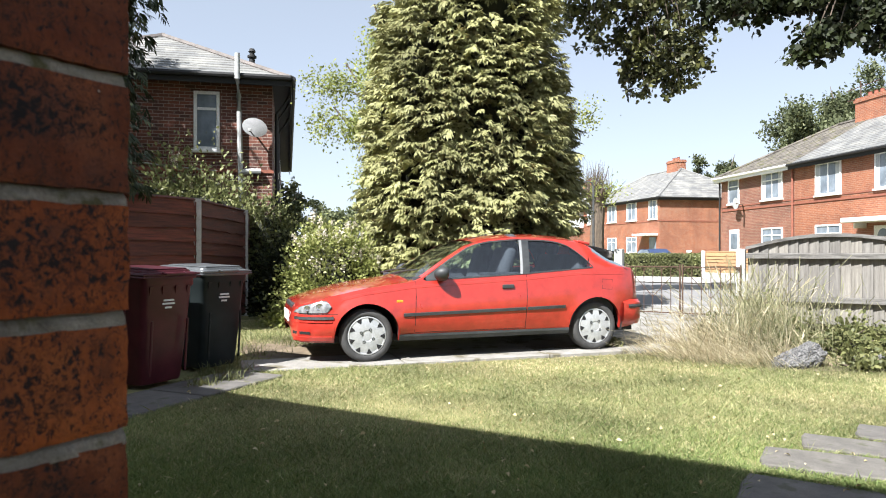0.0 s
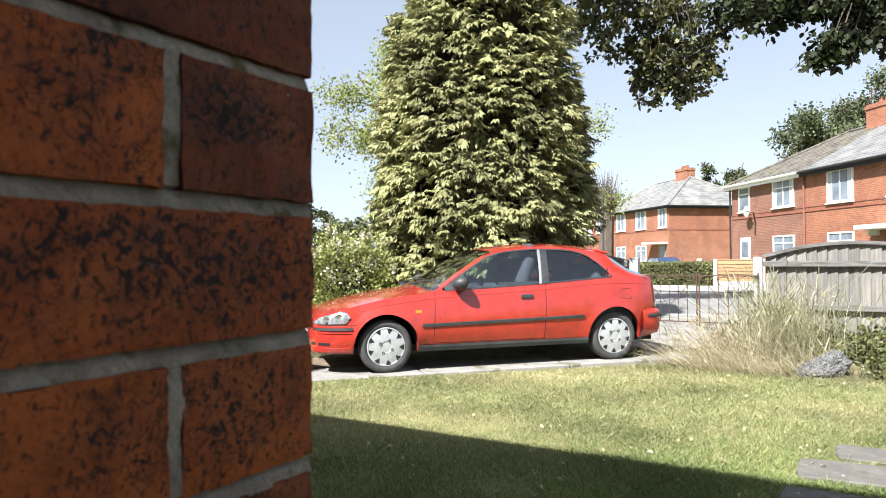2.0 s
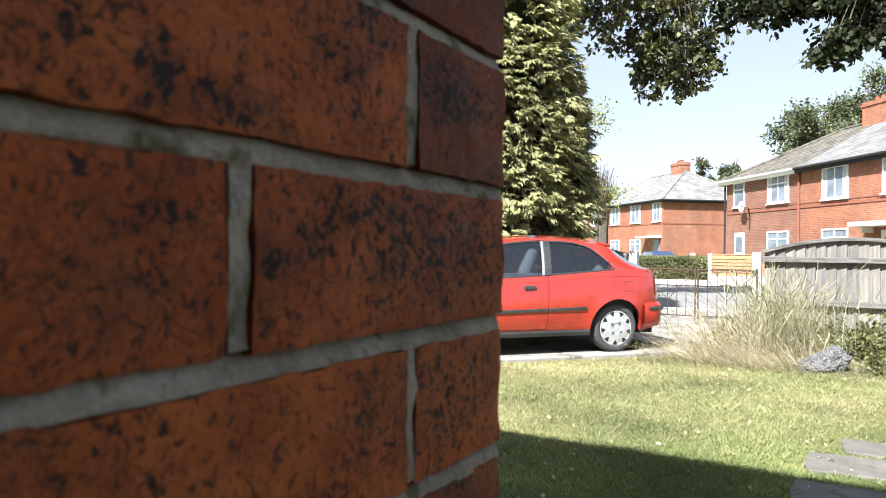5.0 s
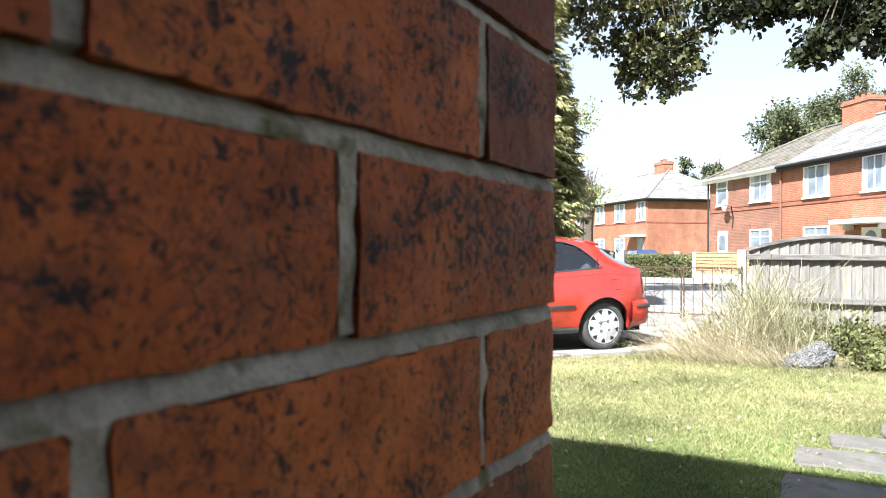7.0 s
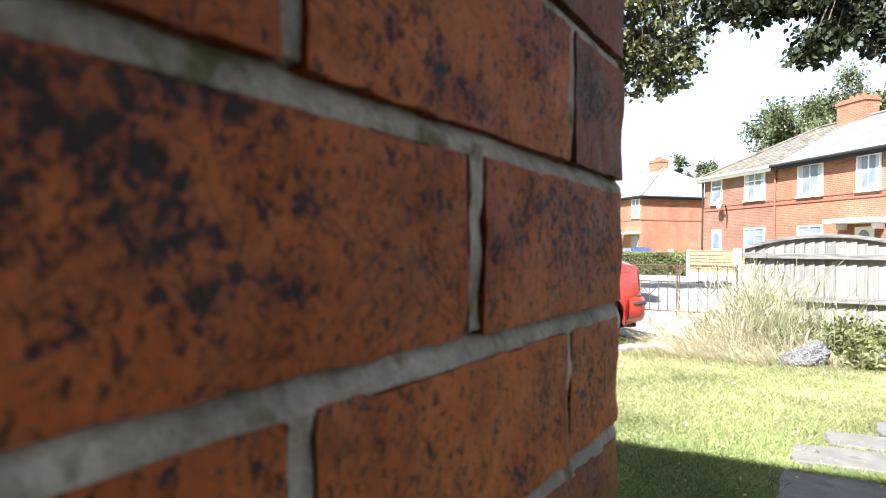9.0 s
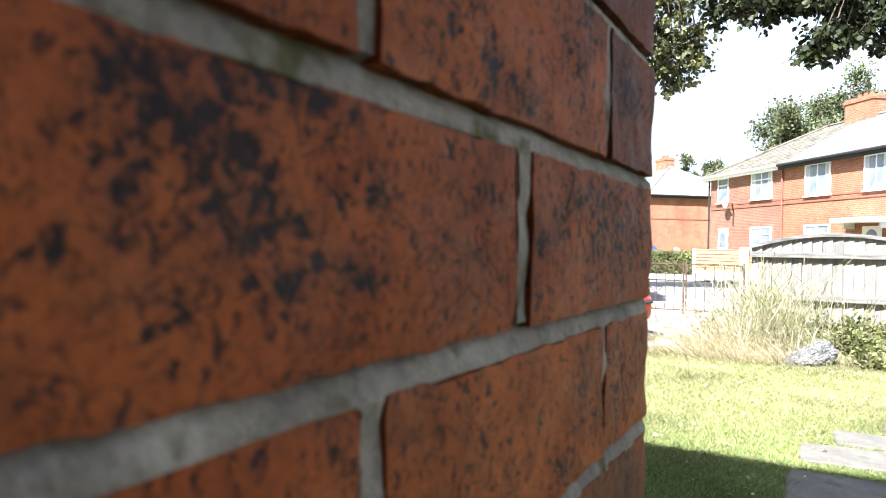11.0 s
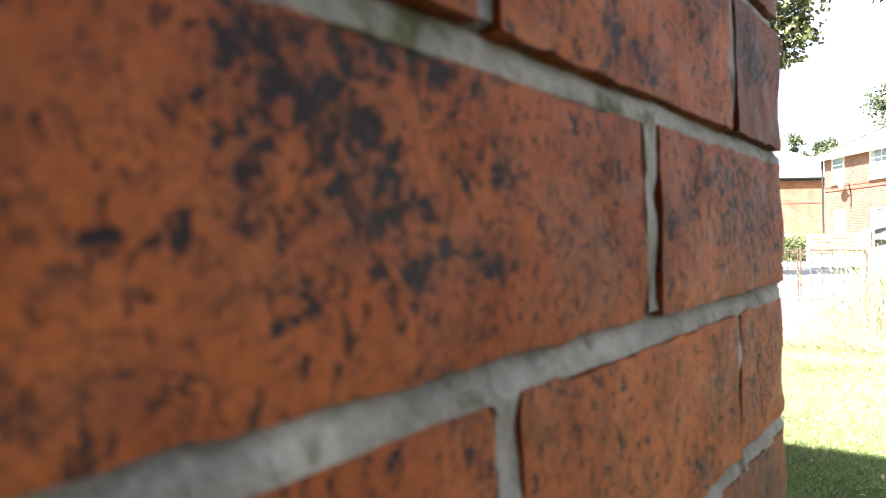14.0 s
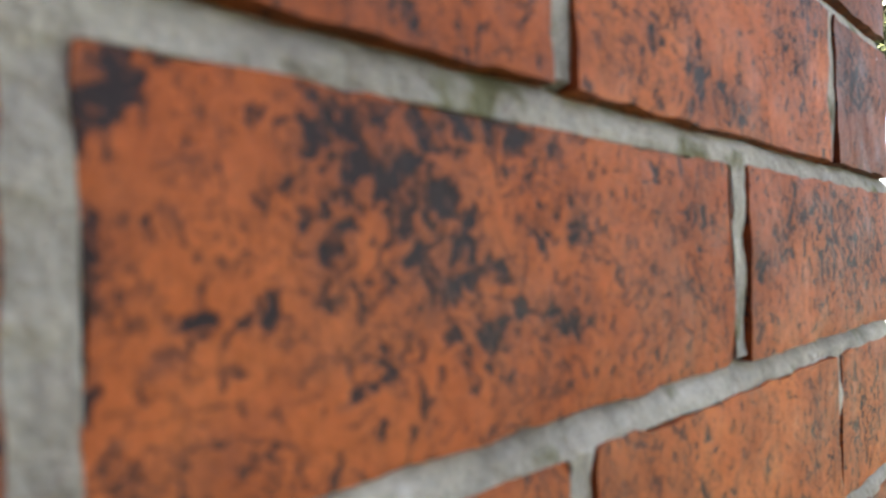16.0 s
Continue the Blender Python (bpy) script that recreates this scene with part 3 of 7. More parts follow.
def slab(lo, hi, top, name, material, m=None, kind="structure", label="", parent=None, bevel=0.008):
    ob = link(name, box((*lo, top - 0.06), (*hi, top), bevel, 1), material, parent, label)
    if m:
        ob.matrix_world = m
    if kind:
        ob["kind"] = kind
    return ob


def ground():
    bm = bmesh.new()
    rings = []
    for r in (0, 4, 9, 16, 30, 80, 300, 2500):
        rings.append([bm.verts.new((r * math.cos(a), 6 + r * math.sin(a), -0.012 if r < 20 else -0.04)) for a in (2 * math.pi * k / 32 for k in range(32))] if r else [bm.verts.new((0, 6, -0.012))])
    for k in range(32):
        bm.faces.new((rings[0][0], rings[1][k], rings[1][(k + 1) % 32]))
    for r0, r1 in zip(rings[1:], rings[2:]):
        for k in range(32):
            bm.faces.new((r0[k], r1[k], r1[(k + 1) % 32], r0[(k + 1) % 32]))
    m = surface("turf_soil", (0.10, 0.105, 0.03), (0.26, 0.24, 0.10), 1.3, 0.95, 35, 0.6, 0.02, spots=((0.30, 0.25, 0.13), 0.9, 0.60))
    return tagged(link("ground", bm, m), "dry summer turf with bare straw-coloured patches", "ground", kind="structure")


def paving():
    # street: near pavement, kerbs, carriageway, far pavement
    slab((-60, 11.75), (60, 14.0), 0.06, "pavement", M_CONCRETE, GRID)
    slab((-60, 14.0), (60, 14.14), 0.065, "kerb", M_KERB, GRID)
    slab((-60, 14.14), (60, 24.7), 0.004, "road", M_ROAD, GRID)
    slab((-60, 24.7), (60, 24.85), 0.09, "kerb", M_KERB, GRID)
    slab((-60, 24.85), (60, 28.4), 0.085, "pavement", M_KERB, GRID)
    # drive beside the lawn: two bays of concrete that rise a little towards the gate
    drive = pose(-1.33, 6.78, 0.0, 0, -0.44, 16.9)
    for a, b, d in ((-0.62, 0.98, 0.72), (1.0, 2.6, 3.1), (2.62, 4.2, 3.1)):
        slab((a, 0), (b, d), 0.006, "driveway", M_CONCRETE, drive, label="pale worn concrete drive bay")
    slab((4.0, 0.6), (6.2, 4.6), 0.02, "driveway", M_CONCRETE, drive, label="pale worn concrete drive bay")
    # flag path by the bins
    path = pose(-2.16, 4.8, 0, 0, 0, 66.6 - 90)
    random.seed(3)
    y = -2.4
    while y < 1.55:
        ln = random.uniform(0.55, 0.75)
        if y + ln > 1.75:
            ln = 1.75 - y
        ob = slab((-0.62, y), (random.uniform(-0.03, 0.02), y + ln - 0.02), 0.008 + random.uniform(0, 0.008), "path_flag", M_FLAG, path, label="grey worn concrete path flag")
        y += ln


def stepping_flags():
    random.seed(5)
    for x, y, w, d, turn in ((-0.47, 3.30, 0.95, 0.62, 1), (-0.43, 4.10, 0.62, 0.40, 3), (0.22, 4.00, 0.60, 0.45, -3), (-0.26, 4.60, 0.72, 0.33, 2), (0.02, 5.02, 0.70, 0.36, -2), (0.55, 4.60, 0.6, 0.33, 1), (0.8, 5.05, 0.6, 0.36, 3), (0.55, 3.3, 0.8, 0.6, -2), (0.35, 5.5, 0.7, 0.4, 2)):
        bm = bmesh.new()
        n = 16
        top = []
        for k in range(n):
            a = 2 * math.pi * k / n
            cx, cy = math.cos(a), math.sin(a)
            s = 1 / max(abs(cx), abs(cy))
            s = min(s, 1.36)
            top.append(((0.5 + 0.5 * cx * s * random.uniform(0.96, 1.0)) * w, (0.5 + 0.5 * cy * s * random.uniform(0.96, 1.0)) * d))
        up = [bm.verts.new((a, b, 0.012)) for a, b in top]
        lip = [bm.verts.new((w / 2 + (a - w / 2) * 1.02, d / 2 + (b - d / 2) * 1.03, 0.004)) for a, b in top]
        dn = [bm.verts.new((w / 2 + (a - w / 2) * 1.02, d / 2 + (b - d / 2) * 1.03, -0.05)) for a, b in top]
        bm.faces.new(up)
        for r0, r1 in ((up, lip), (lip, dn)):
            for k in range(n):
                bm.faces.new((r0[k], r0[(k + 1) % n], r1[(k + 1) % n], r1[k]))
        ob = link("paving_flag", bm, M_FLAG)
        ob.matrix_world = GRID @ pose(x, y, 0, random.uniform(-0.6, 0.6), random.uniform(-0.6, 0.6), turn)
        tagged(ob, "irregular grey stone flag sunk in the lawn", "paving flag", "stepping flags in the lawn")


wall_near = own_house()
ground()
paving()
stepping_flags()

# ================= the red hatchback =================
CAR = pose(-1.012, 7.886, 0.002, 0, 0.44, 196.86)   # x forward, y to its left side, origin under the front axle


def curve(*pts):
    xs, ys = zip(*sorted(pts))
    # smooth through the points
    def at(x):
        return float(np.interp(x, xs, ys))
    return at


z_mid = curve((0.79, 0.46), (0.775, 0.53), (0.745, 0.592), (0.69, 0.628), (0.58, 0.662), (0.42, 0.697), (0.17, 0.757), (-0.15, 0.816), (-0.44, 0.860), (-0.62, 0.960), (-0.82, 1.082), (-1.1, 1.212), (-1.26, 1.268), (-1.42, 1.305), (-1.74, 1.333), (-2.1, 1.335), (-2.47, 1.308), (-2.66, 1.262), (-2.73, 1.21), (-2.82, 1.118), (-2.98, 1.022), (-3.12, 0.968), (-3.26, 0.893), (-3.345, 0.80), (-3.36, 0.64))
z_belt = curve((0.79, 0.45), (0.775, 0.515), (0.745, 0.575), (0.69, 0.606), (0.58, 0.634), (0.45, 0.664), (0.3, 0.702), (0.0, 0.765), (-0.5, 0.824), (-1.76, 0.885), (-2.5, 0.94), (-2.9, 0.945), (-3.2, 0.93), (-3.29, 0.885), (-3.345, 0.79), (-3.36, 0.63))
y_belt = curve((0.79, 0.40), (0.775, 0.50), (0.72, 0.62), (0.6, 0.71), (0.45, 0.765), (0.2, 0.79), (-0.5, 0.80), (-1.8, 0.81), (-2.6, 0.795), (-3.0, 0.755), (-3.2, 0.70), (-3.345, 0.62), (-3.36, 0.60))
z_rail = curve((-0.52, 0.828), (-0.62, 0.878), (-0.82, 1.005), (-0.95, 1.085), (-1.145, 1.195), (-1.41, 1.262), (-1.7, 1.288), (-2.02, 1.285), (-2.3, 1.260), (-2.56, 1.222), (-2.66, 1.185), (-2.75, 1.125), (-2.88, 1.035), (-3.2, 0.915))
y_rail = curve((-0.52, 0.80), (-0.62, 0.77), (-0.82, 0.70), (-1.145, 0.615), (-1.41, 0.58), (-1.8, 0.565), (-2.4, 0.565), (-2.79, 0.58), (-3.0, 0.625), (-3.2, 0.70))
w_low = curve((-0.60, 0.838), (-1.71, 0.888), (-2.60, 0.948))
w_top = curve((-0.60, 0.839), (-0.81, 0.972), (-0.95, 1.058), (-1.145, 1.168), (-1.27, 1.208), (-1.41, 1.234), (-1.7, 1.256), (-2.02, 1.25), (-2.14, 1.242), (-2.23, 1.228), (-2.33, 1.20), (-2.41, 1.158), (-2.5, 1.078), (-2.56, 1.005), (-2.60, 0.95))
ARCH = ((0.0, 0.272), (-2.62, 0.272))
ARCH_R = 0.338


def sill_z(x):
    z = curve((0.79, 0.36), (0.775, 0.27), (0.7, 0.225), (0.3, 0.22), (-0.34, 0.215), (-2.3, 0.215), (-2.96, 0.24), (-3.3, 0.26), (-3.36, 0.3))(x)
    for c, h in ARCH:
        if abs(x - c) < ARCH_R:
            z = max(z, h + math.sqrt(ARCH_R ** 2 - (x - c) ** 2))
    return z


def side_y(x, z):
    """Half width of the body at a station and height."""
    zb, yb = z_belt(x), y_belt(x)
    if z <= zb or x > -0.52 or x < -3.2:
        t = min(max((zb - z) / 0.55, 0), 1)
        bulge = 0.045 * math.sin(math.pi * min(t * 0.95, 1)) + 0.012 * t
        if z < 0.34:
            bulge -= 0.35 * (0.34 - z)
        for c, h in ARCH:      # flared lips round the wheels
            d = math.hypot(x - c, z - h) - ARCH_R
            if d < 0.09:
                bulge += 0.016 * (1 - max(d, 0) / 0.09)
        return yb + bulge * min(1, yb / 0.7)
    f = min((z - zb) / max(z_rail(x) - zb, 1e-3), 1)
    return yb + (y_rail(x) - yb) * (f ** 1.15)


def stations():
    xs = set(np.round(np.linspace(-3.36, 0.79, 74), 4)) | {0.775, 0.75, 0.72, 0.69, -0.44, -0.52, -0.6, -1.70, -1.80, -2.6, -2.79, -3.2, -3.29, -3.345}
    for c, _ in ARCH:
        for a in np.linspace(0, math.pi, 19):
            xs.add(round(c + ARCH_R * math.cos(a), 4))
        xs |= {round(c + ARCH_R + 0.004, 4), round(c - ARCH_R - 0.004, 4)}
    xs = sorted(xs)
    out = [xs[0]]
    for x in xs[1:]:
        if x - out[-1] > 0.003:
            out.append(x)
    return out


def sheet(rows, bm=None, skip=None):
    bm = bm or bmesh.new()
    g = [[bm.verts.new(p) for p in r] for r in rows]
    for j in range(len(g) - 1):
        for i in range(len(g[0]) - 1):
            if skip and skip(i, j):
                continue
            bm.faces.new((g[j][i], g[j][i + 1], g[j + 1][i + 1], g[j + 1][i]))
    return bm


def ribbon(bm, path, width, lift, side=1):
    """A strip on the flank: path of (x, z), standing proud by lift."""
    cuts = []
    for k, (x, z) in enumerate(path):
        a, b = Vector(path[max(k - 1, 0)]), Vector(path[min(k + 1, len(path) - 1)])
        d = (b - a).normalized()
        nrm = Vector((-d.y, d.x)) * width / 2
        ring = []
        for s, l in ((-1, 0), (-0.8, 1), (0.8, 1), (1, 0)):
            px, pz = x + nrm.x * s, z + nrm.y * s
            ring.append(bm.verts.new((px, side * (side_y(px, pz) + lift * l + 0.0005), pz)))
        cuts.append(ring)
    for r0, r1 in zip(cuts, cuts[1:]):
        for k in range(3):
            bm.faces.new((r0[k], r0[k + 1], r1[k + 1], r1[k]))
    for r in (cuts[0], cuts[-1]):
        bm.faces.new(r)


def red_car():
    car = thing("car", CAR, "red three-door hatchback car parked on the concrete drive", "car")
    xs = stations()
    body = bmesh.new()
    low_n = 9
    for s in (1, -1):
        # lower flank
        rows = []
        for x in xs:
            zl, zb = sill_z(x), z_belt(x)
            rows.append([(x, s * side_y(x, zl + (zb - zl) * k / low_n), zl + (zb - zl) * k / low_n) for k in range(low_n + 1)])
        sheet(rows, body)
        # returned edge under the flank and round the arches
        sheet([[(x, s * side_y(x, sill_z(x)), sill_z(x)), (x, s * (side_y(x, sill_z(x)) - 0.05), sill_z(x) + 0.004)] for x in xs], body)
        # window surround, below, above, before and behind the glass
        gx = [x for x in xs if -3.2 <= x <= -0.52]
        rows_lo, rows_hi = [], []
        for x in gx:
            inside = -2.6 < x < -0.60
            zb, zr = z_belt(x), z_rail(x)
            a = w_low(x) - 0.012 if inside else (zb + zr) / 2
            b = min(w_top(x) + 0.014, zr - 0.004) if inside else (zb + zr) / 2
            a = max(a, zb)
            b = max(b, a)
            rows_lo.append([(x, s * side_y(x, zb + (a - zb) * k / 2), zb + (a - zb) * k / 2) for k in range(3)])
            rows_hi.append([(x, s * side_y(x, b + (zr - b) * k / 3), b + (zr - b) * k / 3) for k in range(4)])
        sheet(rows_lo, body)
        sheet(rows_hi, body)
    # top: bonnet, roof and tail, with openings for the two screens
    def top_edge(x):
        return (y_rail(x), z_rail(x)) if -3.2 <= x <= -0.52 else (y_belt(x), z_belt(x))
    FR = (0, 0.10, 0.35, 0.65, 0.85, 1.0)

    def top_row(x, both=True):
        ye, ze = top_edge(x)
        zc = max(z_mid(x), ze)
        pts = []
        for f in FR:
            y = ye * (1 - f)
            pts.append((x, y, ze + (zc - ze) * (1 - (1 - f) ** 2.2)))
        return pts + [(x, -y, z) for x, y, z in pts[-2::-1]]
    rows = [top_row(x) for x in xs]

    def screen(i, j):
        x = (xs[j] + xs[j + 1]) / 2
        return 1 <= i <= 8 and (-1.27 < x < -0.47 or -3.14 < x < -2.75)
    sheet(rows, body, screen)
    # tail and nose closed
    for x in (xs[0], xs[-1]):
        zl, zb = sill_z(x), z_belt(x)
        ring = [(x, side_y(x, zl + (zb - zl) * k / low_n), zl + (zb - zl) * k / low_n) for k in range(low_n + 1)] + top_row(x)[1:-1] + [(x, -side_y(x, zl + (zb - zl) * k / low_n), zl + (zb - zl) * k / low_n) for k in range(low_n, -1, -1)]
        body.faces.new([body.verts.new(p) for p in ring])
    bmesh.ops.remove_doubles(body, verts=body.verts, dist=0.0012)
    body_ob = part("body", body, M_PAINT, car, "glossy red paintwork", True, 28)

    # glass
    for s in (1, -1):
        for name, a, b in (("door_window", -0.84, -1.79), ("quarter_window", -1.80, -2.6)):
            gx = [x for x in xs if b <= x <= a]
            rows = [[(x, s * (side_y(x, w_low(x) - 0.01 + (w_top(x) + 0.02 - w_low(x)) * k / 4) - 0.006), w_low(x) - 0.01 + (w_top(x) + 0.02 - w_low(x)) * k / 4) for k in range(5)] for x in gx]
            glass = part(name, sheet(rows), M_CARGLASS, car, smooth=True)
            glass.visible_shadow = False
            seal = bmesh.new()
            loop = [(x, w_low(x) - 0.004) for x in gx] + [(x, w_top(x) + 0.004) for x in reversed(gx)]
            ribbon(seal, loop + loop[:1], 0.015, 0.004, s)
            part("window_seal", seal, M_TRIM, glass, "black rubber window seal")
        pil = bmesh.new()
        rows = [[(x, s * (side_y(x - 0.2 * (z - 0.885), z) + 0.010), z) for z in np.linspace(0.885, 1.262, 6)] for x in (-1.70, -1.715, -1.730)]
        rows = [[(p[0] - 0.2 * (p[2] - 0.885), p[1], p[2]) for p in r] for r in rows]
        sheet(rows, pil)
        part("pillar_trim", pil, M_PILLAR, car, "pale grey pillar trim")
        pil = bmesh.new()
        sheet([[(x - 0.2 * (z - 0.885), s * (side_y(x - 0.2 * (z - 0.885), z) + 0.009), z) for z in np.linspace(0.885, 1.262, 6)] for x in (-1.730, -1.77, -1.812)], pil)
        part("pillar_trim", pil, M_TRIM, car, "black pillar trim")
        tri = bmesh.new()
        gx = [x for x in xs if -0.86 <= x <= -0.62] + [-0.86]
        gx = sorted(set(gx))
        sheet([[(x, s * (side_y(x, w_low(x) - 0.01 + (w_top(x) + 0.02 - w_low(x)) * k / 3) + 0.003), w_low(x) - 0.01 + (w_top(x) + 0.02 - w_low(x)) * k / 3) for k in range(4)] for x in gx], tri)
        part("quarter_trim", tri, M_TRIM, car, "black mirror sail panel")
    def screen_part(name, x0, x1, glass=M_SCREEN):
        gx = [x for x in xs if x0 - 0.03 <= x <= x1 + 0.03]
        rows = []
        for x in gx:
            r = top_row(x)
            rows.append([(p[0], p[1], p[2] - 0.006) for p in r[1:-1]])
        ob = part(name, sheet(rows), glass, car, smooth=True)
        ob.visible_shadow = False
        return ob
    ws = screen_part("windscreen", -1.27, -0.47)
    screen_part("tailgate_window", -3.14, -2.75, M_REARGLASS)
    # wipers lying on the foot of the windscreen
    for y in (0.12, -0.42):
        part("wiper", tube([(-0.40, y + 0.02, 0.888), (-0.50, y + 0.2, 0.925), (-0.58, y + 0.52, 0.945)], 0.009, 6), M_TRIM, ws, "black wiper")

    # flank details on both sides
    for s in (1, -1):
        st = bmesh.new()
        ribbon(st, [(x, 0.482 + (0.37 + x) * -0.0178) for x in np.linspace(-0.375, -1.745, 9)], 0.036, 0.012, s)
        part("rubbing_strip", st, M_TRIM, car, "black rubbing strip")
        st = bmesh.new()
        ribbon(st, [(x, 0.482 + (0.37 + x) * -0.0178) for x in np.linspace(-1.765, -2.225, 5)], 0.036, 0.012, s)
        part("rubbing_strip", st, M_TRIM, car, "black rubbing strip")
        for x, z0, z1 in ((-0.512, 0.30, 0.825), (-1.762, 0.29, 0.885)):
            st = bmesh.new()
            ribbon(st, [(x + 0.01 * math.sin(z * 5), z) for z in np.linspace(z0, z1, 8)], 0.007, 0.001, s)
            part("door_gap", st, M_VOID, car, "dark gap round the door")
        st = bmesh.new()
        ribbon(st, [(x, 0.292) for x in np.linspace(-0.512, -1.762, 8)], 0.006, 0.001, s)
        part("door_gap", st, M_VOID, car, "dark gap under the door")
        sl = bmesh.new()
        sheet([[(x, s * (side_y(x, 0.277) + 0.006), 0.277), (x, s * (side_y(x, 0.25) + 0.012), 0.25), (x, s * (side_y(x, 0.22) + 0.004), 0.212), (x, s * 0.72, 0.20)] for x in np.linspace(-0.335, -2.285, 12)], sl)
        part("sill", sl, M_SILL, car, "dark grey plastic sill")
        cr = bmesh.new()
        ribbon(cr, [(x, z_belt(x) - 0.055 - 0.03 * max(0, -2.3 - x)) for x in np.linspace(0.25, -3.1, 30)], 0.03, 0.0022, s)
        part("shoulder_crease", cr, M_PAINT, body_ob, "", True, 20)
        # handle in its recess
        hd = box((-1.615, 0, 0.730), (-1.475, 0.020, 0.775), 0.010, 3)
        ob = part("door_handle", hd, M_TRIM, car, "black door handle")
        ob.matrix_basis = pose(0, s * side_y(-1.55, 0.755) - (0.016 if s < 0 else 0) + s * 0.002, 0)
        lens = box((-0.375, 0, 0.612), (-0.305, 0.008, 0.638), 0.003, 1)
        ob = part("side_indicator", lens, M_AMBER, car, "amber side repeater")
        ob.matrix_basis = pose(0, s * side_y(-0.34, 0.625) - (0.004 if s > 0 else 0.004), 0)
        flap = bmesh.new()
        if s > 0:
            loop = [(-2.70, 0.70), (-2.83, 0.69), (-2.845, 0.80), (-2.715, 0.81), (-2.70, 0.70)]
            ribbon(flap, loop, 0.005, 0.0008, s)
            part("fuel_flap", flap, M_VOID, body_ob, "thin gap of the fuel flap")
        # the tailgate glass wraps round to the flank in a narrow strip
        edge = bmesh.new()
        ribbon(edge, [(x, z_rail(x) - 0.020) for x in np.linspace(-2.69, -3.13, 12)], 0.044, 0.006, s)
        part("tailgate_glass_edge", edge, M_GLASSEDGE, car, "tailgate glass edge with sky reflection in its blue-grey colour", True)
        # mirror: shell on a short arm
        b = bmesh.new()
        bmesh.ops.create_icosphere(b, subdivisions=3, radius=1)
        for v in b.verts:
            v.co = Vector((v.co.x * 0.105 * (1.0 if v.co.x > 0 else 0.55), v.co.y * 0.10, v.co.z * 0.078))
            v.co.z += 0.012 * (v.co.y / 0.095)
        mir = part("mirror", b, M_TRIM, car, "black door mirror", True, 50)
        mir.matrix_basis = pose(-0.80, s * (side_y(-0.80, 0.9) + 0.115), 0.905)
        part("mirror_arm", tube([(-0.80, s * (side_y(-0.8, 0.87) - 0.01), 0.87), (-0.80, s * (side_y(-0.8, 0.87) + 0.06), 0.885)], (0.032, 0.028), 10), M_TRIM, car, "black mirror arm")
        # headlamp: wraps the front corner, set proud of the paint
        hl = bmesh.new()
        rows = []
        rim_lo, rim_hi = [], []
        for x in np.linspace(0.365, 0.755, 16):
            t = (x - 0.365) / 0.39
            round_off = 0.5 * max(0.0, 1 - t / 0.16) ** 2 + 0.42 * max(0.0, (t - 0.86) / 0.14) ** 2
            z1 = min(z_belt(x) - 0.018, 0.642)
            z0 = min(0.528 - 0.008 * t, z1 - 0.02)
            z0, z1 = z0 + (z1 - z0) * round_off, z1 - (z1 - z0) * round_off
            rim_lo.append((x, z0))
            rim_hi.append((x, z1))
            rows.append([(x, s * (side_y(x, z0 + (z1 - z0) * k / 4) + (0.010, 0.016, 0.018, 0.014, 0.004)[k]), z0 + (z1 - z0) * k / 4) for k in range(5)])
        sheet(rows, hl)
        rim = bmesh.new()
        ribbon(rim, rim_lo + rim_hi[::-1] + rim_lo[:1], 0.007, 0.004, s)
        part("headlight_seal", rim, M_TRIM, car, "dark seal round the headlight")
        for hx, hz, hr in ((0.48, 0.588, 0.038), (0.60, 0.572, 0.030)):
            bulb = part("reflector", lathe([(hr, 0.0), (hr * 0.92, 0.006), (hr * 0.55, 0.002), (0.006, 0.004)], 16), M_CHROME, car, "bright round reflector", True)
            bulb.matrix_basis = pose(hx, s * (side_y(hx, hz) + 0.014), hz, 0, 0, 0 if s > 0 else 180)
        part("headlight", hl, M_LAMPGLASS, car, "clear glass headlight", True)
        bs = bmesh.new()
        ribbon(bs, [(x, 0.472) for x in np.linspace(0.345, 0.755, 10)], 0.034, 0.014, s)
        part("bumper_strip", bs, M_TRIM, car, "black bumper strip")
        bs = bmesh.new()
        ribbon(bs, [(x, 0.512) for x in np.linspace(0.30, 0.765, 10)], 0.006, 0.001, s)
        part("bumper_gap", bs, M_VOID, car, "gap above the bumper")
        for z, wide, lift in ((0.496, 0.022, 0.016), (0.435, 0.016, 0.010), (0.262, 0.05, 0.014)):
            bs = bmesh.new()
            ribbon(bs, [(x, z) for x in np.linspace(0.36, 0.765, 12)], wide, lift, s)
            part("bumper_moulding", bs, M_PAINT, car, "red bumper moulding", True, 20)
        bs = bmesh.new()
        ribbon(bs, [(x, 0.322) for x in np.linspace(0.60, 0.77, 6)], 0.030, 0.002, s)
        part("bumper_slot", bs, M_VOID, car, "dark lower bumper slot")
        # rear corner: lamp and bumper strip
        rl = bmesh.new()
        rows = []
        for x in np.linspace(-3.355, -3.25, 6):
            z0, z1 = 0.63, z_belt(x) - 0.02
            rows.append([(x, s * (side_y(x, z0 + (z1 - z0) * k / 4) + 0.007), z0 + (z1 - z0) * k / 4) for k in range(5)])
        sheet(rows, rl)
        part("tail_light", rl, M_REDLENS, car, "dark red tail light", True)
        # bumper at the back swells out behind the body
        cb = bmesh.new()
        rows = []
        for x in np.linspace(-2.98, -3.42, 10):
            t = (x + 2.98) / -0.44
            w = curve((0, 0.825), (0.5, 0.815), (0.8, 0.76), (0.93, 0.66), (1, 0.45))(t)
            rows.append([(x, s * w * c, z) for c, z in ((0.93, 0.28), (0.985, 0.34), (1.0, 0.45), (0.995, 0.53), (0.94, 0.565))])
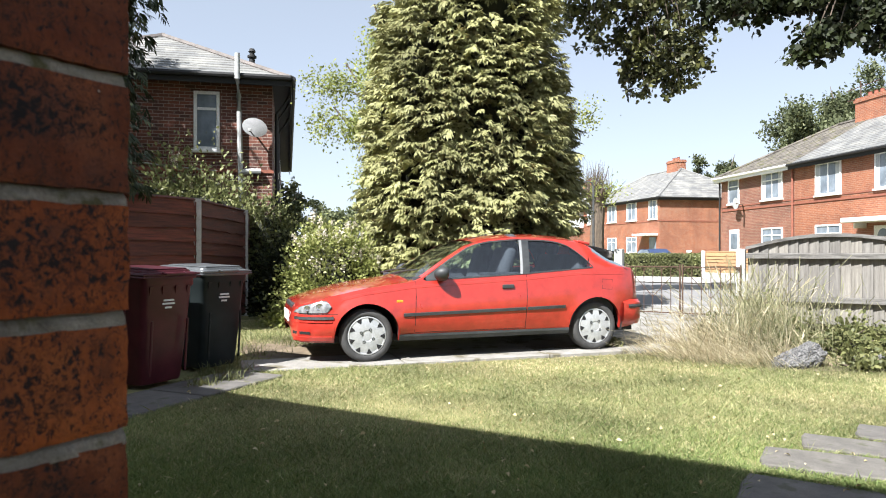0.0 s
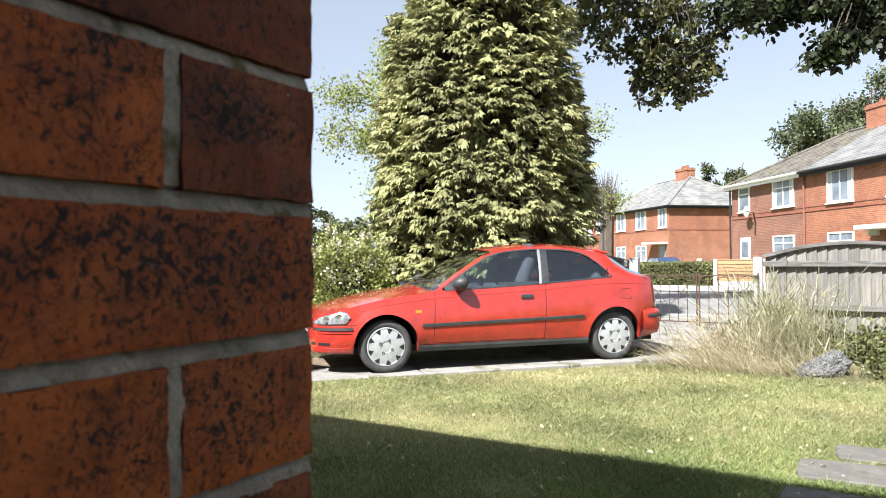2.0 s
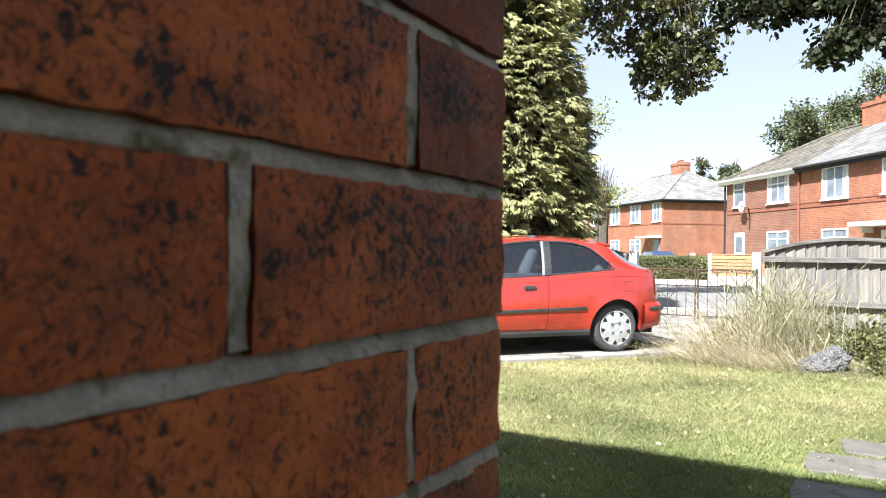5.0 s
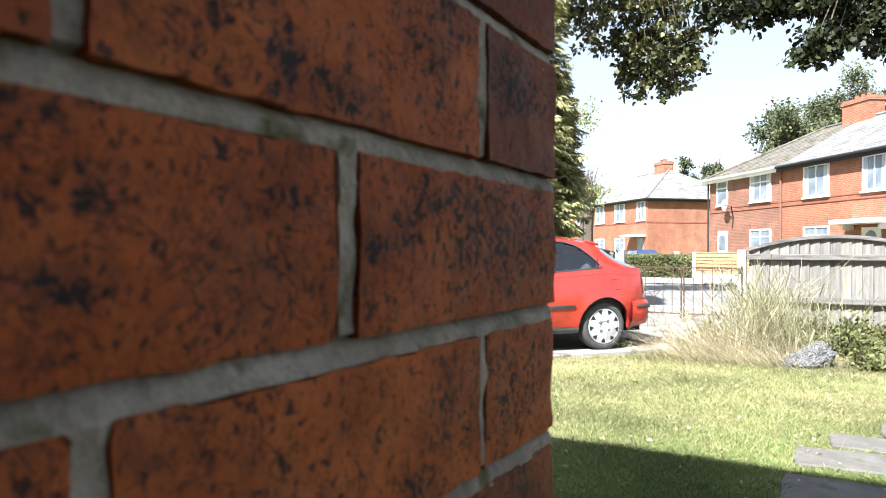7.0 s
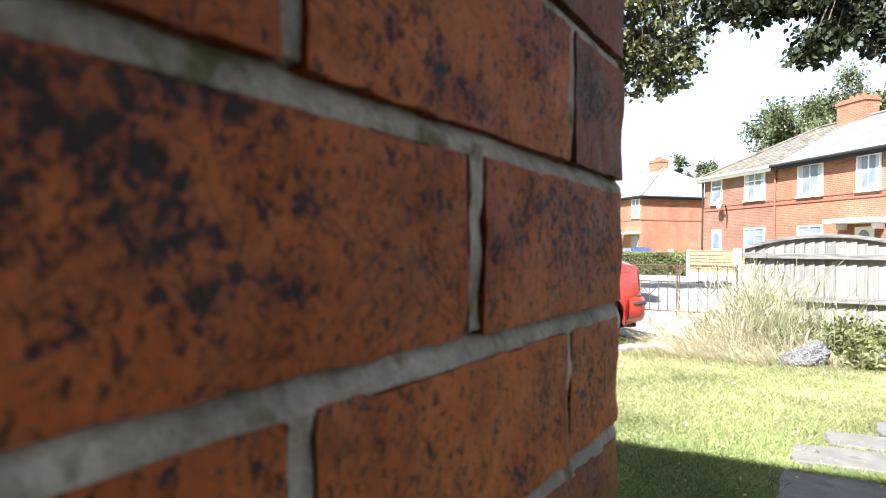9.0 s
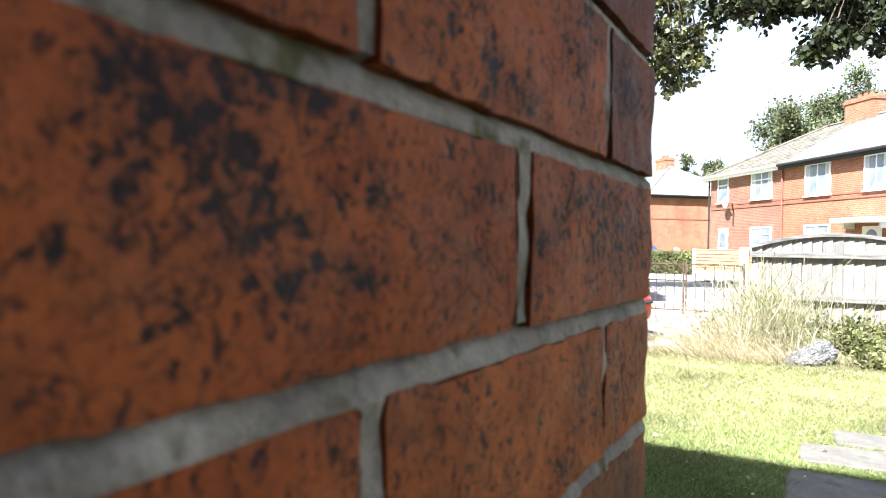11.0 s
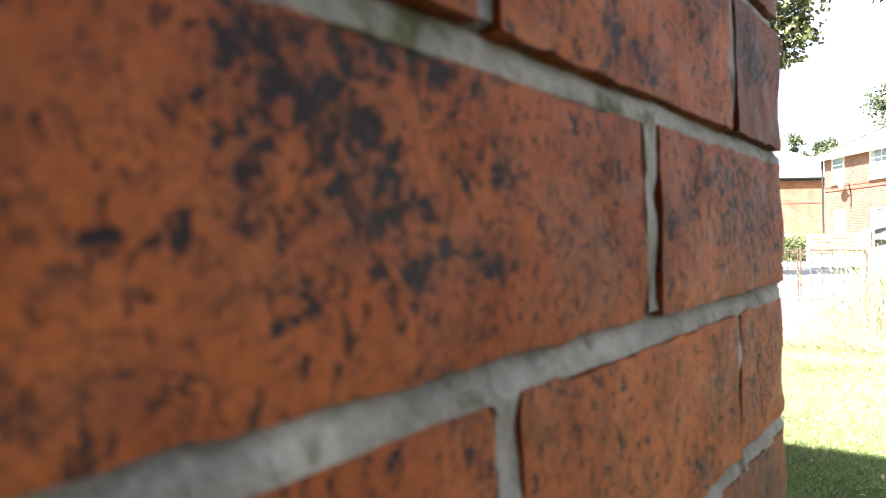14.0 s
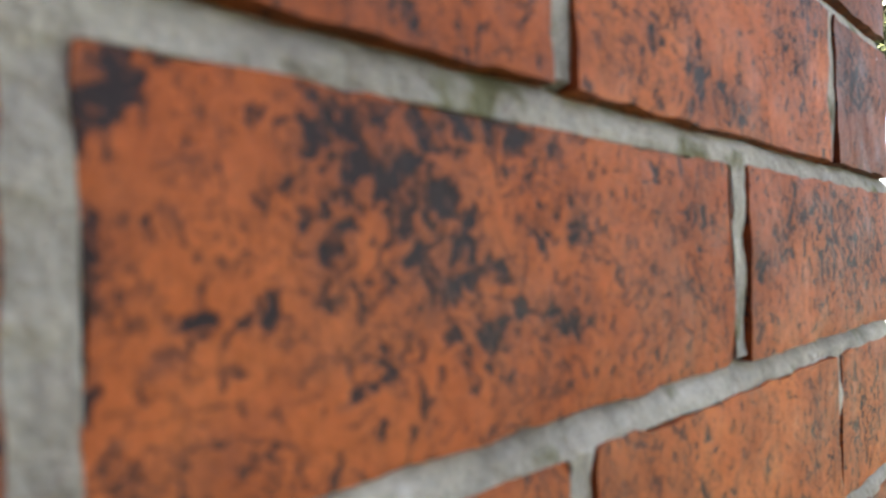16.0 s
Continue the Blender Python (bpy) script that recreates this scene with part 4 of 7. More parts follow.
        sheet(rows, cb)
        part("rear_bumper", cb, M_PAINT, car, "red rear bumper", True)
        cb = bmesh.new()
        rows = []
        for x in np.linspace(-3.05, -3.425, 9):
            t = (x + 2.98) / -0.44
            w = curve((0, 0.825), (0.5, 0.815), (0.8, 0.76), (0.93, 0.66), (1, 0.45))(t) + 0.008
            rows.append([(x - 0.004, s * w, 0.472), (x - 0.008, s * (w + 0.006), 0.492), (x - 0.004, s * w, 0.512)])
        sheet(rows, cb)
        part("bumper_strip", cb, M_TRIM, car, "black bumper strip")
    part("rear_bumper_back", box((-3.425, -0.45, 0.28), (-3.34, 0.45, 0.565), 0.03, 3), M_PAINT, car, smooth=True)
    part("number_plate", box((0.785, -0.26, 0.40), (0.80, 0.26, 0.51), 0.004, 1), M_PRINT, car, "white number plate")
    part("grille", box((0.70, -0.36, 0.545), (0.765, 0.36, 0.60), 0.012, 2), M_TRIM, car, "black slatted grille")
    part("spoiler", box((-0.15, -0.55, -0.016), (0.02, 0.55, 0.016), 0.014, 3, pose(-2.555, 0, 1.240, 0, -12, 0)), M_PAINT, car, "red roof spoiler", True)
    part("aerial", tube([(-1.22, 0.42, 1.27), (-1.75, 0.43, 1.40)], 0.004, 5), M_TRIM, car, "thin roof aerial")
    # underside, wheel wells, cabin
    part("underbody", box((-3.25, -0.66, 0.20), (0.42, 0.66, 0.27)), M_VOID, car, "dark underside")
    for c, h in ARCH:
        for s in (1, -1):
            well = bmesh.new()
            rows = []
            for a in np.linspace(-0.15, math.pi + 0.15, 15):
                x, z = c + (ARCH_R + 0.006) * math.cos(a), h + (ARCH_R + 0.006) * math.sin(a)
                rows.append([(x, s * 0.80, z), (x, s * 0.50, z)])
            sheet(rows, well)
            well.faces.new([well.verts.new(r[1]) for r in rows])
            part("wheel_well", well, M_VOID, car, "dark wheel well")
    part("cabin_tub", box((-2.9, -0.735, 0.30), (-0.46, 0.735, 0.72), 0.02, 1), M_CABIN, car, "dark cabin lining")
    for s in (1, -1):
        part("door_card", box((-2.62, s * 0.752 - 0.008, 0.3), (-0.5, s * 0.752 + 0.008, 0.872), 0.004, 1), M_CABIN, car, "dark door lining")
    for s in (1, -1):
        part("door_card", box((-2.6, s * 0.738 - 0.004, 0.6), (-1.25, s * 0.738 + 0.004, 0.905), 0.003, 1), M_CABIN, car, "dark rear side lining")
    part("dashboard", box((-0.92, -0.70, 0.60), (-0.50, 0.70, 0.86), 0.05, 3), M_CABIN, car, "dark dashboard", True)
    part("paper_slip", box((-0.06, -0.05, 0), (0.06, 0.05, 0.002), 0.0, 1, pose(-0.70, 0.52, 0.872, 0, -14, 12)), M_WHITE, car, "white paper lying on the dashboard")
    part("parcel_shelf", box((-3.05, -0.60, 0.80), (-2.55, 0.60, 0.84), 0.01, 1), M_CABIN, car, "dark parcel shelf")
    for y in (0.36, -0.36):
        seat = bmesh.new()
        cuboid(seat, (-1.55, y - 0.24, 0.55), (-1.0, y + 0.24, 0.74), 0.05, 3)
        cuboid(seat, (-0.07, -0.235, 0), (0.07, 0.235, 0.52), 0.06, 3, pose(-1.56, y, 0.68, 0, -18, 0))
        cuboid(seat, (-0.05, -0.12, 0.54), (0.05, 0.12, 0.70), 0.04, 3, pose(-1.56, y, 0.66, 0, -18, 0))
        part("front_seat", seat, M_CABIN, car, "dark cloth front seat", True)
    seat = bmesh.new()
    cuboid(seat, (-2.5, -0.6, 0.55), (-2.05, 0.6, 0.72), 0.05, 3)
    cuboid(seat, (-0.07, -0.6, 0), (0.07, 0.6, 0.44), 0.06, 3, pose(-2.5, 0, 0.66, 0, -16, 0))
    for y in (0.33, -0.33):
        cuboid(seat, (-0.045, y - 0.12, 0.44), (0.045, y + 0.12, 0.57), 0.04, 3, pose(-2.5, 0, 0.66, 0, -16, 0))
    part("rear_seat", seat, M_CABIN, car, "dark cloth rear bench", True)
    part("steering_wheel", tube([(-0.98 + 0.05 * math.sin(a), -0.36 + 0.17 * math.cos(a), 0.86 + 0.16 * math.sin(a)) for a in np.linspace(0, 2 * math.pi, 20)], 0.014, 6, cap=False), M_TRIM, car)

    # lining behind the paint, round the windows and under the roof
    lining = bmesh.new()
    gx = [x for x in xs if -2.72 <= x <= -1.0]
    for s in (1, -1):
        sheet([[(x, s * (side_y(x, z) - 0.022), z) for z in np.linspace(w_low(x) - 0.09, w_low(x) - 0.016, 3)] for x in gx if x > -2.6], lining)
        sheet([[(x, s * (side_y(x, z) - 0.022), z) for z in np.linspace((w_top(x) + 0.018) if x > -2.6 else 0.86, z_rail(x), 3)] for x in gx], lining)
    sheet([[(x, y * 0.97, z - 0.025) for x, y, z in top_row(x)] for x in gx if -2.8 <= x <= -1.3], lining)
    part("cabin_lining", lining, M_CABIN, car, "dark cabin lining")

    # short overhangs at the nose and the tail
    for ob in car.children_recursive:
        if ob.data:
            for v in ob.data.vertices:
                if v.co.x < -2.98:
                    v.co.x = -2.98 + (v.co.x + 2.98) * 0.74
                elif v.co.x > 0.36:
                    v.co.x = 0.36 + (v.co.x - 0.36) * 0.9

    # wheels
    for c, h in ARCH:
        for s in (1, -1):
            wheel = thing("wheel", pose(c, s * 0.715, 0.277, 0, random.uniform(0, 40), 0 if s > 0 else 180), "", "")
            wheel.parent = car
            wheel.matrix_basis = pose(c, s * 0.715, 0.277, 0, 17 if c == 0 else 6, 0 if s > 0 else 180)
            part("tyre", lathe([(0.17, -0.075), (0.235, -0.085), (0.262, -0.078), (0.273, -0.062), (0.2755, -0.03), (0.277, 0.0), (0.2755, 0.03), (0.273, 0.062), (0.262, 0.078), (0.24, 0.088), (0.215, 0.088), (0.205, 0.082), (0.196, 0.074)], 40), M_TYRE, wheel, "black rubber tyre", True, 40)
            cap = part("hubcap", lathe([(0.200, 0.068), (0.199, 0.083), (0.190, 0.086), (0.178, 0.082), (0.14, 0.090), (0.09, 0.096), (0.06, 0.094), (0.055, 0.088), (0.04, 0.088), (0.001, 0.089)], 40), M_HUB, wheel, "silver plastic hubcap", True, 30)
            for k in range(9):
                a = 2 * math.pi * k / 9
                b = bmesh.new()
                pts = [(0.186, -0.16), (0.188, 0.0), (0.186, 0.16), (0.148, 0.07), (0.132, 0.0), (0.148, -0.07)]
                lo = [b.verts.new((r * math.cos(a + t), 0.080, r * math.sin(a + t))) for r, t in pts]
                hi = [b.verts.new((r * math.cos(a + t), 0.0905 - (r - 0.14) * 0.09, r * math.sin(a + t))) for r, t in pts]
                b.faces.new(hi)
                for i in range(6):
                    b.faces.new((lo[i], lo[(i + 1) % 6], hi[(i + 1) % 6], hi[i]))
                part("vent_hole", b, M_VOID, cap, "dark vent in the hubcap")
            for k in range(4):
                a = 2 * math.pi * (k + 0.5) / 4
                part("wheel_nut", lathe([(0.016, 0.0), (0.016, 0.098), (0.010, 0.099), (0.009, 0.094), (0.001, 0.094)], 10), M_TRIM, cap, "recessed wheel nut").matrix_basis = pose(0.07 * math.cos(a), 0, 0.07 * math.sin(a))
    return car


red_car()

# ================= houses =================
def window(parent, m, w, h, lights=2, toplight=True, curtain=0.0, sill=True):
    """A white casement: outer sash, mullions, a top light, panes set back. m: its lower left corner on the wall, y into the wall."""
    win = thing("window", m, "", "")
    win.parent = parent
    win.matrix_basis = m
    f = 0.07
    sash = bmesh.new()
    for lo, hi in (((0, 0, 0), (w, 0.07, f)), ((0, 0, h - f), (w, 0.07, h)), ((0, 0, f), (f, 0.07, h - f)), ((w - f, 0, f), (w, 0.07, h - f))):
        cuboid(sash, (lo[0], -0.035, lo[2]), (hi[0], 0.05, hi[2]), 0.008, 1)
    part("window_surround", sash, M_WHITE, win)
    xs = [f + (w - 2 * f) * k / lights for k in range(lights + 1)]
    split = h * 0.70 if toplight else h - f
    bars = bmesh.new()
    for x in xs[1:-1]:
        cuboid(bars, (x - 0.03, -0.02, f), (x + 0.03, 0.045, h - f), 0.006, 1)
    if toplight:
        cuboid(bars, (f, -0.024, split - 0.03), (w - f, 0.047, split + 0.03), 0.006, 1)
    if lights > 1 or toplight:
        part("glazing_bar", bars, M_WHITE, win)
    else:
        bars.free()
    for a, b in zip(xs, xs[1:]):
        for lo, hi in ((f, split), (split, h - f)):
            if hi - lo > 0.05:
                part("pane", box((a + 0.005, 0.0, lo), (b - 0.005, 0.012, hi)), M_PANE, win)
    curtain *= 0.6
    if curtain:
        n = 14
        for a, b in ((f, f + (w - 2 * f) * curtain), (w - f - (w - 2 * f) * curtain, w - f)):
            rows = [[(a + (b - a) * i / n, -0.006 - 0.003 * math.sin(i * 2.1), z) for z in (f, h - f)] for i in range(n + 1)]
            part("curtain", sheet(rows), M_CURTAIN, win, "pale net curtain")
    if sill:
        part("sill", box((-0.05, -0.09, -0.07), (w + 0.05, 0.03, 0), 0.01, 1), M_WHITE, win)
    return win


def hip_roof(parent, lo, hi, z, ridge_z, inset, material, eave=0.35, course=0.22, cap=None):
    """A hipped roof over a rectangle, laid in courses of slates with small steps, a ridge along the longer side."""
    x0, y0, x1, y1 = lo[0] - eave, lo[1] - eave, hi[0] + eave, hi[1] + eave
    long_x = (x1 - x0) > (y1 - y0)
    half = min(x1 - x0, y1 - y0) / 2
    steps = max(6, int(math.hypot(half, ridge_z - z) / course))
    bm = bmesh.new()
    def ring(f, lift):
        d = half * f
        zz = z + (ridge_z - z) * f + lift
        return [(x0 + d, y0 + d, zz), (x1 - d, y0 + d, zz), (x1 - d, y1 - d, zz), (x0 + d, y1 - d, zz)]
    for k in range(steps):
        a, b = ring(k / steps, 0.028), ring(min((k + 1.12) / steps, 0.999), 0.004)
        under = ring(k / steps, -0.002)
        for i in range(4):
            j = (i + 1) % 4
            n = max(1, int((Vector(a[i]) - Vector(a[j])).length / 0.5))
            for s in range(n):
                q = [Vector(a[i]).lerp(Vector(a[j]), s / n), Vector(a[i]).lerp(Vector(a[j]), (s + 1) / n), Vector(b[i]).lerp(Vector(b[j]), (s + 1) / n), Vector(b[i]).lerp(Vector(b[j]), s / n)]
                u = [Vector(under[i]).lerp(Vector(under[j]), s / n), Vector(under[i]).lerp(Vector(under[j]), (s + 1) / n)]
                v = [bm.verts.new(p) for p in q + u]
                bm.faces.new(v[:4])
                bm.faces.new((v[0], v[4], v[5], v[1]))
    roof = part("roof", bm, material, parent)
    cap = cap or material
    # hips and ridge: rounded cappings
    a, b = ring(0, 0.02), ring(0.999, 0.02)
    for i in range(4):
        pts = [Vector(a[i]).lerp(Vector(b[i]), t) for t in np.linspace(0, 1, 9)]
        part("hip_tile", tube(pts, 0.075, 6), cap, roof)
    if long_x:
        part("ridge_tile", tube([b[0], b[1]], 0.085, 6), material, roof)
    else:
        part("ridge_tile", tube([b[0], b[3]], 0.085, 6), material, roof)
    # soffit
    part("soffit", box((x0 + 0.03, y0 + 0.03, z - 0.06), (x1 - 0.03, y1 - 0.03, z - 0.012)), M_BLACKWOOD, roof)
    return roof


def gutters(parent, lo, hi, z, eave, material, sides):
    x0, y0, x1, y1 = lo[0] - eave, lo[1] - eave, hi[0] + eave, hi[1] + eave
    runs = {"front": ((x0, y0, z), (x1, y0, z)), "right": ((x1, y0, z), (x1, y1, z)), "left": ((x0, y0, z), (x0, y1, z))}
    for s in sides:
        a, b = runs[s]
        dx, dy = (0, 0.05) if s == "front" else ((-0.05, 0) if s == "right" else (0.05, 0))
        bm = bmesh.new()
        cuboid(bm, (min(a[0], b[0]) - 0.01, min(a[1], b[1]) - 0.01, z - 0.2), (max(a[0], b[0]) + 0.02, max(a[1], b[1]) + 0.02, z - 0.03), 0.006, 1)
        part("fascia", bm, material, parent)
        part("gutter", tube([Vector(a) + Vector((-dx, -dy, -0.02)), Vector(b) + Vector((-dx, -dy, -0.02))], 0.06, 8), material, parent)


def left_house():
    m = pose(-3.95, 16.0, 0, 0, 0, 12.6)   # x to the right along the front, y back; origin at its right front corner
    h = thing("house", m, "dark red brick house with a hipped grey slate roof", "house")
    part("wall", box((-5.7, 0, 0), (0, 18, 4.98)), M_DARKHOUSE, h, "sooty dark red brick wall")
    roof = hip_roof(h, (-5.7, 0), (0, 18), 5.02, 6.75, 0, M_SLATE, 0.42, 0.22, M_HIPCAP)
    gutters(roof, (-5.7, 0), (0, 18), 5.05, 0.42, M_BLACKWOOD, ("front", "right"))
    part("string_course", box((-5.72, -0.03, 2.92), (0.03, 0.0, 3.0)), M_BANDS, h, "projecting brick course")
    window(h, pose(-1.72, -0.02, 3.42), 0.56, 1.32, 1, True, 0.0)
    # pipes on the wall
    part("soil_pipe", tube([(-0.70, -0.09, 0.0), (-0.70, -0.09, 3.0), (-0.73, -0.09, 4.3), (-0.73, -0.2, 4.62), (-0.74, -0.55, 4.95), (-0.74, -0.56, 5.5)], 0.058, 10), M_GREYPIPE, h, "pale grey soil pipe", True)
    part("waste_pipe", tube([(-0.70, -0.10, 2.92), (-0.45, -0.11, 2.95), (-0.25, -0.1, 2.95)], 0.065, 10), M_GREYPIPE, h, "pale grey branch pipe", True)
    part("cable", tube([(-3.2, -0.02, 3.15), (-2.2, -0.02, 3.02), (-1.2, -0.02, 2.95)], 0.018, 5), M_GREYPIPE, h)
    for y, r in ((0.6, 0.04), (1.5, 0.04), (3.5, 0.05)):
        part("downpipe", tube([(0.08, y, 0), (0.08, y, 4.4), (0.38, y, 4.85)], r, 8), M_BLACKWOOD, h, "black downpipe", True)
    for y in (2.2, 6.0, 10.0):
        window(h, pose(0.02, y, 3.2, 0, 0, 90), 1.2, 1.3, 2, True)
    pot = part("roof_vent", lathe([(0.10, 0), (0.075, 0.06), (0.07, 0.36), (0.11, 0.38), (0.11, 0.42), (0.06, 0.44), (0.06, 0.50), (0.09, 0.52), (0.05, 0.6), (0.01, 0.61)], 14, "Z"), M_BLACKWOOD, roof, "black roof vent pot", True)
    pot.matrix_basis = pose(-0.50, 0.95, 5.44)
    # satellite dish on its arm
    d = thing("satellite_dish", m @ pose(-0.36, -0.06, 3.9), "pale grey satellite dish fixed to the brick wall", "satellite dish")
    bowl = bmesh.new()
    rings = []
    for r in np.linspace(0.001, 0.29, 7):
        rings.append([bowl.verts.new((r * 1.0 * math.cos(a), 0.42 * r * r, r * 0.78 * math.sin(a))) for a in np.linspace(0, 2 * math.pi, 29)[:-1]])
    for r0, r1 in zip(rings, rings[1:]):
        for k in range(28):
            bowl.faces.new((r0[k], r0[(k + 1) % 28], r1[(k + 1) % 28], r1[k]))
    bowl = part("dish_bowl", bowl, M_GREYLIDISH, d, "pale grey dish", True)
    bowl.matrix_basis = pose(0.0, -0.32, 0.02, -14, 0, 22)
    part("dish_arm", tube([(0, 0.06, -0.12), (0, -0.2, -0.10), (0, -0.28, 0)], 0.022, 6), M_TRIM, d, "dark wall bracket")
    part("receiver_arm", tube([(-0.02, -0.30, -0.2), (-0.10, -0.62, -0.12)], 0.013, 6), M_TRIM, d, "thin receiver arm")
    part("receiver", box((-0.14, -0.68, -0.15), (-0.07, -0.6, -0.08), 0.015, 2), M_GREYPIPE, d, "small receiver head")


M_GREYLIDISH = surface("dish_paint", (0.27, 0.27, 0.275), (0.36, 0.36, 0.365), 6, 0.5, 60, 0.05)


def chimney(parent, x, y, z, top, w=0.9, d=0.55, pots=2):
    bm = bmesh.new()
    cuboid(bm, (x - w / 2, y - d / 2, z), (x + w / 2, y + d / 2, top))
    cuboid(bm, (x - w / 2 - 0.05, y - d / 2 - 0.05, top - 0.22), (x + w / 2 + 0.05, y + d / 2 + 0.05, top - 0.08))
    ch = part("chimney", bm, M_REDHOUSE, parent, "red brick chimney stack")
    for k in range(pots):
        p = part("chimney_pot", lathe([(0.12, 0), (0.10, 0.1), (0.09, 0.2), (0.11, 0.23), (0.07, 0.24)], 10, "Z"), M_BANDS, ch)
        p.matrix_basis = pose(x + (k - (pots - 1) / 2) * 0.38, y, top)


def far_house_c():
    """A pair of semis: x runs along the front towards the garden, y back into the house."""
    m = pose(16.0, 31.6, 0, 0, 0, math.degrees(math.atan2(-0.993, 0.12)))
    for label, a, b, roofm, fas in (("orange-red brick house with a mossy brown tile roof", -6.4, 0.0, M_MOSSROOF, M_WHITE), ("orange-red brick house with a pale grey slate roof", 0.02, 7.2, M_SLATE, M_BLACKWOOD)):
        h = thing("house", m, label, "house", "houses across the road")
        part("wall", box((a, 0, 0), (b, 8.0, 5.0)), M_BROWNHOUSE if a < -1 else M_REDHOUSE, h, "orange-red brick wall")
        part("string_course", box((a - 0.01, -0.035, 3.22), (b, 0.0, 3.30)), M_BANDS, h, "projecting brick course")
        part("string_course", box((a - 0.01, -0.025, 3.42), (b, 0.0, 3.48)), M_BANDS, h, "projecting brick course")
        # half of a shared hipped roof
        x0, x1 = (a - 0.3, 0.0) if a < -1 else (0.0, b + 0.3)
        y0, y1, z0, z1 = -0.32, 8.32, 5.0, 7.35
        ym = 4.0
        rows = 20
        bm = bmesh.new()
        for k in range(rows):
            for side in (0, 1):
                f0, f1 = k / rows, min((k + 1.1) / rows, 1)
                def pt(f, e, lift):
                    y = (y0 + (ym - y0) * f) if side == 0 else (y1 + (ym - y1) * f)
                    hx = 4.3 * f
                    xa, xb = (x0 + hx, x1) if a < -1 else (x0, x1 - hx)
                    return Vector((xa + (xb - xa) * e, y, z0 + (z1 - z0) * f + lift))
                n = 12
                for s in range(n):
                    q = [pt(f0, s / n, 0.03), pt(f0, (s + 1) / n, 0.03), pt(f1, (s + 1) / n, 0.004), pt(f1, s / n, 0.004)]
                    lowe = [pt(f0, s / n, -0.004), pt(f0, (s + 1) / n, -0.004)]
                    v = [bm.verts.new(p) for p in q + lowe]
                    bm.faces.new(v[:4])
                    bm.faces.new((v[0], v[4], v[5], v[1]))
            # hip end
            f0, f1 = k / rows, min((k + 1.1) / rows, 1)
            def he(f, e, lift):
                xa = (x0 + 4.3 * f) if a < -1 else (x1 - 4.3 * f)
                ya, yb = y0 + (ym - y0) * f, y1 + (ym - y1) * f
                return Vector((xa, ya + (yb - ya) * e, z0 + (z1 - z0) * f + lift))
            for s in range(10):
                v = [bm.verts.new(p) for p in (he(f0, s / 10, 0.03), he(f0, (s + 1) / 10, 0.03), he(f1, (s + 1) / 10, 0.004), he(f1, s / 10, 0.004))]
                bm.faces.new(v)
        roof = part("roof", bm, roofm, h)
        xe = x0 if a < -1 else x1
        xr = xe + (4.3 if a < -1 else -4.3)
        for yy in (y0, y1):
            part("hip_tile", tube([(xe, yy, z0 + 0.03), (xr, ym, z1 + 0.03)], 0.09, 6), roofm, roof)
        part("ridge_tile", tube([(xr, ym, z1 + 0.03), (0.0, ym, z1 + 0.03)], 0.09, 6), roofm, roof)
        part("fascia", box((min(x0, x1), y0 - 0.01, z0 - 0.2), (max(x0, x1), y0 + 0.03, z0 + 0.01)), fas, roof)
        part("gutter", tube([(x0, y0 - 0.07, z0), (x1, y0 - 0.07, z0)], 0.06, 8), fas, roof)
        part("soffit", box((min(x0, x1), y0 + 0.03, z0 - 0.08), (max(x0, x1), y1, z0 - 0.03)), fas, roof)
        if a < -1:
            part("fascia", box((x0 - 0.01, y0, z0 - 0.2), (x0 + 0.03, y1, z0 + 0.01)), fas, roof)
            window(h, pose(-5.65, -0.02, 3.58), 1.05, 1.30, 1, True)
            window(h, pose(-2.55, -0.02, 3.58), 1.70, 1.32, 2, True, 0.3)
            window(h, pose(-2.55, -0.02, 1.0), 1.70, 1.22, 2, True)
            door = part("door", box((-5.55, -0.03, 0.1), (-4.6, 0.02, 2.22), 0.01, 1), M_WHITE, h, "white painted door")
            part("door_panel", box((-5.4, -0.045, 1.2), (-4.75, -0.03, 2.0), 0.01, 1), M_PANE, door)
            part("wall_bracket", tube([(-4.1, -0.05, 2.35), (-4.0, -0.08, 3.0), (-3.7, -0.35, 3.45), (-4.2, -0.4, 3.55)], 0.035, 6), M_IRON, h, "rusty wall bracket")
            dish = part("wall_dish", lathe([(0.30, -0.06), (0.22, 0.0), (0.01, 0.03)], 16), M_GREYPIPE, h, "small round dish")
            dish.matrix_basis = pose(-4.25, -0.35, 3.55)
            for x in (-6.48, -0.06):
                part("downpipe", tube([(x, -0.06, 0), (x, -0.06, 4.9)], 0.05, 8), M_BLACKWOOD if x < -1 else M_BANDS, h)
        else:
            window(h, pose(1.50, -0.02, 3.5), 1.62, 1.38, 2, False, 0.3)
            window(h, pose(5.0, -0.02, 3.5), 1.25, 1.38, 2, False, 0.3)
            window(h, pose(1.50, -0.02, 0.95), 1.62, 1.28, 2, True)
            door = part("door", box((4.95, -0.03, 0.1), (5.95, 0.02, 2.1), 0.01, 1), M_WHITE, h, "white door with a fanlight")
            fan = bmesh.new()
            rim = [(5.45 + 0.3 * math.cos(t), -0.035, 1.68 + 0.3 * math.sin(t)) for t in np.linspace(0, math.pi, 12)]
            fan.faces.new([fan.verts.new(p) for p in rim])
            part("fanlight", fan, M_PANE, door)
            part("door_canopy", box((4.3, -0.95, 2.22), (6.6, 0.0, 2.40), 0.03, 2), M_WHITE, h, "white flat door canopy")
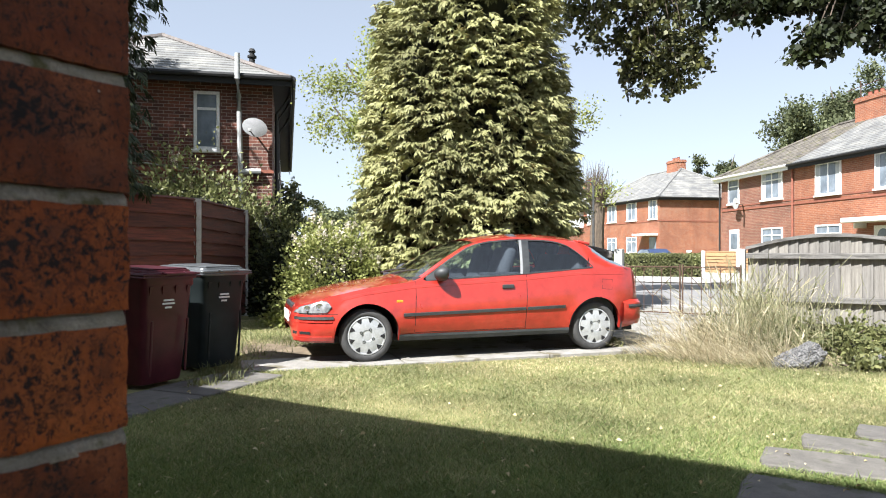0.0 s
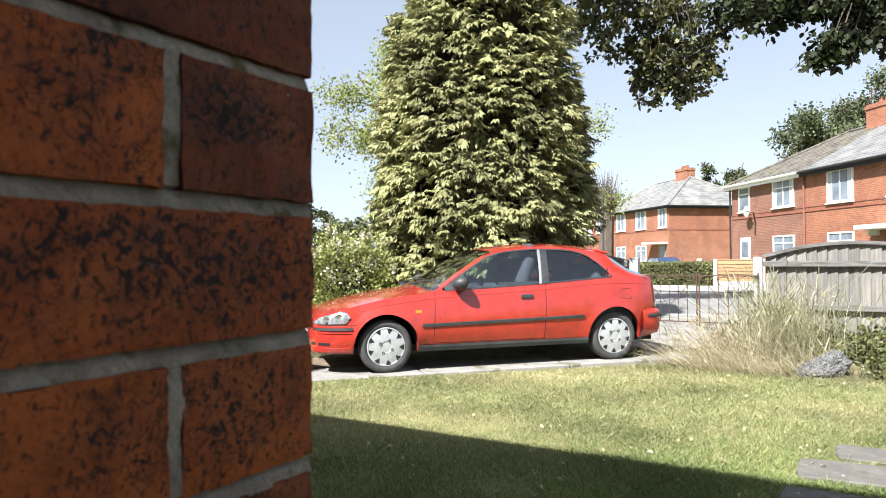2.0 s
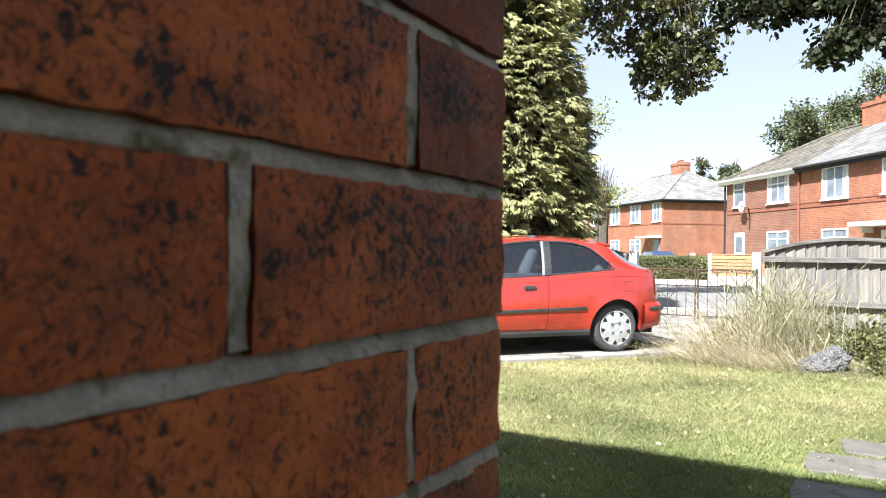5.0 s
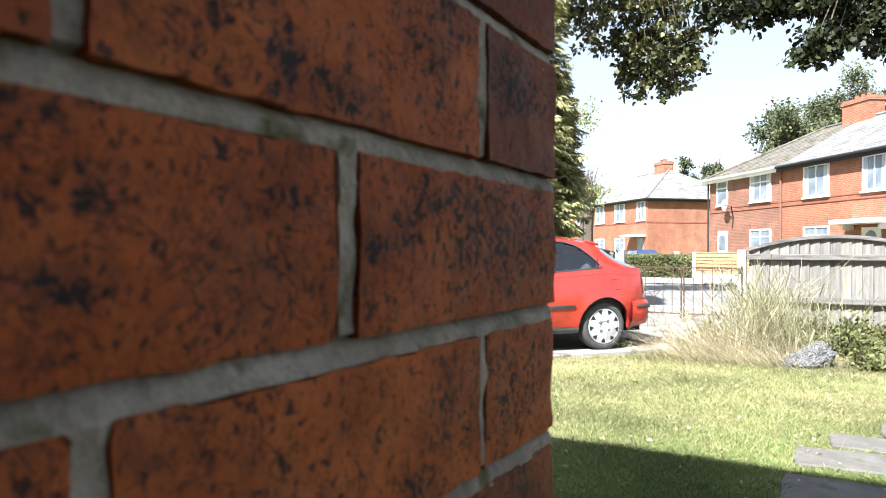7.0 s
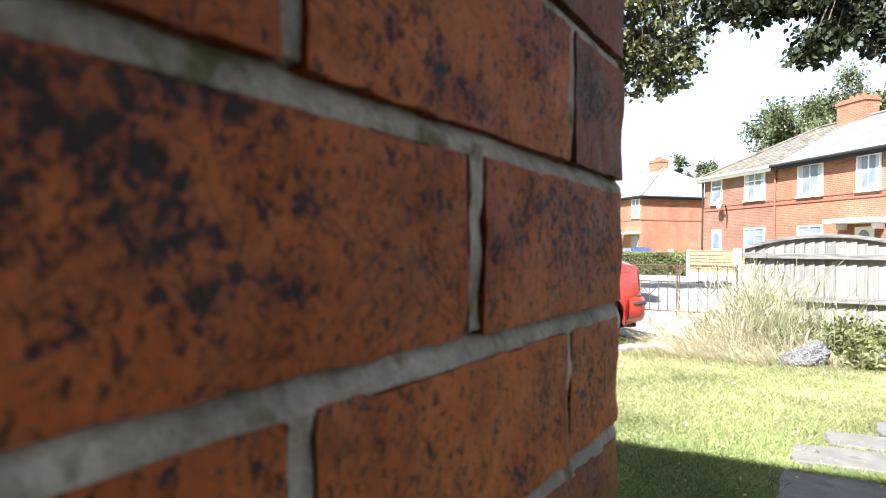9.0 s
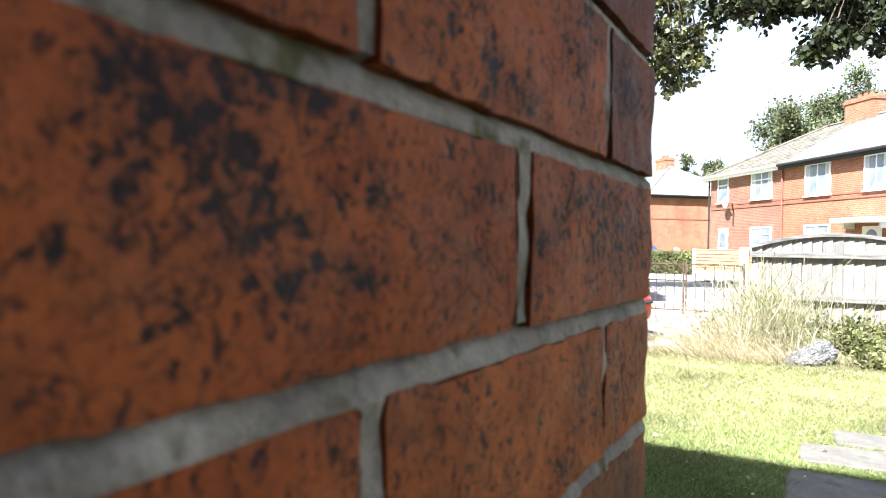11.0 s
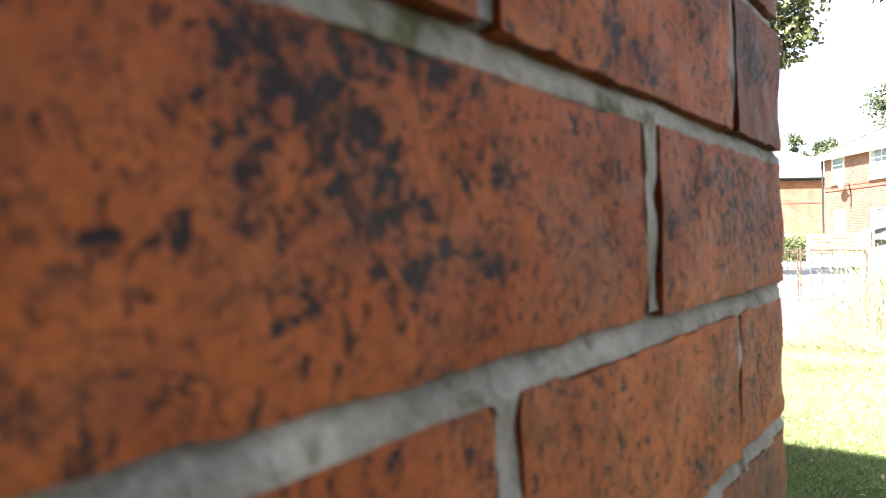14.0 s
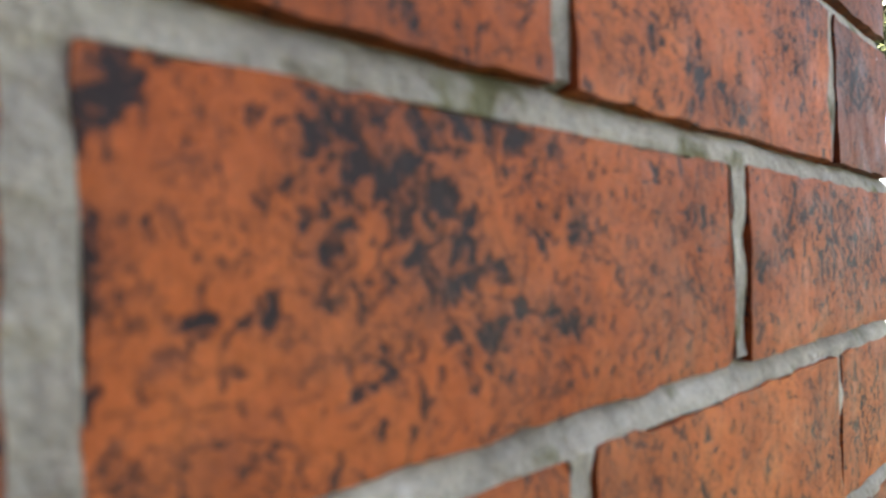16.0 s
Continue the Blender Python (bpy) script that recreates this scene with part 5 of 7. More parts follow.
            for x in (4.5, 6.4):
                part("canopy_bracket", box((x - 0.05, -0.5, 2.0), (x + 0.05, 0, 2.22), 0.01, 1), M_WHITE, h)
            chimney(h, 0.1, 4.0, 6.9, 8.3, 1.8, 0.75, 3)
            part("aerial", tube([(-0.9, 4.0, 7.3), (-0.9, 4.0, 9.2)], 0.025, 5), M_IRON, h)
            part("aerial", tube([(-1.5, 3.7, 8.8), (-0.2, 4.4, 9.1)], 0.02, 5), M_IRON, h)
            part("aerial", tube([(-1.4, 3.7, 8.3), (-0.3, 4.3, 8.4)], 0.02, 5), M_IRON, h)


def far_house_b(shift=0.0, rendered=False, group="houses across the road"):
    ang = math.degrees(math.atan2(-0.98, 0.2))
    m = pose(15.9 - 0.2 * shift, 51 + 0.98 * shift, 0, 0, 0, ang)   # x towards the garden, y into the house
    h = thing("house", m, "brick house with white rendered upper storey and hipped grey roof" if rendered else "orange-red brick house with a hipped grey roof", "house", group)
    part("wall", box((-14, 0, 0), (0, 8.5, 5.0)), M_REDHOUSE, h, "orange-red brick wall")
    if rendered:
        part("render_band", box((-14.02, -0.02, 3.34), (0.02, 8.52, 4.99)), M_WHITE, h, "white rendered upper wall")
    roof = hip_roof(h, (-14, 0), (0, 8.5), 5.0, 7.7, 0, M_SLATE, 0.3, 0.3)
    gutters(roof, (-14, 0), (0, 8.5), 5.02, 0.3, M_BLACKWOOD, ("front", "right"))
    part("string_course", box((-14, -0.03, 3.25), (0.03, 0.0, 3.33)), M_BANDS, h, "projecting brick course")
    part("string_course", box((0.0, -0.03, 3.25), (0.03, 8.5, 3.33)), M_BANDS, h, "projecting brick course")
    for x, w in ((-1.55, 1.25), (-5.2, 1.7), (-8.8, 1.7), (-13.0, 1.25)):
        window(h, pose(x, -0.02, 3.45), w, 1.45, 2, False, 0.25)
    for x in (-5.2, -8.8):
        window(h, pose(x, -0.02, 0.9), 1.7, 1.25, 2, True)
    part("door", box((-1.5, -0.03, 0.1), (-0.5, 0.02, 2.1), 0.01, 1), M_PANE, h, "glazed front door")
    part("door_canopy", box((-2.6, -0.9, 2.2), (-0.2, 0, 2.36), 0.02, 1), M_WHITE, h, "white flat door canopy")
    part("wall_plaque", box((0.0, 2.2, 0.95), (0.03, 2.6, 1.12), 0.005, 1), M_WHITE, h)
    part("downpipe", tube([(0.06, 8.3, 0), (0.06, 8.3, 4.9)], 0.06, 8), M_BLACKWOOD, h)
    chimney(h, -5.0, 4.25, 7.2, 8.45, 1.6, 0.8, 3)


left_house()
far_house_c()
far_house_b()
far_house_b(17.5, True)


# ================= fences, gate, bins =================
def post(name, at, h, w, material, label, parent, turn=0.0):
    bm = bmesh.new()
    cuboid(bm, (-w / 2, -w / 2, -0.05), (w / 2, w / 2, h), 0.012, 2)
    ob = link(name, bm, material, parent, label)
    ob.matrix_basis = pose(*at, 0, 0, turn)
    return ob


def panel_part(m, parent, label=""):
    ob = new("panel")
    ob.parent = parent
    ob.matrix_basis = m
    if label:
        ob["label"] = label
    return ob


def lap_panel(a, b, h, ztop_a, ztop_b, material, parent, boards=9):
    """A larch-lap panel between two posts: overlapping horizontal boards, edge battens and a capping."""
    va, vb = Vector((*a, 0)), Vector((*b, 0))
    ln = (vb - va).length
    ang = math.degrees(math.atan2(vb.y - va.y, vb.x - va.x))
    t = panel_part(pose(*a, 0, 0, 0, ang), parent)
    random.seed(int(abs(a[0]) * 100))
    zb = min(ztop_a, ztop_b) - h
    for k in range(boards):
        z = zb + h * k / boards
        bm = bmesh.new()
        n = 8
        wob = [random.uniform(-0.014, 0.014) for _ in range(n + 1)]
        hgt = h / boards * 1.22
        lo, hi = [], []
        for i in range(n + 1):
            x = 0.02 + (ln - 0.04) * i / n
            dz = (ztop_b - ztop_a) * i / n + (ztop_a - min(ztop_a, ztop_b))
            lo.append(((x, -0.050, z + dz + wob[i]), (x, -0.034, z + dz + wob[i])))
            hi.append(((x, -0.010, z + dz + hgt), (x, 0.0, z + dz + hgt)))
        vs = [[bm.verts.new(p) for p in (l[0], h2[0], h2[1], l[1])] for l, h2 in zip(lo, hi)]
        for r0, r1 in zip(vs, vs[1:]):
            for i in range(4):
                bm.faces.new((r0[i], r0[(i + 1) % 4], r1[(i + 1) % 4], r1[i]))
        part("board", bm, material, t)
    dzl = ztop_a - min(ztop_a, ztop_b)
    part("capping", tube([(0.0, -0.012, ztop_a + 0.03), (ln, -0.012, ztop_b + 0.03)], 0.028, 4), material, t, "fence capping")
    for x, dz in ((0.05, dzl), (ln - 0.05, ztop_b - min(ztop_a, ztop_b))):
        part("batten", box((x - 0.022, -0.045, zb + dz), (x + 0.022, -0.03, zb + h + dz), 0.004, 1), material, t)


def left_fence():
    f = thing("fence", pose(0, 0, 0), "red-brown stained lap fence between pale concrete posts", "fence")
    pts = [(-4.75, 8.25, 1.93), (-3.72, 10.45, 1.93), (-3.55, 12.35, 1.87), (-3.92, 14.15, 1.83)]
    for x, y, z in pts[1:]:
        post("fence_post", (x, y, 0), z, 0.135, M_POST, "pale grey concrete post", f, 20)
    for p, q in zip(pts, pts[1:]):
        lap_panel(p[:2], q[:2], 1.78, p[2] - 0.05, q[2] - 0.05, M_REDWOOD, f)


def feather_panel(m, ln, h0, crown, parent, low=0.08):
    """Weathered panel: upright lapped boards behind two rails, an arched head with a capping board."""
    t = panel_part(m, parent)
    random.seed(21)
    n = int(ln / 0.135)
    def top(x):
        return h0 + crown * (1 - (2 * x / ln - 1) ** 2)
    w = ln / n
    for k in range(n):
        x = k * w
        bm = bmesh.new()
        j = random.uniform(-0.006, 0.006)
        lo = [(x, 0.004 + j, low), (x + w * 1.12, -0.030 + j, low), (x + w * 1.12, -0.012 + j, low), (x, 0.010 + j, low)]
        hi = [(p[0], p[1], top(min(p[0], ln)) - 0.03) for p in lo]
        v = [bm.verts.new(p) for p in lo + hi]
        for i in range(4):
            bm.faces.new((v[i], v[(i + 1) % 4], v[4 + (i + 1) % 4], v[4 + i]))
        bm.faces.new(v[:4])
        bm.faces.new(v[4:])
        part("board", bm, M_GREYWOOD, t)
    for z, d in ((1.03, 0.055), (0.39, 0.05)):
        part("rail", box((-0.02, -0.10, z), (ln + 0.02, -0.036, z + 0.085), 0.008, 2), M_RAILWOOD, t, "weathered horizontal rail")
    bm = bmesh.new()
    cuts = []
    for x in np.linspace(-0.03, ln + 0.03, 17):
        z = top(min(max(x, 0), ln))
        cuts.append([bm.verts.new(p) for p in ((x, -0.075, z - 0.035), (x, -0.075, z + 0.012), (x, 0.03, z + 0.018), (x, 0.03, z - 0.03))])
    for r0, r1 in zip(cuts, cuts[1:]):
        for i in range(4):
            bm.faces.new((r0[i], r0[(i + 1) % 4], r1[(i + 1) % 4], r1[i]))
    for c in (cuts[0], cuts[-1]):
        bm.faces.new(c)
    part("arched_capping", bm, M_RAILWOOD, t, "curved weathered capping")


def right_fence():
    F = pose(4.62, 10.75, 0, 0, 0, -31)
    f = thing("fence", F, "silver-grey weathered board fence with arched panels", "fence", "weathered boundary fences")
    for k in range(2):
        feather_panel(pose(0.10 + k * 2.45, 0, 0), 2.3, 1.20, 0.19, f)
    for k in range(3):
        post("fence_post", (k * 2.45, -0.02, 0), 1.22 if k else 1.18, 0.13 if k == 0 else 0.1, M_POST if k == 0 else M_RAILWOOD, "pale grey concrete post" if k == 0 else "weathered timber post", f)
    # other side of the gate, mostly behind the car
    f = thing("fence", pose(2.95, 11.62, 0, 0, 0, -31), "silver-grey weathered board fence with arched panels", "fence", "weathered boundary fences")
    feather_panel(pose(-2.42, 0, 0), 2.3, 1.12, 0.17, f)
    post("gate_post", (0, 0, 0), 1.18, 0.14, M_POST, "pale grey concrete post", f)


def gate_leaf(m, w):
    t = thing("gate", m, "rusty wrought-iron garden gate leaf with upright bars", "gate", "drive gates")
    for z, name in ((0.88, "top_rail"), (0.14, "bottom_rail"), (0.50, "middle_rail")):
        if name != "middle_rail":
            part(name, box((0, -0.012, z), (w, 0.012, z + 0.018), 0.003, 1), M_IRON, t)
    for x in (0.0, w):
        part("stile", box((x - 0.012, -0.012, 0.08), (x + 0.012, 0.012, 0.93), 0.003, 1), M_IRON, t)
    n = int(w / 0.125)
    for k in range(1, n):
        x = w * k / n
        part("bar", tube([(x, 0, 0.14), (x, 0, 0.89)], 0.007, 6), M_IRON, t)
    for k in range(0, n - 1, 2):
        xa, xb = w * k / n, w * (k + 2) / n
        part("scroll", tube([((xa + xb) / 2 + (xb - xa) / 2 * math.cos(a), 0, 0.80 + 0.085 * math.sin(a)) for a in np.linspace(0, math.pi, 9)], 0.005, 5), M_IRON, t)
    part("brace", tube([(0.02, 0, 0.86), (w / 2, 0, 0.40)], 0.006, 5), M_IRON, t)
    part("brace", tube([(w - 0.02, 0, 0.86), (w / 2, 0, 0.40)], 0.006, 5), M_IRON, t)


def gates():
    G = pose(3.06, 11.56, 0, 0, 0, -31)
    gate_leaf(G, 0.86)
    gate_leaf(G @ pose(0.90, 0, 0), 0.86)


def far_boundary():
    f = thing("fence", GRID @ pose(-5.0, 28.6, 0), "new orange-brown lap fence with white posts", "fence")
    for k in range(5):
        lap_panel((k * 1.7, 0), ((k + 1) * 1.7, 0), 0.78, 1.05, 1.05, M_NEWWOOD, f, 6)
        part("gravel_board", box((k * 1.7, -0.05, 0), ((k + 1) * 1.7 - 0.01, 0.05, 0.27), 0.01, 1), M_POST, f, "pale concrete gravel board")
    for k in range(6):
        post("fence_post", (k * 1.7, -0.05, 0), 1.12, 0.13, M_WHITE, "white painted post", f)


def wheelie_bin(m, body_m, lid_m, label):
    t = thing("wheelie_bin", m, label, "wheelie bin", "wheelie bins on the path")
    # tapered body, square below and wider above; front face towards -y
    bm = bmesh.new()
    rings = []
    for z, w, d in ((0.02, 0.215, 0.24), (0.05, 0.225, 0.25), (0.5, 0.25, 0.295), (0.86, 0.265, 0.33), (0.88, 0.278, 0.345), (0.96, 0.282, 0.35)):
        r = 0.05
        ring = []
        for cx, cy, a0 in ((w - r, d - r, 0), (-w + r, d - r, 90), (-w + r, -d + r, 180), (w - r, -d + r, 270)):
            for a in (0, 30, 60, 90):
                ring.append(bm.verts.new((cx + r * math.cos(radians(a0 + a)), cy + r * math.sin(radians(a0 + a)), z)))
        rings.append(ring)
    for r0, r1 in zip(rings, rings[1:]):
        for k in range(16):
            bm.faces.new((r0[k], r0[(k + 1) % 16], r1[(k + 1) % 16], r1[k]))
    bm.faces.new(rings[0])
    bm.faces.new(rings[-1])
    body = part("body", bm, body_m, t, "", True, 40)
    for x in (-0.19, 0.19):
        part("front_rib", box((x - 0.012, -0.305, 0.12), (x + 0.012, -0.29, 0.60), 0.005, 1, pose(0, -0.005, 0, 3.6, 0, 0)), body_m, body)
    # lid: low dome with an overhanging lip and a raised panel
    lid = bmesh.new()
    rings = []
    for z, w, d in ((0.955, 0.295, 0.365), (1.0, 0.30, 0.37), (1.008, 0.296, 0.366), (1.012, 0.262, 0.33), (1.030, 0.255, 0.322), (1.034, 0.235, 0.30), (1.037, 0.02, 0.02)):
        r = min(0.05, w * 0.4)
        ring = []
        for cx, cy, a0 in ((w - r, d - r, 0), (-w + r, d - r, 90), (-w + r, -d + r, 180), (w - r, -d + r, 270)):
            for a in (0, 30, 60, 90):
                ring.append(lid.verts.new((cx + r * math.cos(radians(a0 + a)), cy + r * math.sin(radians(a0 + a)), z + 0.012 * cy / 0.3)))
        rings.append(ring)
    for r0, r1 in zip(rings, rings[1:]):
        for k in range(16):
            lid.faces.new((r0[k], r0[(k + 1) % 16], r1[(k + 1) % 16], r1[k]))
    lid.faces.new(rings[-1])
    lid.faces.new(rings[0])
    lid = part("lid", lid, lid_m, t, "", True, 30)
    # second lip round the lid, and the flat panel on top of it
    for z, grow, name in ((0.972, 0.006, "lid_lip"), (0.994, 0.004, "lid_lip")):
        part(name, tube([(sx * (0.296 + grow), sy * (0.366 + grow), z + 0.012 * sy) for sx, sy in ((-1, 1), (-1, -1), (1, -1), (1, 1))], 0.008, 6), lid_m, lid)
    part("lid_panel", box((-0.215, -0.27, 1.034), (0.215, 0.25, 1.046), 0.006, 2, pose(0, 0, 0, 2.2, 0, 0)), lid_m, lid)
    part("hinge", tube([(-0.22, 0.39, 1.0), (0.22, 0.39, 1.0)], 0.016, 8), lid_m, lid)
    # gussets under the collar
    for x in (-0.2, -0.07, 0.07, 0.2):
        g = bmesh.new()
        v = [g.verts.new(p) for p in ((x - 0.02, -0.330, 0.88), (x + 0.02, -0.330, 0.88), (x, -0.324, 0.80), (x - 0.02, -0.352, 0.88), (x + 0.02, -0.352, 0.88))]
        for f in ((0, 1, 2), (3, 4, 2), (0, 3, 2), (1, 4, 2), (0, 1, 4, 3)):
            g.faces.new([v[i] for i in f])
        part("gusset", g, body_m, body)
    for sy in (-0.12, 0.16):
        for sx in (-1, 1):
            part("side_rib", box((sx * 0.262 - 0.006, sy - 0.012, 0.3), (sx * 0.262 + 0.006, sy + 0.012, 0.86), 0.004, 1, pose(0, 0, 0, 0, sx * 1.6, 0)), body_m, body)
    part("lid_handle", tube([(-0.12, -0.375, 1.0), (-0.1, -0.40, 0.99), (0.1, -0.40, 0.99), (0.12, -0.375, 1.0)], 0.012, 6), lid_m, lid)
    part("handle", tube([(-0.24, 0.36, 0.93), (-0.24, 0.42, 0.98), (0.24, 0.42, 0.98), (0.24, 0.36, 0.93)], 0.017, 8), body_m, t)
    for x in (-0.2, 0.2):
        w = part("wheel", lathe([(0.02, -0.03), (0.095, -0.03), (0.1, -0.02), (0.1, 0.02), (0.095, 0.03), (0.02, 0.03)], 18), M_TYRE, t, "", True)
        w.matrix_basis = pose(x, 0.24, 0.1, 0, 0, 90)
    # printed mark on the front: unreadable, so plain bars
    for z, wd in ((0.745, 0.11), (0.715, 0.13), (0.68, 0.07)):
        p = part("printed_bar", box((-wd / 2, -0.003, 0), (wd / 2, 0.0, 0.016)), M_PRINT, body)
        p.matrix_basis = pose(0, -0.295 - 0.035 * (z - 0.5) / 0.36 - 0.002, z, 5.4, 0, 0)


wheelie_bin(pose(-2.63, 6.05, 0.012, 0, 0, 64) @ Matrix.Diagonal((1, 1, 0.96, 1)), M_MAROON, M_MAROON, "maroon plastic wheelie bin with a closed lid")
wheelie_bin(pose(-2.40, 6.88, 0.012, 0, 0, 60) @ Matrix.Diagonal((1, 1, 0.96, 1)), M_SLATEBIN, M_GREYLID, "black plastic wheelie bin with a grey lid")
left_fence()
right_fence()
gates()
far_boundary()

# ================= trees, shrubs, grass =================
LEAF = ((0, 0), (0.25, 0.38), (0.6, 0.42), (1, 0), (0.6, -0.42), (0.25, -0.38))
SLIM = ((0, 0), (0.45, 0.5), (1, 0), (0.45, -0.5))


def limb(bm, a, b, r0, r1, wob=0.15, n=6):
    a, b = Vector(a), Vector(b)
    ln = (b - a).length
    pts = [a.lerp(b, t) + Vector((noise.noise((a.x * 3 + t * 4, a.y, 1)), noise.noise((a.x, a.y * 3 + t * 4, 5)), 0.5 * noise.noise((t * 3, b.x, 9)))) * wob * ln * math.sin(math.pi * t) for t in np.linspace(0, 1, n)]
    tube(pts, [r0 + (r1 - r0) * t for t in np.linspace(0, 1, n)], 7, bm)
    return pts


def sprays(name, at, out, size, material, parent, count=11, droop=0.55, spread=0.9):
    """Flat feathery sprays: each a fan of slim leaflets along an outward, drooping axis."""
    n = len(at)
    ax = unit(out + np.c_[np.zeros(n), np.zeros(n), -droop * rng.uniform(0.4, 1.4, n)] + rng.normal(0, 0.22, (n, 3)))
    side = unit(np.cross(ax, np.c_[np.zeros(n), np.zeros(n), np.ones(n)]) + rng.normal(0, 0.35, (n, 3)))
    P, A, S = [], [], []
    for k in range(count):
        t = (k // 2 + 0.3) / (count / 2 + 0.3)
        sg = 1 if k % 2 else -1
        if k == count - 1:
            d = ax
        else:
            d = unit(ax * 0.85 + side * sg * spread * (1.05 - 0.55 * t) + np.c_[np.zeros(n), np.zeros(n), np.full(n, -0.25)] + rng.normal(0, 0.12, (n, 3)))
        ln = size[:, None] * (0.62 - 0.25 * t) * rng.uniform(0.75, 1.25, (n, 1))
        base = at + ax * size[:, None] * t * 0.75
        P.append(base)
        A.append(d * ln)
        S.append(unit(np.cross(d, np.cross(ax, side)) + rng.normal(0, 0.25, (n, 3))) * ln * 0.14)
    return flakes(name, np.concatenate(P), np.concatenate(A), np.concatenate(S), material, parent, 0.15, SLIM)


def big_cypress():
    t = thing("conifer", pose(0.45, 11.7, 0), "tall dense olive-green cypress tree behind the drive", "tree")
    bm = bmesh.new()
    limb(bm, (0, 0, -0.1), (0.05, 0, 8.6), 0.28, 0.04, 0.02, 10)
    part("trunk", bm, M_BARK, t, "brown fibrous trunk", True)
    radius = curve((0.0, 1.42), (0.35, 1.58), (1.2, 1.67), (2.4, 1.69), (3.6, 1.62), (4.8, 1.46), (6.2, 1.12), (7.6, 0.65), (8.9, 0.08))
    def lump(a, z):
        return 1 + 0.13 * noise.noise((2.2 * math.cos(a), 2.2 * math.sin(a), z * 1.25)) + 0.07 * noise.noise((5 * math.cos(a), 5 * math.sin(a), z * 3 + 7))
    # dark interior: a solid core coloured as the shade between the sprays
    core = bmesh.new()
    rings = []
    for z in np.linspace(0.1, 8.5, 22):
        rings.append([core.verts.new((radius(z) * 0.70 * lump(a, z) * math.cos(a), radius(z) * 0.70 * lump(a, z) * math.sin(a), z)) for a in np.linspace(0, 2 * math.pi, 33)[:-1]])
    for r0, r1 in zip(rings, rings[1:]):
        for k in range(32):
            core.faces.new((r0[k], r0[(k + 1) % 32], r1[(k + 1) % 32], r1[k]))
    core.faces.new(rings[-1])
    part("inner_core", core, M_DEEP, t, "dark solid core standing in for inner shade", True)
    # boughs: each a clump of sprays at one place on the outline
    at, out, size = [], [], []
    nb = 1750
    for i in range(nb):
        z = 8.7 * (1 - math.sqrt(rng.uniform(0.0, 1.0)) ** 1.15) + 0.1
        a = rng.uniform(0, 2 * math.pi)
        if math.sin(a) > 0.45 and rng.uniform() < 0.6:
            continue
        r = radius(z) * lump(a, z)
        deep = rng.uniform(0.80, 1.06)
        c = np.array([r * deep * math.cos(a), r * deep * math.sin(a), z])
        o = np.array([math.cos(a), math.sin(a), 0.25])
        tang = np.array([-math.sin(a), math.cos(a), 0])
        for _ in range(11):
            u, v, w = rng.normal(0, 0.14), rng.normal(0, 0.085), rng.normal(0, 0.07)
            at.append(c + tang * u + np.array([0, 0, v - 0.9 * u * u]) + o * (w - 0.10))
            out.append(o + tang * (u * 3.0))
            size.append(rng.uniform(0.16, 0.28) * (1 if z < 7 else 0.75))
    sprays("foliage", np.array(at), np.array(out), np.array(size), M_CYPRESS, t, 15, 0.75, 0.8)["label"] = "drooping olive-green scale-leaf sprays"


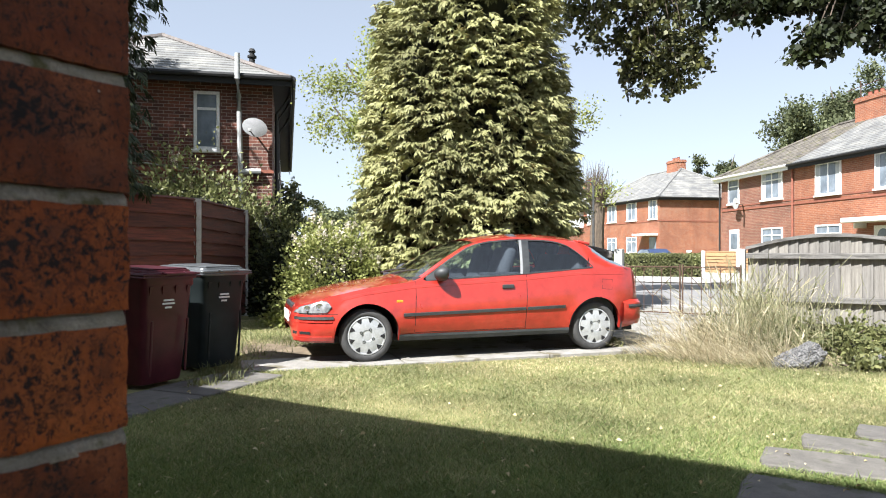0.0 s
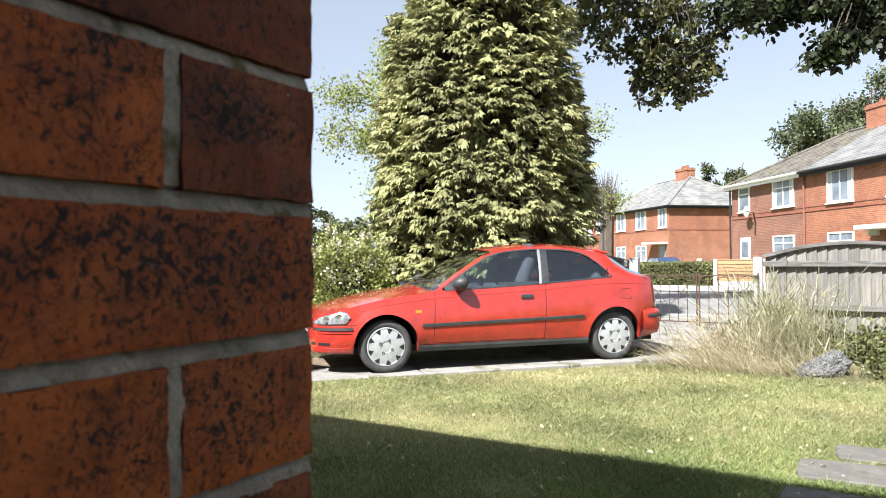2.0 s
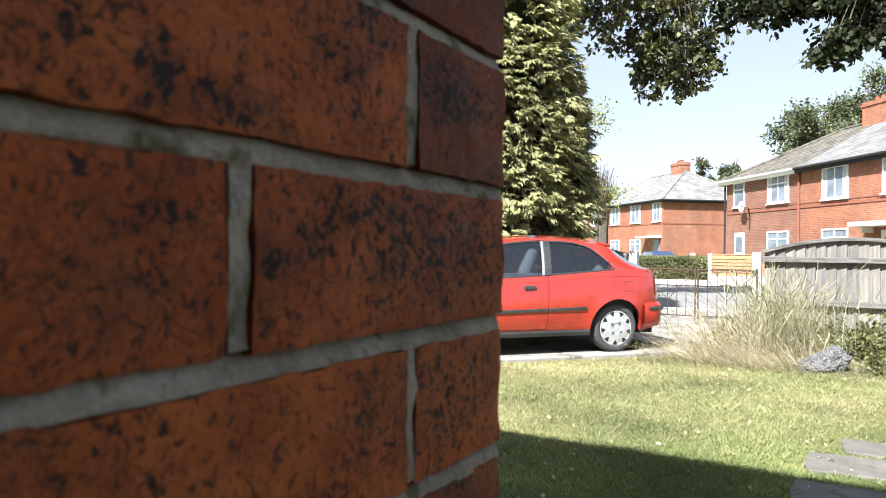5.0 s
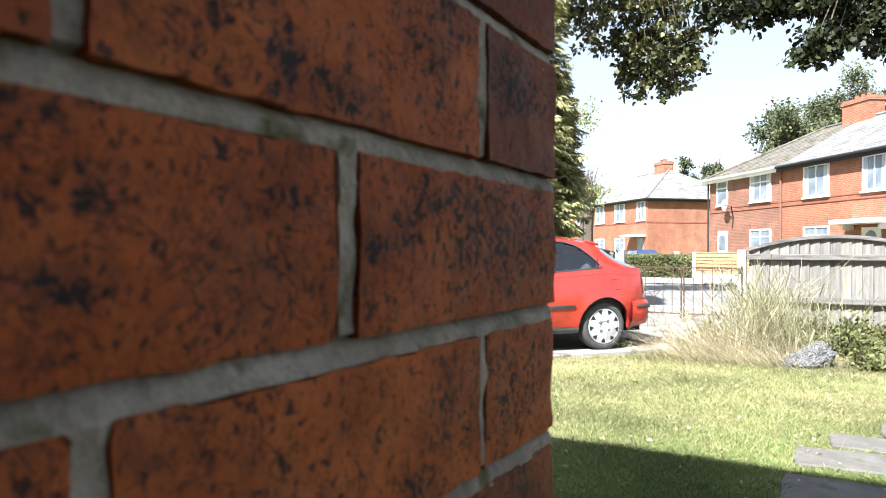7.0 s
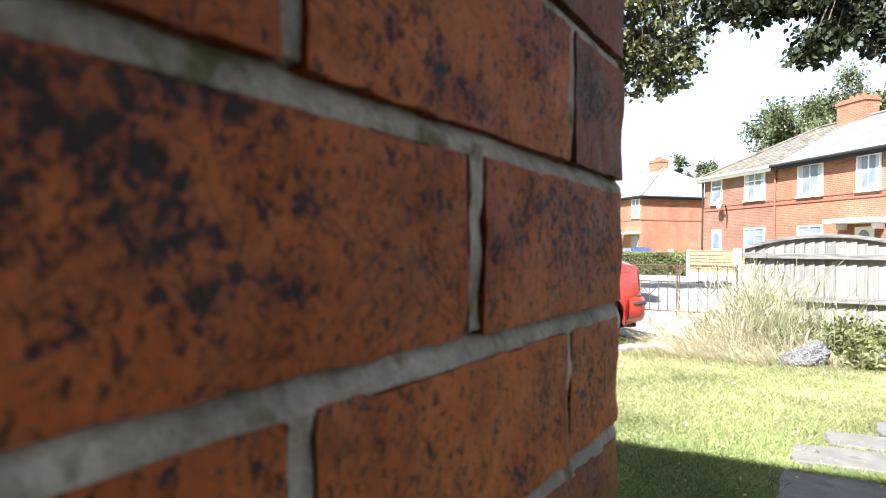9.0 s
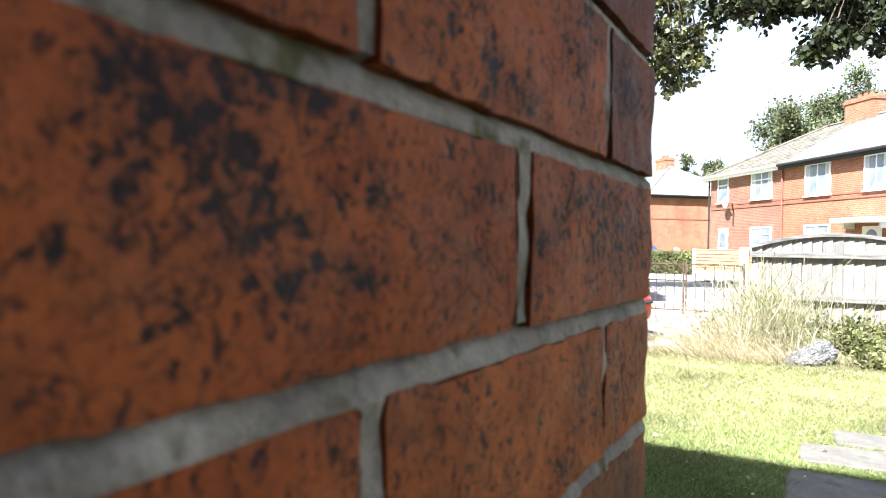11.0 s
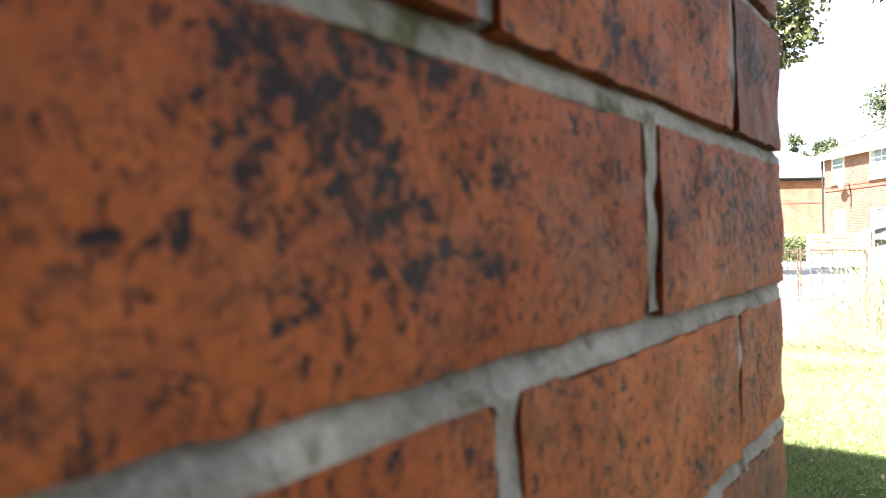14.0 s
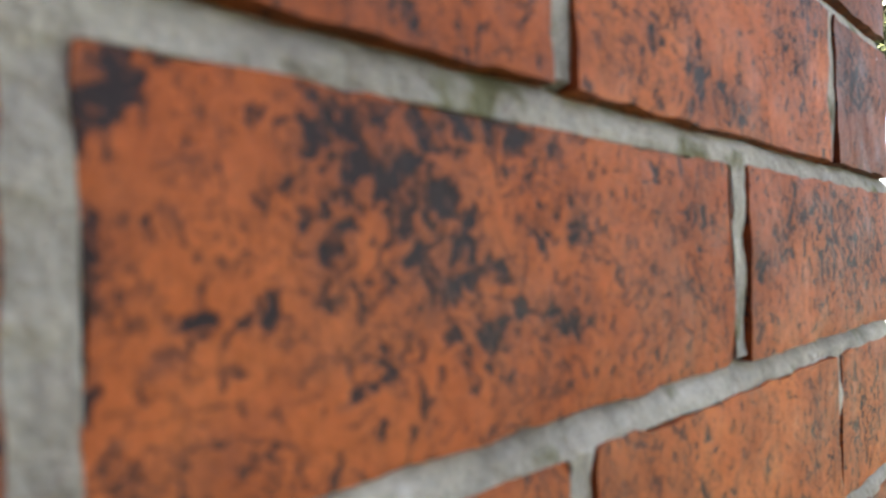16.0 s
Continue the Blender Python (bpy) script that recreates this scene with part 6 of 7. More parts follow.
def shrub(name, at, size, material, label, n, leaf, blooms=0, stems=True, shape=LEAF, hollow=0.55, category="shrub", low=0.0, seed=1, solid=True, clump=45):
    """A bush of many leaves on twigs, of uneven outline: leaves gathered in clumps on its outer half."""
    g = np.random.default_rng(seed)
    t = thing(name, pose(*at), label, category)
    sx, sy, sz = size
    clumps = []
    for _ in range(max(30, n // clump)):
        d = unit(g.normal(0, 1, 3))
        d[2] = abs(d[2]) * 1.0 - low
        r = g.uniform(hollow, 1.0) * (1 + 0.16 * noise.noise((d[0] * 2.3 + seed, d[1] * 2.3, d[2] * 2.3)))
        clumps.append(np.array([d[0] * sx * r, d[1] * sy * r, max(0.06, d[2] * sz * r)]))
    clumps = np.array(clumps)
    twig = bmesh.new()
    for c in clumps[:: max(1, len(clumps) // 26)]:
        tube([(c[0] * 0.12, c[1] * 0.12, 0.0), (c[0] * 0.5, c[1] * 0.5, c[2] * 0.62), tuple(c)], (0.022, 0.013, 0.004), 5, twig)
    part("stems", twig, M_BARK, t, "thin brown stems")
    # solid core whose dark colour gives the bush its inner shade
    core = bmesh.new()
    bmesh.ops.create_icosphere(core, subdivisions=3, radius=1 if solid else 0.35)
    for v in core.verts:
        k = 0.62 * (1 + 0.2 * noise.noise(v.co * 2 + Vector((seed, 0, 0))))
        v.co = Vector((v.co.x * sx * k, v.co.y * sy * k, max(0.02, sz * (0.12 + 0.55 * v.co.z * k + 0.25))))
    part("inner_core", core, M_DEEP, t, "dark solid core for shade inside the bush", True)
    pick = g.integers(0, len(clumps), n)
    rad = (0.16 if clump < 60 else 0.105) * (sx + sy + sz) / 3
    pos = clumps[pick] + g.normal(0, 1, (n, 3)) * rad * np.array([1, 1, 0.8])
    pos[:, 2] = np.maximum(pos[:, 2], 0.03)
    d = unit(pos / np.array([sx, sy, sz]) + g.normal(0, 0.65, (n, 3)))
    s = unit(np.cross(d, g.normal(0, 1, (n, 3))))
    ln = leaf * g.uniform(0.6, 1.3, (n, 1))
    flakes("leaves", pos, d * ln, s * ln * 0.32, material, t, 0.2, shape)
    if blooms:
        top = clumps[(clumps[:, 2] > sz * 0.45)]
        c = top[g.integers(0, len(top), blooms)]
        P, A, S = [], [], []
        for q in c:
            q = q * 1.08 + g.normal(0, 0.06, 3)
            for k in range(16):
                h = g.uniform(0, 0.11)
                P.append(q + np.array([0, 0, h]) + g.normal(0, 0.012, 3))
                dd = unit(g.normal(0, 1, 3))
                A.append(dd * 0.042)
                S.append(unit(np.cross(dd, g.normal(0, 1, 3))) * 0.017)
        flakes("blossom", np.array(P), np.array(A), np.array(S), M_BLOOM, t)["label"] = "pale pink flower spikes"
    return t


def broad_tree(at, height, crown, material, label, n, leaf, trunk=0.16, seed=3, base=0.35, hang=0.0, fullness=1.0, shape=LEAF):
    """Trunk, forking limbs, twigs, and leaves in clumps on the twig ends."""
    g = np.random.default_rng(seed)
    t = thing("tree", pose(*at), label, "tree")
    wood = bmesh.new()
    fork = Vector((0, 0, height * base))
    limb(wood, (0, 0, -0.1), tuple(fork), trunk, trunk * 0.7, 0.05)
    ends = []
    cx, cy, cz = crown
    for k in range(9):
        a = 2 * math.pi * (k + g.uniform(-0.3, 0.3)) / 9
        f = g.uniform(0.55, 0.95)
        e = Vector((cx * f * math.cos(a), cy * f * math.sin(a), height - cz * g.uniform(0.1, 1.3)))
        limb(wood, tuple(fork + Vector((0, 0, g.uniform(-0.3, 0.3)))), tuple(e), trunk * 0.45, 0.02, 0.12)
        for j in range(6):
            s = fork.lerp(e, g.uniform(0.4, 1.0))
            q = s + Vector((g.normal(0, 0.16 * cx), g.normal(0, 0.16 * cy), g.normal(0, 0.16 * cz)))
            limb(wood, tuple(s), tuple(q), 0.018, 0.004, 0.15, 4)
            ends.append(q)
            ends.append(s.lerp(q, 0.6))
    part("trunk", wood, M_BARK, t, "brown branching trunk", True)
    ends = np.array([tuple(e) for e in ends])
    pick = g.integers(0, len(ends), n)
    pos = ends[pick] + g.normal(0, 1, (n, 3)) * 0.085 * (cx + cz) / 2 * fullness
    d = unit(g.normal(0, 1, (n, 3)) + np.array([0, 0, -hang]))
    s = unit(np.cross(d, g.normal(0, 1, (n, 3))))
    ln = leaf * g.uniform(0.6, 1.3, (n, 1))
    flakes("crown", pos, d * ln, s * ln * 0.33, material, t, 0.2, shape)
    return t


def hanging_boughs(base, tips, fork_z, label, material, leaf, seed, spread, twigs, trunk, crown):
    """A broad-leaved tree seen by its low boughs: tips are the ends of boughs that hang down, in the world."""
    g = np.random.default_rng(seed)
    base = Vector(base)
    t = thing("tree", pose(*base), label, "tree")
    wood = bmesh.new()
    fork = Vector((0, 0, fork_z))
    limb(wood, (0, 0, -0.1), tuple(fork), trunk, trunk * 0.75, 0.03)
    at, out = [], []
    for q in tips:
        e = Vector(q) - base
        s = fork + Vector((g.uniform(-0.2, 0.2), g.uniform(-0.2, 0.2), g.uniform(0.2, 2.6)))
        home = (s - e)
        home.z = 0
        mid = e + home * 0.14 + Vector((0, 0, 1.15 + g.uniform(0, 0.5)))
        mid.z = max(mid.z, s.z)
        pts = [s, s.lerp(mid, 0.5) + Vector((0, 0, 0.5)), mid, mid.lerp(e, 0.55) + Vector((0, 0, 0.08)), e]
        tube(pts, [0.06, 0.04, 0.022, 0.012, 0.004], 6, wood)
        for j in range(twigs):
            f = g.uniform(0.0, 1.0) ** 0.6
            p0 = mid.lerp(e, 0.62 + 0.38 * f)
            d = Vector((g.normal(0, spread), g.normal(0, spread), g.normal(0.02, spread * 0.55)))
            p1 = p0 + d
            tube([p0, p0.lerp(p1, 0.5) + Vector((0, 0, 0.03)), p1], [0.007, 0.005, 0.002], 4, wood)
            for i in range(17):
                w = p0.lerp(p1, g.uniform(0.1, 1.05))
                at.append(tuple(w + Vector((g.normal(0, leaf * 0.5), g.normal(0, leaf * 0.5), g.normal(-0.02, leaf * 0.5)))))
                out.append((d.x * 0.6 + g.normal(0, 0.3), d.y * 0.6 + g.normal(0, 0.3), -0.3 + g.normal(0, 0.25)))
    low = len(at)
    # the crown above
    for i in range(int(130 * crown[0] * crown[1])):
        dd = unit(g.normal(0, 1, 3))
        r = g.uniform(0.55, 1.0)
        at.append((dd[0] * crown[0] * r, dd[1] * crown[1] * r, crown[2] + abs(dd[2]) * 2.8 * r + g.uniform(-0.5, 0.2)))
        out.append(tuple(g.normal(0, 1, 3) + np.array([0, 0, -0.4])))
    part("trunk", wood, M_BARK, t, "grey-brown trunk and hanging twigs", True)
    at, out = np.array(at), unit(np.array(out))
    n = len(at)
    s = unit(np.cross(out, g.normal(0, 0.5, (n, 3)) + np.array([0, 0, 0.2])))
    ln = np.where(np.arange(n) < low, leaf, 0.42)[:, None] * g.uniform(0.6, 1.35, (n, 1))
    flakes("leaves", at, out * ln, s * ln * 0.42, material, t, 0.18, LEAF)["label"] = "broad leaves with light and shade put into their colour"


def overhanging_trees():
    # ends of the low boughs: (across, height), at the distance where each bough hangs
    near = [(4.12, 11.1, 5.06), (4.31, 11.1, 4.89), (4.2, 10.3, 4.89), (4.3, 10.4, 4.56), (4.72, 11.0, 4.81), (4.63, 10.9, 5.0), (5.02, 10.8, 4.82), (4.87, 10.5, 4.94), (5.23, 10.8, 4.83), (5.49, 10.8, 4.94), (5.41, 10.8, 5.17), (5.49, 10.4, 4.92), (5.78, 10.6, 4.82), (5.87, 10.6, 5.03), (6.18, 10.9, 4.77), (6.48, 11.1, 4.98), (6.64, 11.1, 5.1), (6.66, 10.7, 4.77), (6.81, 10.7, 4.91), (5.39, 10.5, 4.13), (5.46, 10.3, 4.19), (5.57, 10.3, 4.02), (5.84, 10.7, 4.38), (5.94, 10.6, 4.22), (6.18, 10.6, 4.38), (6.61, 11.0, 4.57), (6.75, 10.7, 4.29), (6.98, 10.7, 4.46), (6.98, 10.5, 4.63), (6.95, 10.3, 4.24), (7.37, 10.6, 4.48), (7.35, 10.4, 4.18)]
    # these leaves are coloured near-black for the shade under their crown
    hanging_boughs((9.8, 11.2, 0), near, 3.6, "large broad-leaved tree, low hanging boughs with shade in their colour", M_LIME_SHADE, 0.098, 41, 0.14, 15, 0.34, (4.6, 3.6, 8.0))
    far = [(3.45, 17.5, 7.19), (3.73, 17.5, 6.62), (3.73, 16.5, 5.91), (3.92, 16.5, 6.7), (4.41, 17.4, 6.43), (4.45, 17.3, 5.9), (4.64, 17.2, 6.79), (4.62, 16.8, 5.28), (4.83, 17.1, 6.14), (4.97, 17.1, 5.16), (5.1, 17.1, 7.04), (5.02, 16.6, 5.58), (5.26, 16.9, 6.42), (5.34, 16.9, 5.31), (5.58, 17.3, 6.96), (5.75, 17.6, 6.13), (5.89, 17.5, 5.33), (5.86, 17.1, 7.02), (5.81, 16.9, 6.36), (5.88, 16.7, 5.68), (5.91, 16.4, 6.88), (3.3, 16.4, 7.21), (3.82, 17.0, 7.34), (6.13, 16.8, 5.67), (4.34, 16.9, 7.23), (5.79, 17.5, 5.67), (3.17, 17.0, 6.67), (5.03, 17.1, 5.5), (5.12, 16.7, 5.94), (4.57, 16.4, 6.94), (5.76, 16.8, 5.01), (6.53, 17.4, 5.72), (4.85, 16.7, 4.97), (4.68, 17.2, 5.13), (5.28, 16.7, 5.02), (6.19, 16.8, 5.59), (6.12, 17.4, 5.44)]
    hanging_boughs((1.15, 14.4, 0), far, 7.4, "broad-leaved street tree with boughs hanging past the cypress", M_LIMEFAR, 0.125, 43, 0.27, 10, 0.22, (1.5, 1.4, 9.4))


def dark_fir(at, top, reach, seed, label):
    """Dark conifer with drooping boughs."""
    g = np.random.default_rng(seed)
    t = thing("conifer", pose(*at), label, "tree")
    wood = bmesh.new()
    limb(wood, (0, 0, -0.1), (0, 0, top), 0.22, 0.03, 0.01, 8)
    ats, out, size = [], [], []
    n = 130
    for k in range(n):
        z = 2.5 + (top - 2.8) * (k / n)
        a = k * 2.4 + g.uniform(-0.3, 0.3)
        ln = min(reach, (top + 0.6 - z) * reach * 0.24 * g.uniform(0.8, 1.15) + 0.25)
        e = Vector((ln * math.cos(a), ln * math.sin(a), z - 0.28 * ln))
        tube([Vector((0, 0, z)), Vector((e.x * 0.5, e.y * 0.5, z + 0.02)), e], [0.04, 0.022, 0.006], 5, wood)
        for j in range(int(38 * ln) + 14):
            f = g.uniform(0.2, 1.0) ** 0.8
            p = Vector((0, 0, z)).lerp(e, f) + Vector((g.normal(0, 0.13), g.normal(0, 0.13), g.normal(-0.06, 0.09)))
            ats.append(tuple(p))
            out.append((math.cos(a) + g.normal(0, 0.5), math.sin(a) + g.normal(0, 0.5), -0.3))
            size.append(g.uniform(0.15, 0.28))
    part("trunk", wood, M_BARK, t, "brown trunk", True)
    sprays("needles", np.array(ats), np.array(out), np.array(size), M_DARKFIR, t, 9, 0.9, 0.7)["label"] = "dark drooping needle sprays"


def pollard():
    t = thing("tree", pose(9.95, 45, 0), "pollarded street tree with a thick trunk and bare twigs", "tree")
    wood = bmesh.new()
    limb(wood, (0, 0, -0.1), (0.1, 0, 4.4), 0.50, 0.42, 0.03)
    g = np.random.default_rng(8)
    for a in range(5):
        e = (0.9 * math.cos(a * 1.26), 0.7 * math.sin(a * 1.26), 5.1)
        limb(wood, (0, 0, 3.9), e, 0.26, 0.15, 0.06)
    for k in range(150):
        b = Vector((g.normal(0, 0.45), g.normal(0, 0.4), g.uniform(4.5, 5.3)))
        tube([b, b + Vector((g.normal(0, 0.35), g.normal(0, 0.3), g.uniform(0.8, 1.9)))], (0.018, 0.005), 4, wood)
    part("trunk", wood, M_BARK, t, "dark knotted trunk", True)
    n = 900
    pos = np.c_[g.normal(0.1, 0.75, n), g.normal(0, 0.5, n), g.normal(4.9, 0.42, n)]
    d = unit(g.normal(0, 1, (n, 3)))
    flakes("leaves", pos, d * 0.17, unit(np.cross(d, g.normal(0, 1, (n, 3)))) * 0.05, M_AIRY, t)


def street_lamp():
    t = thing("street_lamp", pose(9.1, 42, 0), "dark grey steel street lamp with a short bent arm", "street lamp")
    part("pole", tube([(0, 0, 0), (0, 0, 1.2), (0, 0, 5.0)], (0.10, 0.075, 0.06), 10), M_SILL, t, "", True)
    part("arm", tube([(0, 0, 5.0), (-0.08, 0, 5.2), (-0.3, 0, 5.28), (-0.62, 0, 5.25)], 0.045, 8), M_SILL, t, "", True)
    part("lantern", box((-0.95, -0.11, 5.16), (-0.5, 0.11, 5.30), 0.04, 3), M_SILL, t)


def blue_car():
    t = thing("car", pose(13.45, 45.5, 0, 0, 0, 100) @ Matrix.Diagonal((1, 1, 0.86, 1)), "dark blue car parked before the far house", "car")
    bm = bmesh.new()
    prof = [(2.0, 0.3, 0.6), (1.95, 0.62, 0.75), (1.0, 0.86, 0.8), (0.45, 0.92, 0.8), (-0.2, 1.38, 0.62), (-1.3, 1.40, 0.62), (-1.85, 0.98, 0.75), (-2.05, 0.9, 0.72), (-2.1, 0.3, 0.7)]
    rows = [[(x, -w, 0.28), (x, -w - 0.05, 0.5), (x, -w, z), (x, 0, z + 0.03), (x, w, z), (x, w + 0.05, 0.5), (x, w, 0.28)] for x, z, w in prof]
    sheet(rows, bm)
    part("body", bm, M_BLUE, t, "dark blue paintwork", True, 30)
    for s in (1, -1):
        bm = bmesh.new()
        v = [bm.verts.new(p) for p in ((0.35, s * 0.81, 0.95), (-0.2, s * 0.66, 1.33), (-1.25, s * 0.66, 1.34), (-1.7, s * 0.77, 1.0))]
        bm.faces.new(v)
        part("side_window", bm, M_PANE, t)
        for x in (1.25, -1.3):
            w = part("wheel", lathe([(0.1, -0.09), (0.28, -0.09), (0.31, -0.05), (0.31, 0.05), (0.28, 0.09), (0.1, 0.09)], 20), M_TYRE, t, "", True)
            w.matrix_basis = pose(x, s * 0.74, 0.31)


def far_hedge():
    g = np.random.default_rng(77)
    t = thing("hedge", GRID @ pose(-10.5, 28.9, 0), "clipped dark-green boundary hedge across the road", "hedge")
    # block coloured dark for the shade behind the hedge leaves
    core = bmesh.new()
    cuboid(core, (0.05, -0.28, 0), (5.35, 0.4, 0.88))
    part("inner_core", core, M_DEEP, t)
    n = 9000
    pos = np.c_[g.uniform(0, 5.42, n), g.uniform(-0.36, 0.45, n), g.uniform(0.02, 0.95, n)]
    f = g.uniform(0, 1, n)
    pos[f < 0.55, 1] = -0.34 + g.normal(0, 0.035, (f < 0.55).sum())
    pos[f > 0.7, 2] = 0.94 + g.normal(0, 0.03, (f > 0.7).sum())
    d = unit(g.normal(0, 1, (n, 3)) + np.array([0, -0.5, 0.3]))
    flakes("leaves", pos, d * 0.085, unit(np.cross(d, g.normal(0, 1, (n, 3)))) * 0.03, M_OLIVE, t, 0.2, LEAF)


# ---- lawn and weeds ----
def in_drive(x, y):
    dx, dy = x + 1.33, y - 6.78
    c, s = math.cos(radians(16.9)), math.sin(radians(16.9))
    u, v = dx * c + dy * s, -dx * s + dy * c
    return (v > -0.02) & (v < np.where(u < 0.99, 1.97, 3.12)) & (u > -0.64) & (u < 4.3)


def in_path(x, y):
    dx, dy = x + 2.16, y - 4.8
    a = radians(66.6 - 90)
    c, s = math.cos(a), math.sin(a)
    u, v = dx * c + dy * s, -dx * s + dy * c
    return (u < 0.0) & (u > -0.64) & (v < 1.78)


def in_flags(x, y):
    a = radians(-30.5)
    u, v = x * math.cos(a) + y * math.sin(a), -x * math.sin(a) + y * math.cos(a)
    hit = np.zeros(len(x), bool)
    for fx, fy, w, d in ((-0.47, 3.30, 0.95, 0.62), (-0.43, 4.10, 0.62, 0.40), (0.22, 4.00, 0.60, 0.45), (-0.26, 4.60, 0.72, 0.33), (0.02, 5.02, 0.70, 0.36), (0.55, 4.60, 0.6, 0.33), (0.8, 5.05, 0.6, 0.36), (0.55, 3.3, 0.8, 0.6), (0.35, 5.5, 0.7, 0.4)):
        hit |= (u > fx + 0.02) & (u < fx + w - 0.02) & (v > fy + 0.02) & (v < fy + d - 0.02)
    return hit


def lawn():
    g = np.random.default_rng(5)
    n = 600000
    # denser near the house
    y = 2.6 + 9.0 * g.uniform(0, 1, n) ** 1.35
    x = g.uniform(-1, 1, n) * (0.72 * y + 0.4) + 0.05 * y
    ok = ~in_drive(x, y) & ~in_path(x, y) & ~in_flags(x, y) & (y < np.where(x < -1.0, 12.5, 8.6 + 0.25 * np.abs(x))) & ~((x < -2.35) & (y < 8))
    x, y = x[ok], y[ok]
    n = len(x)
    patch = np.array([noise.noise((a * 0.9, b * 0.9, 0.3)) + 0.5 * noise.noise((a * 2.6, b * 2.6, 3.1)) for a, b in zip(x, y)])
    keep = g.uniform(-0.9, 0.6, n) < patch + 0.65
    x, y, patch = x[keep], y[keep], patch[keep]
    n = len(x)
    at = np.c_[x, y, np.full(n, -0.012)]
    h = g.uniform(0.012, 0.034, n) * (1 + 0.5 * np.clip(patch, -0.6, 1)) * np.where(g.uniform(0, 1, n) > 0.985, 1.8, 1)
    lean = g.normal(0, 0.75, (n, 2))
    along = np.c_[lean * h[:, None], h]
    w = unit(np.c_[g.normal(0, 1, (n, 2)), np.zeros(n)]) * (0.0011 + 0.00027 * y[:, None])
    ob = flakes("lawn_grass", at, along, w, M_GRASS, None, 0.1, ((0, 0.5), (0.55, 0.38), (1, 0), (0, -0.5)))
    # fresher near the house, with the shaded lawn's deeper green put into the colour
    ob.data.materials.append(M_GREEN)
    ob.data.materials.append(M_DRYBLADE)
    fresh = (g.uniform(0, 1, n) < np.clip((5.3 - y) / 2.2, 0.08, 0.85) + 0.18 * patch).astype(np.int32)
    parched = g.uniform(0, 1, n) < np.clip(0.08 - 0.6 * patch, 0.02, 0.42) * np.clip((y - 4.3) / 2.0, 0.04, 1)
    fresh[parched] = 2
    ob.data.polygons.foreach_set("material_index", fresh)
    tagged(ob, "short dry summer lawn grass with straw patches", "grass", kind="stuff")
    # fallen leaves and clover heads
    m = 300
    y = 2.9 + 5.6 * g.uniform(0, 1, m) ** 1.1
    x = g.uniform(-0.45, 0.62, m) * y
    ok = ~in_drive(x, y)
    x, y = x[ok], y[ok]
    m = len(x)
    d = np.c_[g.normal(0, 1, (m, 2)), g.normal(0.1, 0.25, m)]
    d = unit(d) * g.uniform(0.012, 0.04, (m, 1))
    s = unit(np.c_[-d[:, 1], d[:, 0], g.normal(0, 0.02, m)]) * np.linalg.norm(d, axis=1, keepdims=True) * 0.32
    ob = flakes("fallen_leaves", np.c_[x, y, g.uniform(0.012, 0.03, m)], d, s, M_FALLEN, None, 0.35, LEAF)
    tagged(ob, "scattered pale yellow fallen leaves on the lawn", "fallen leaves", kind="stuff")


def stems_patch(name, spots, n, hmin, hmax, material, label, lean=(0, 0), width=0.0035, seed=4, heads=True, spread=0.5):
    """Tall dry grass: each stem a bent strip of four pieces, with a slim seed head."""
    g = np.random.default_rng(seed)
    P, A, S = [], [], []
    for _ in range(n):
        cx, cy, r, k = spots[g.integers(0, len(spots))]
        b = np.array([cx + g.normal(0, r), cy + g.normal(0, r * 0.7), -0.012])
        h = g.uniform(hmin, hmax) * k
        d = np.array([lean[0] + g.normal(0, spread), lean[1] + g.normal(0, spread * 0.7), 1.0])
        d /= np.linalg.norm(d)
        bend = np.array([d[0] * 0.8 + g.normal(0, 0.2), d[1] * 0.8 + g.normal(0, 0.2), -0.35])
        side = unit(np.array([g.normal(), g.normal(), 0.0]))
        p = b
        seg = 5
        for i in range(seg):
            v = (d + bend * (i / seg) ** 1.5) * h / seg
            w = width * (1.15 - 0.16 * i)
            P.append(p)
            A.append(v * 1.04)
            S.append(side * w)
            p = p + v
        if heads and g.uniform() < 0.6:
            P.append(p - v * 0.3)
            A.append(v * 1.2)
            S.append(side * width * 1.7)
    ob = flakes(name, np.array(P), np.array(A), np.array(S), material, None, 0.0, ((0, 0.5), (1, 0.42), (1, -0.42), (0, -0.5)))
    return tagged(ob, label, "grass", kind="stuff")


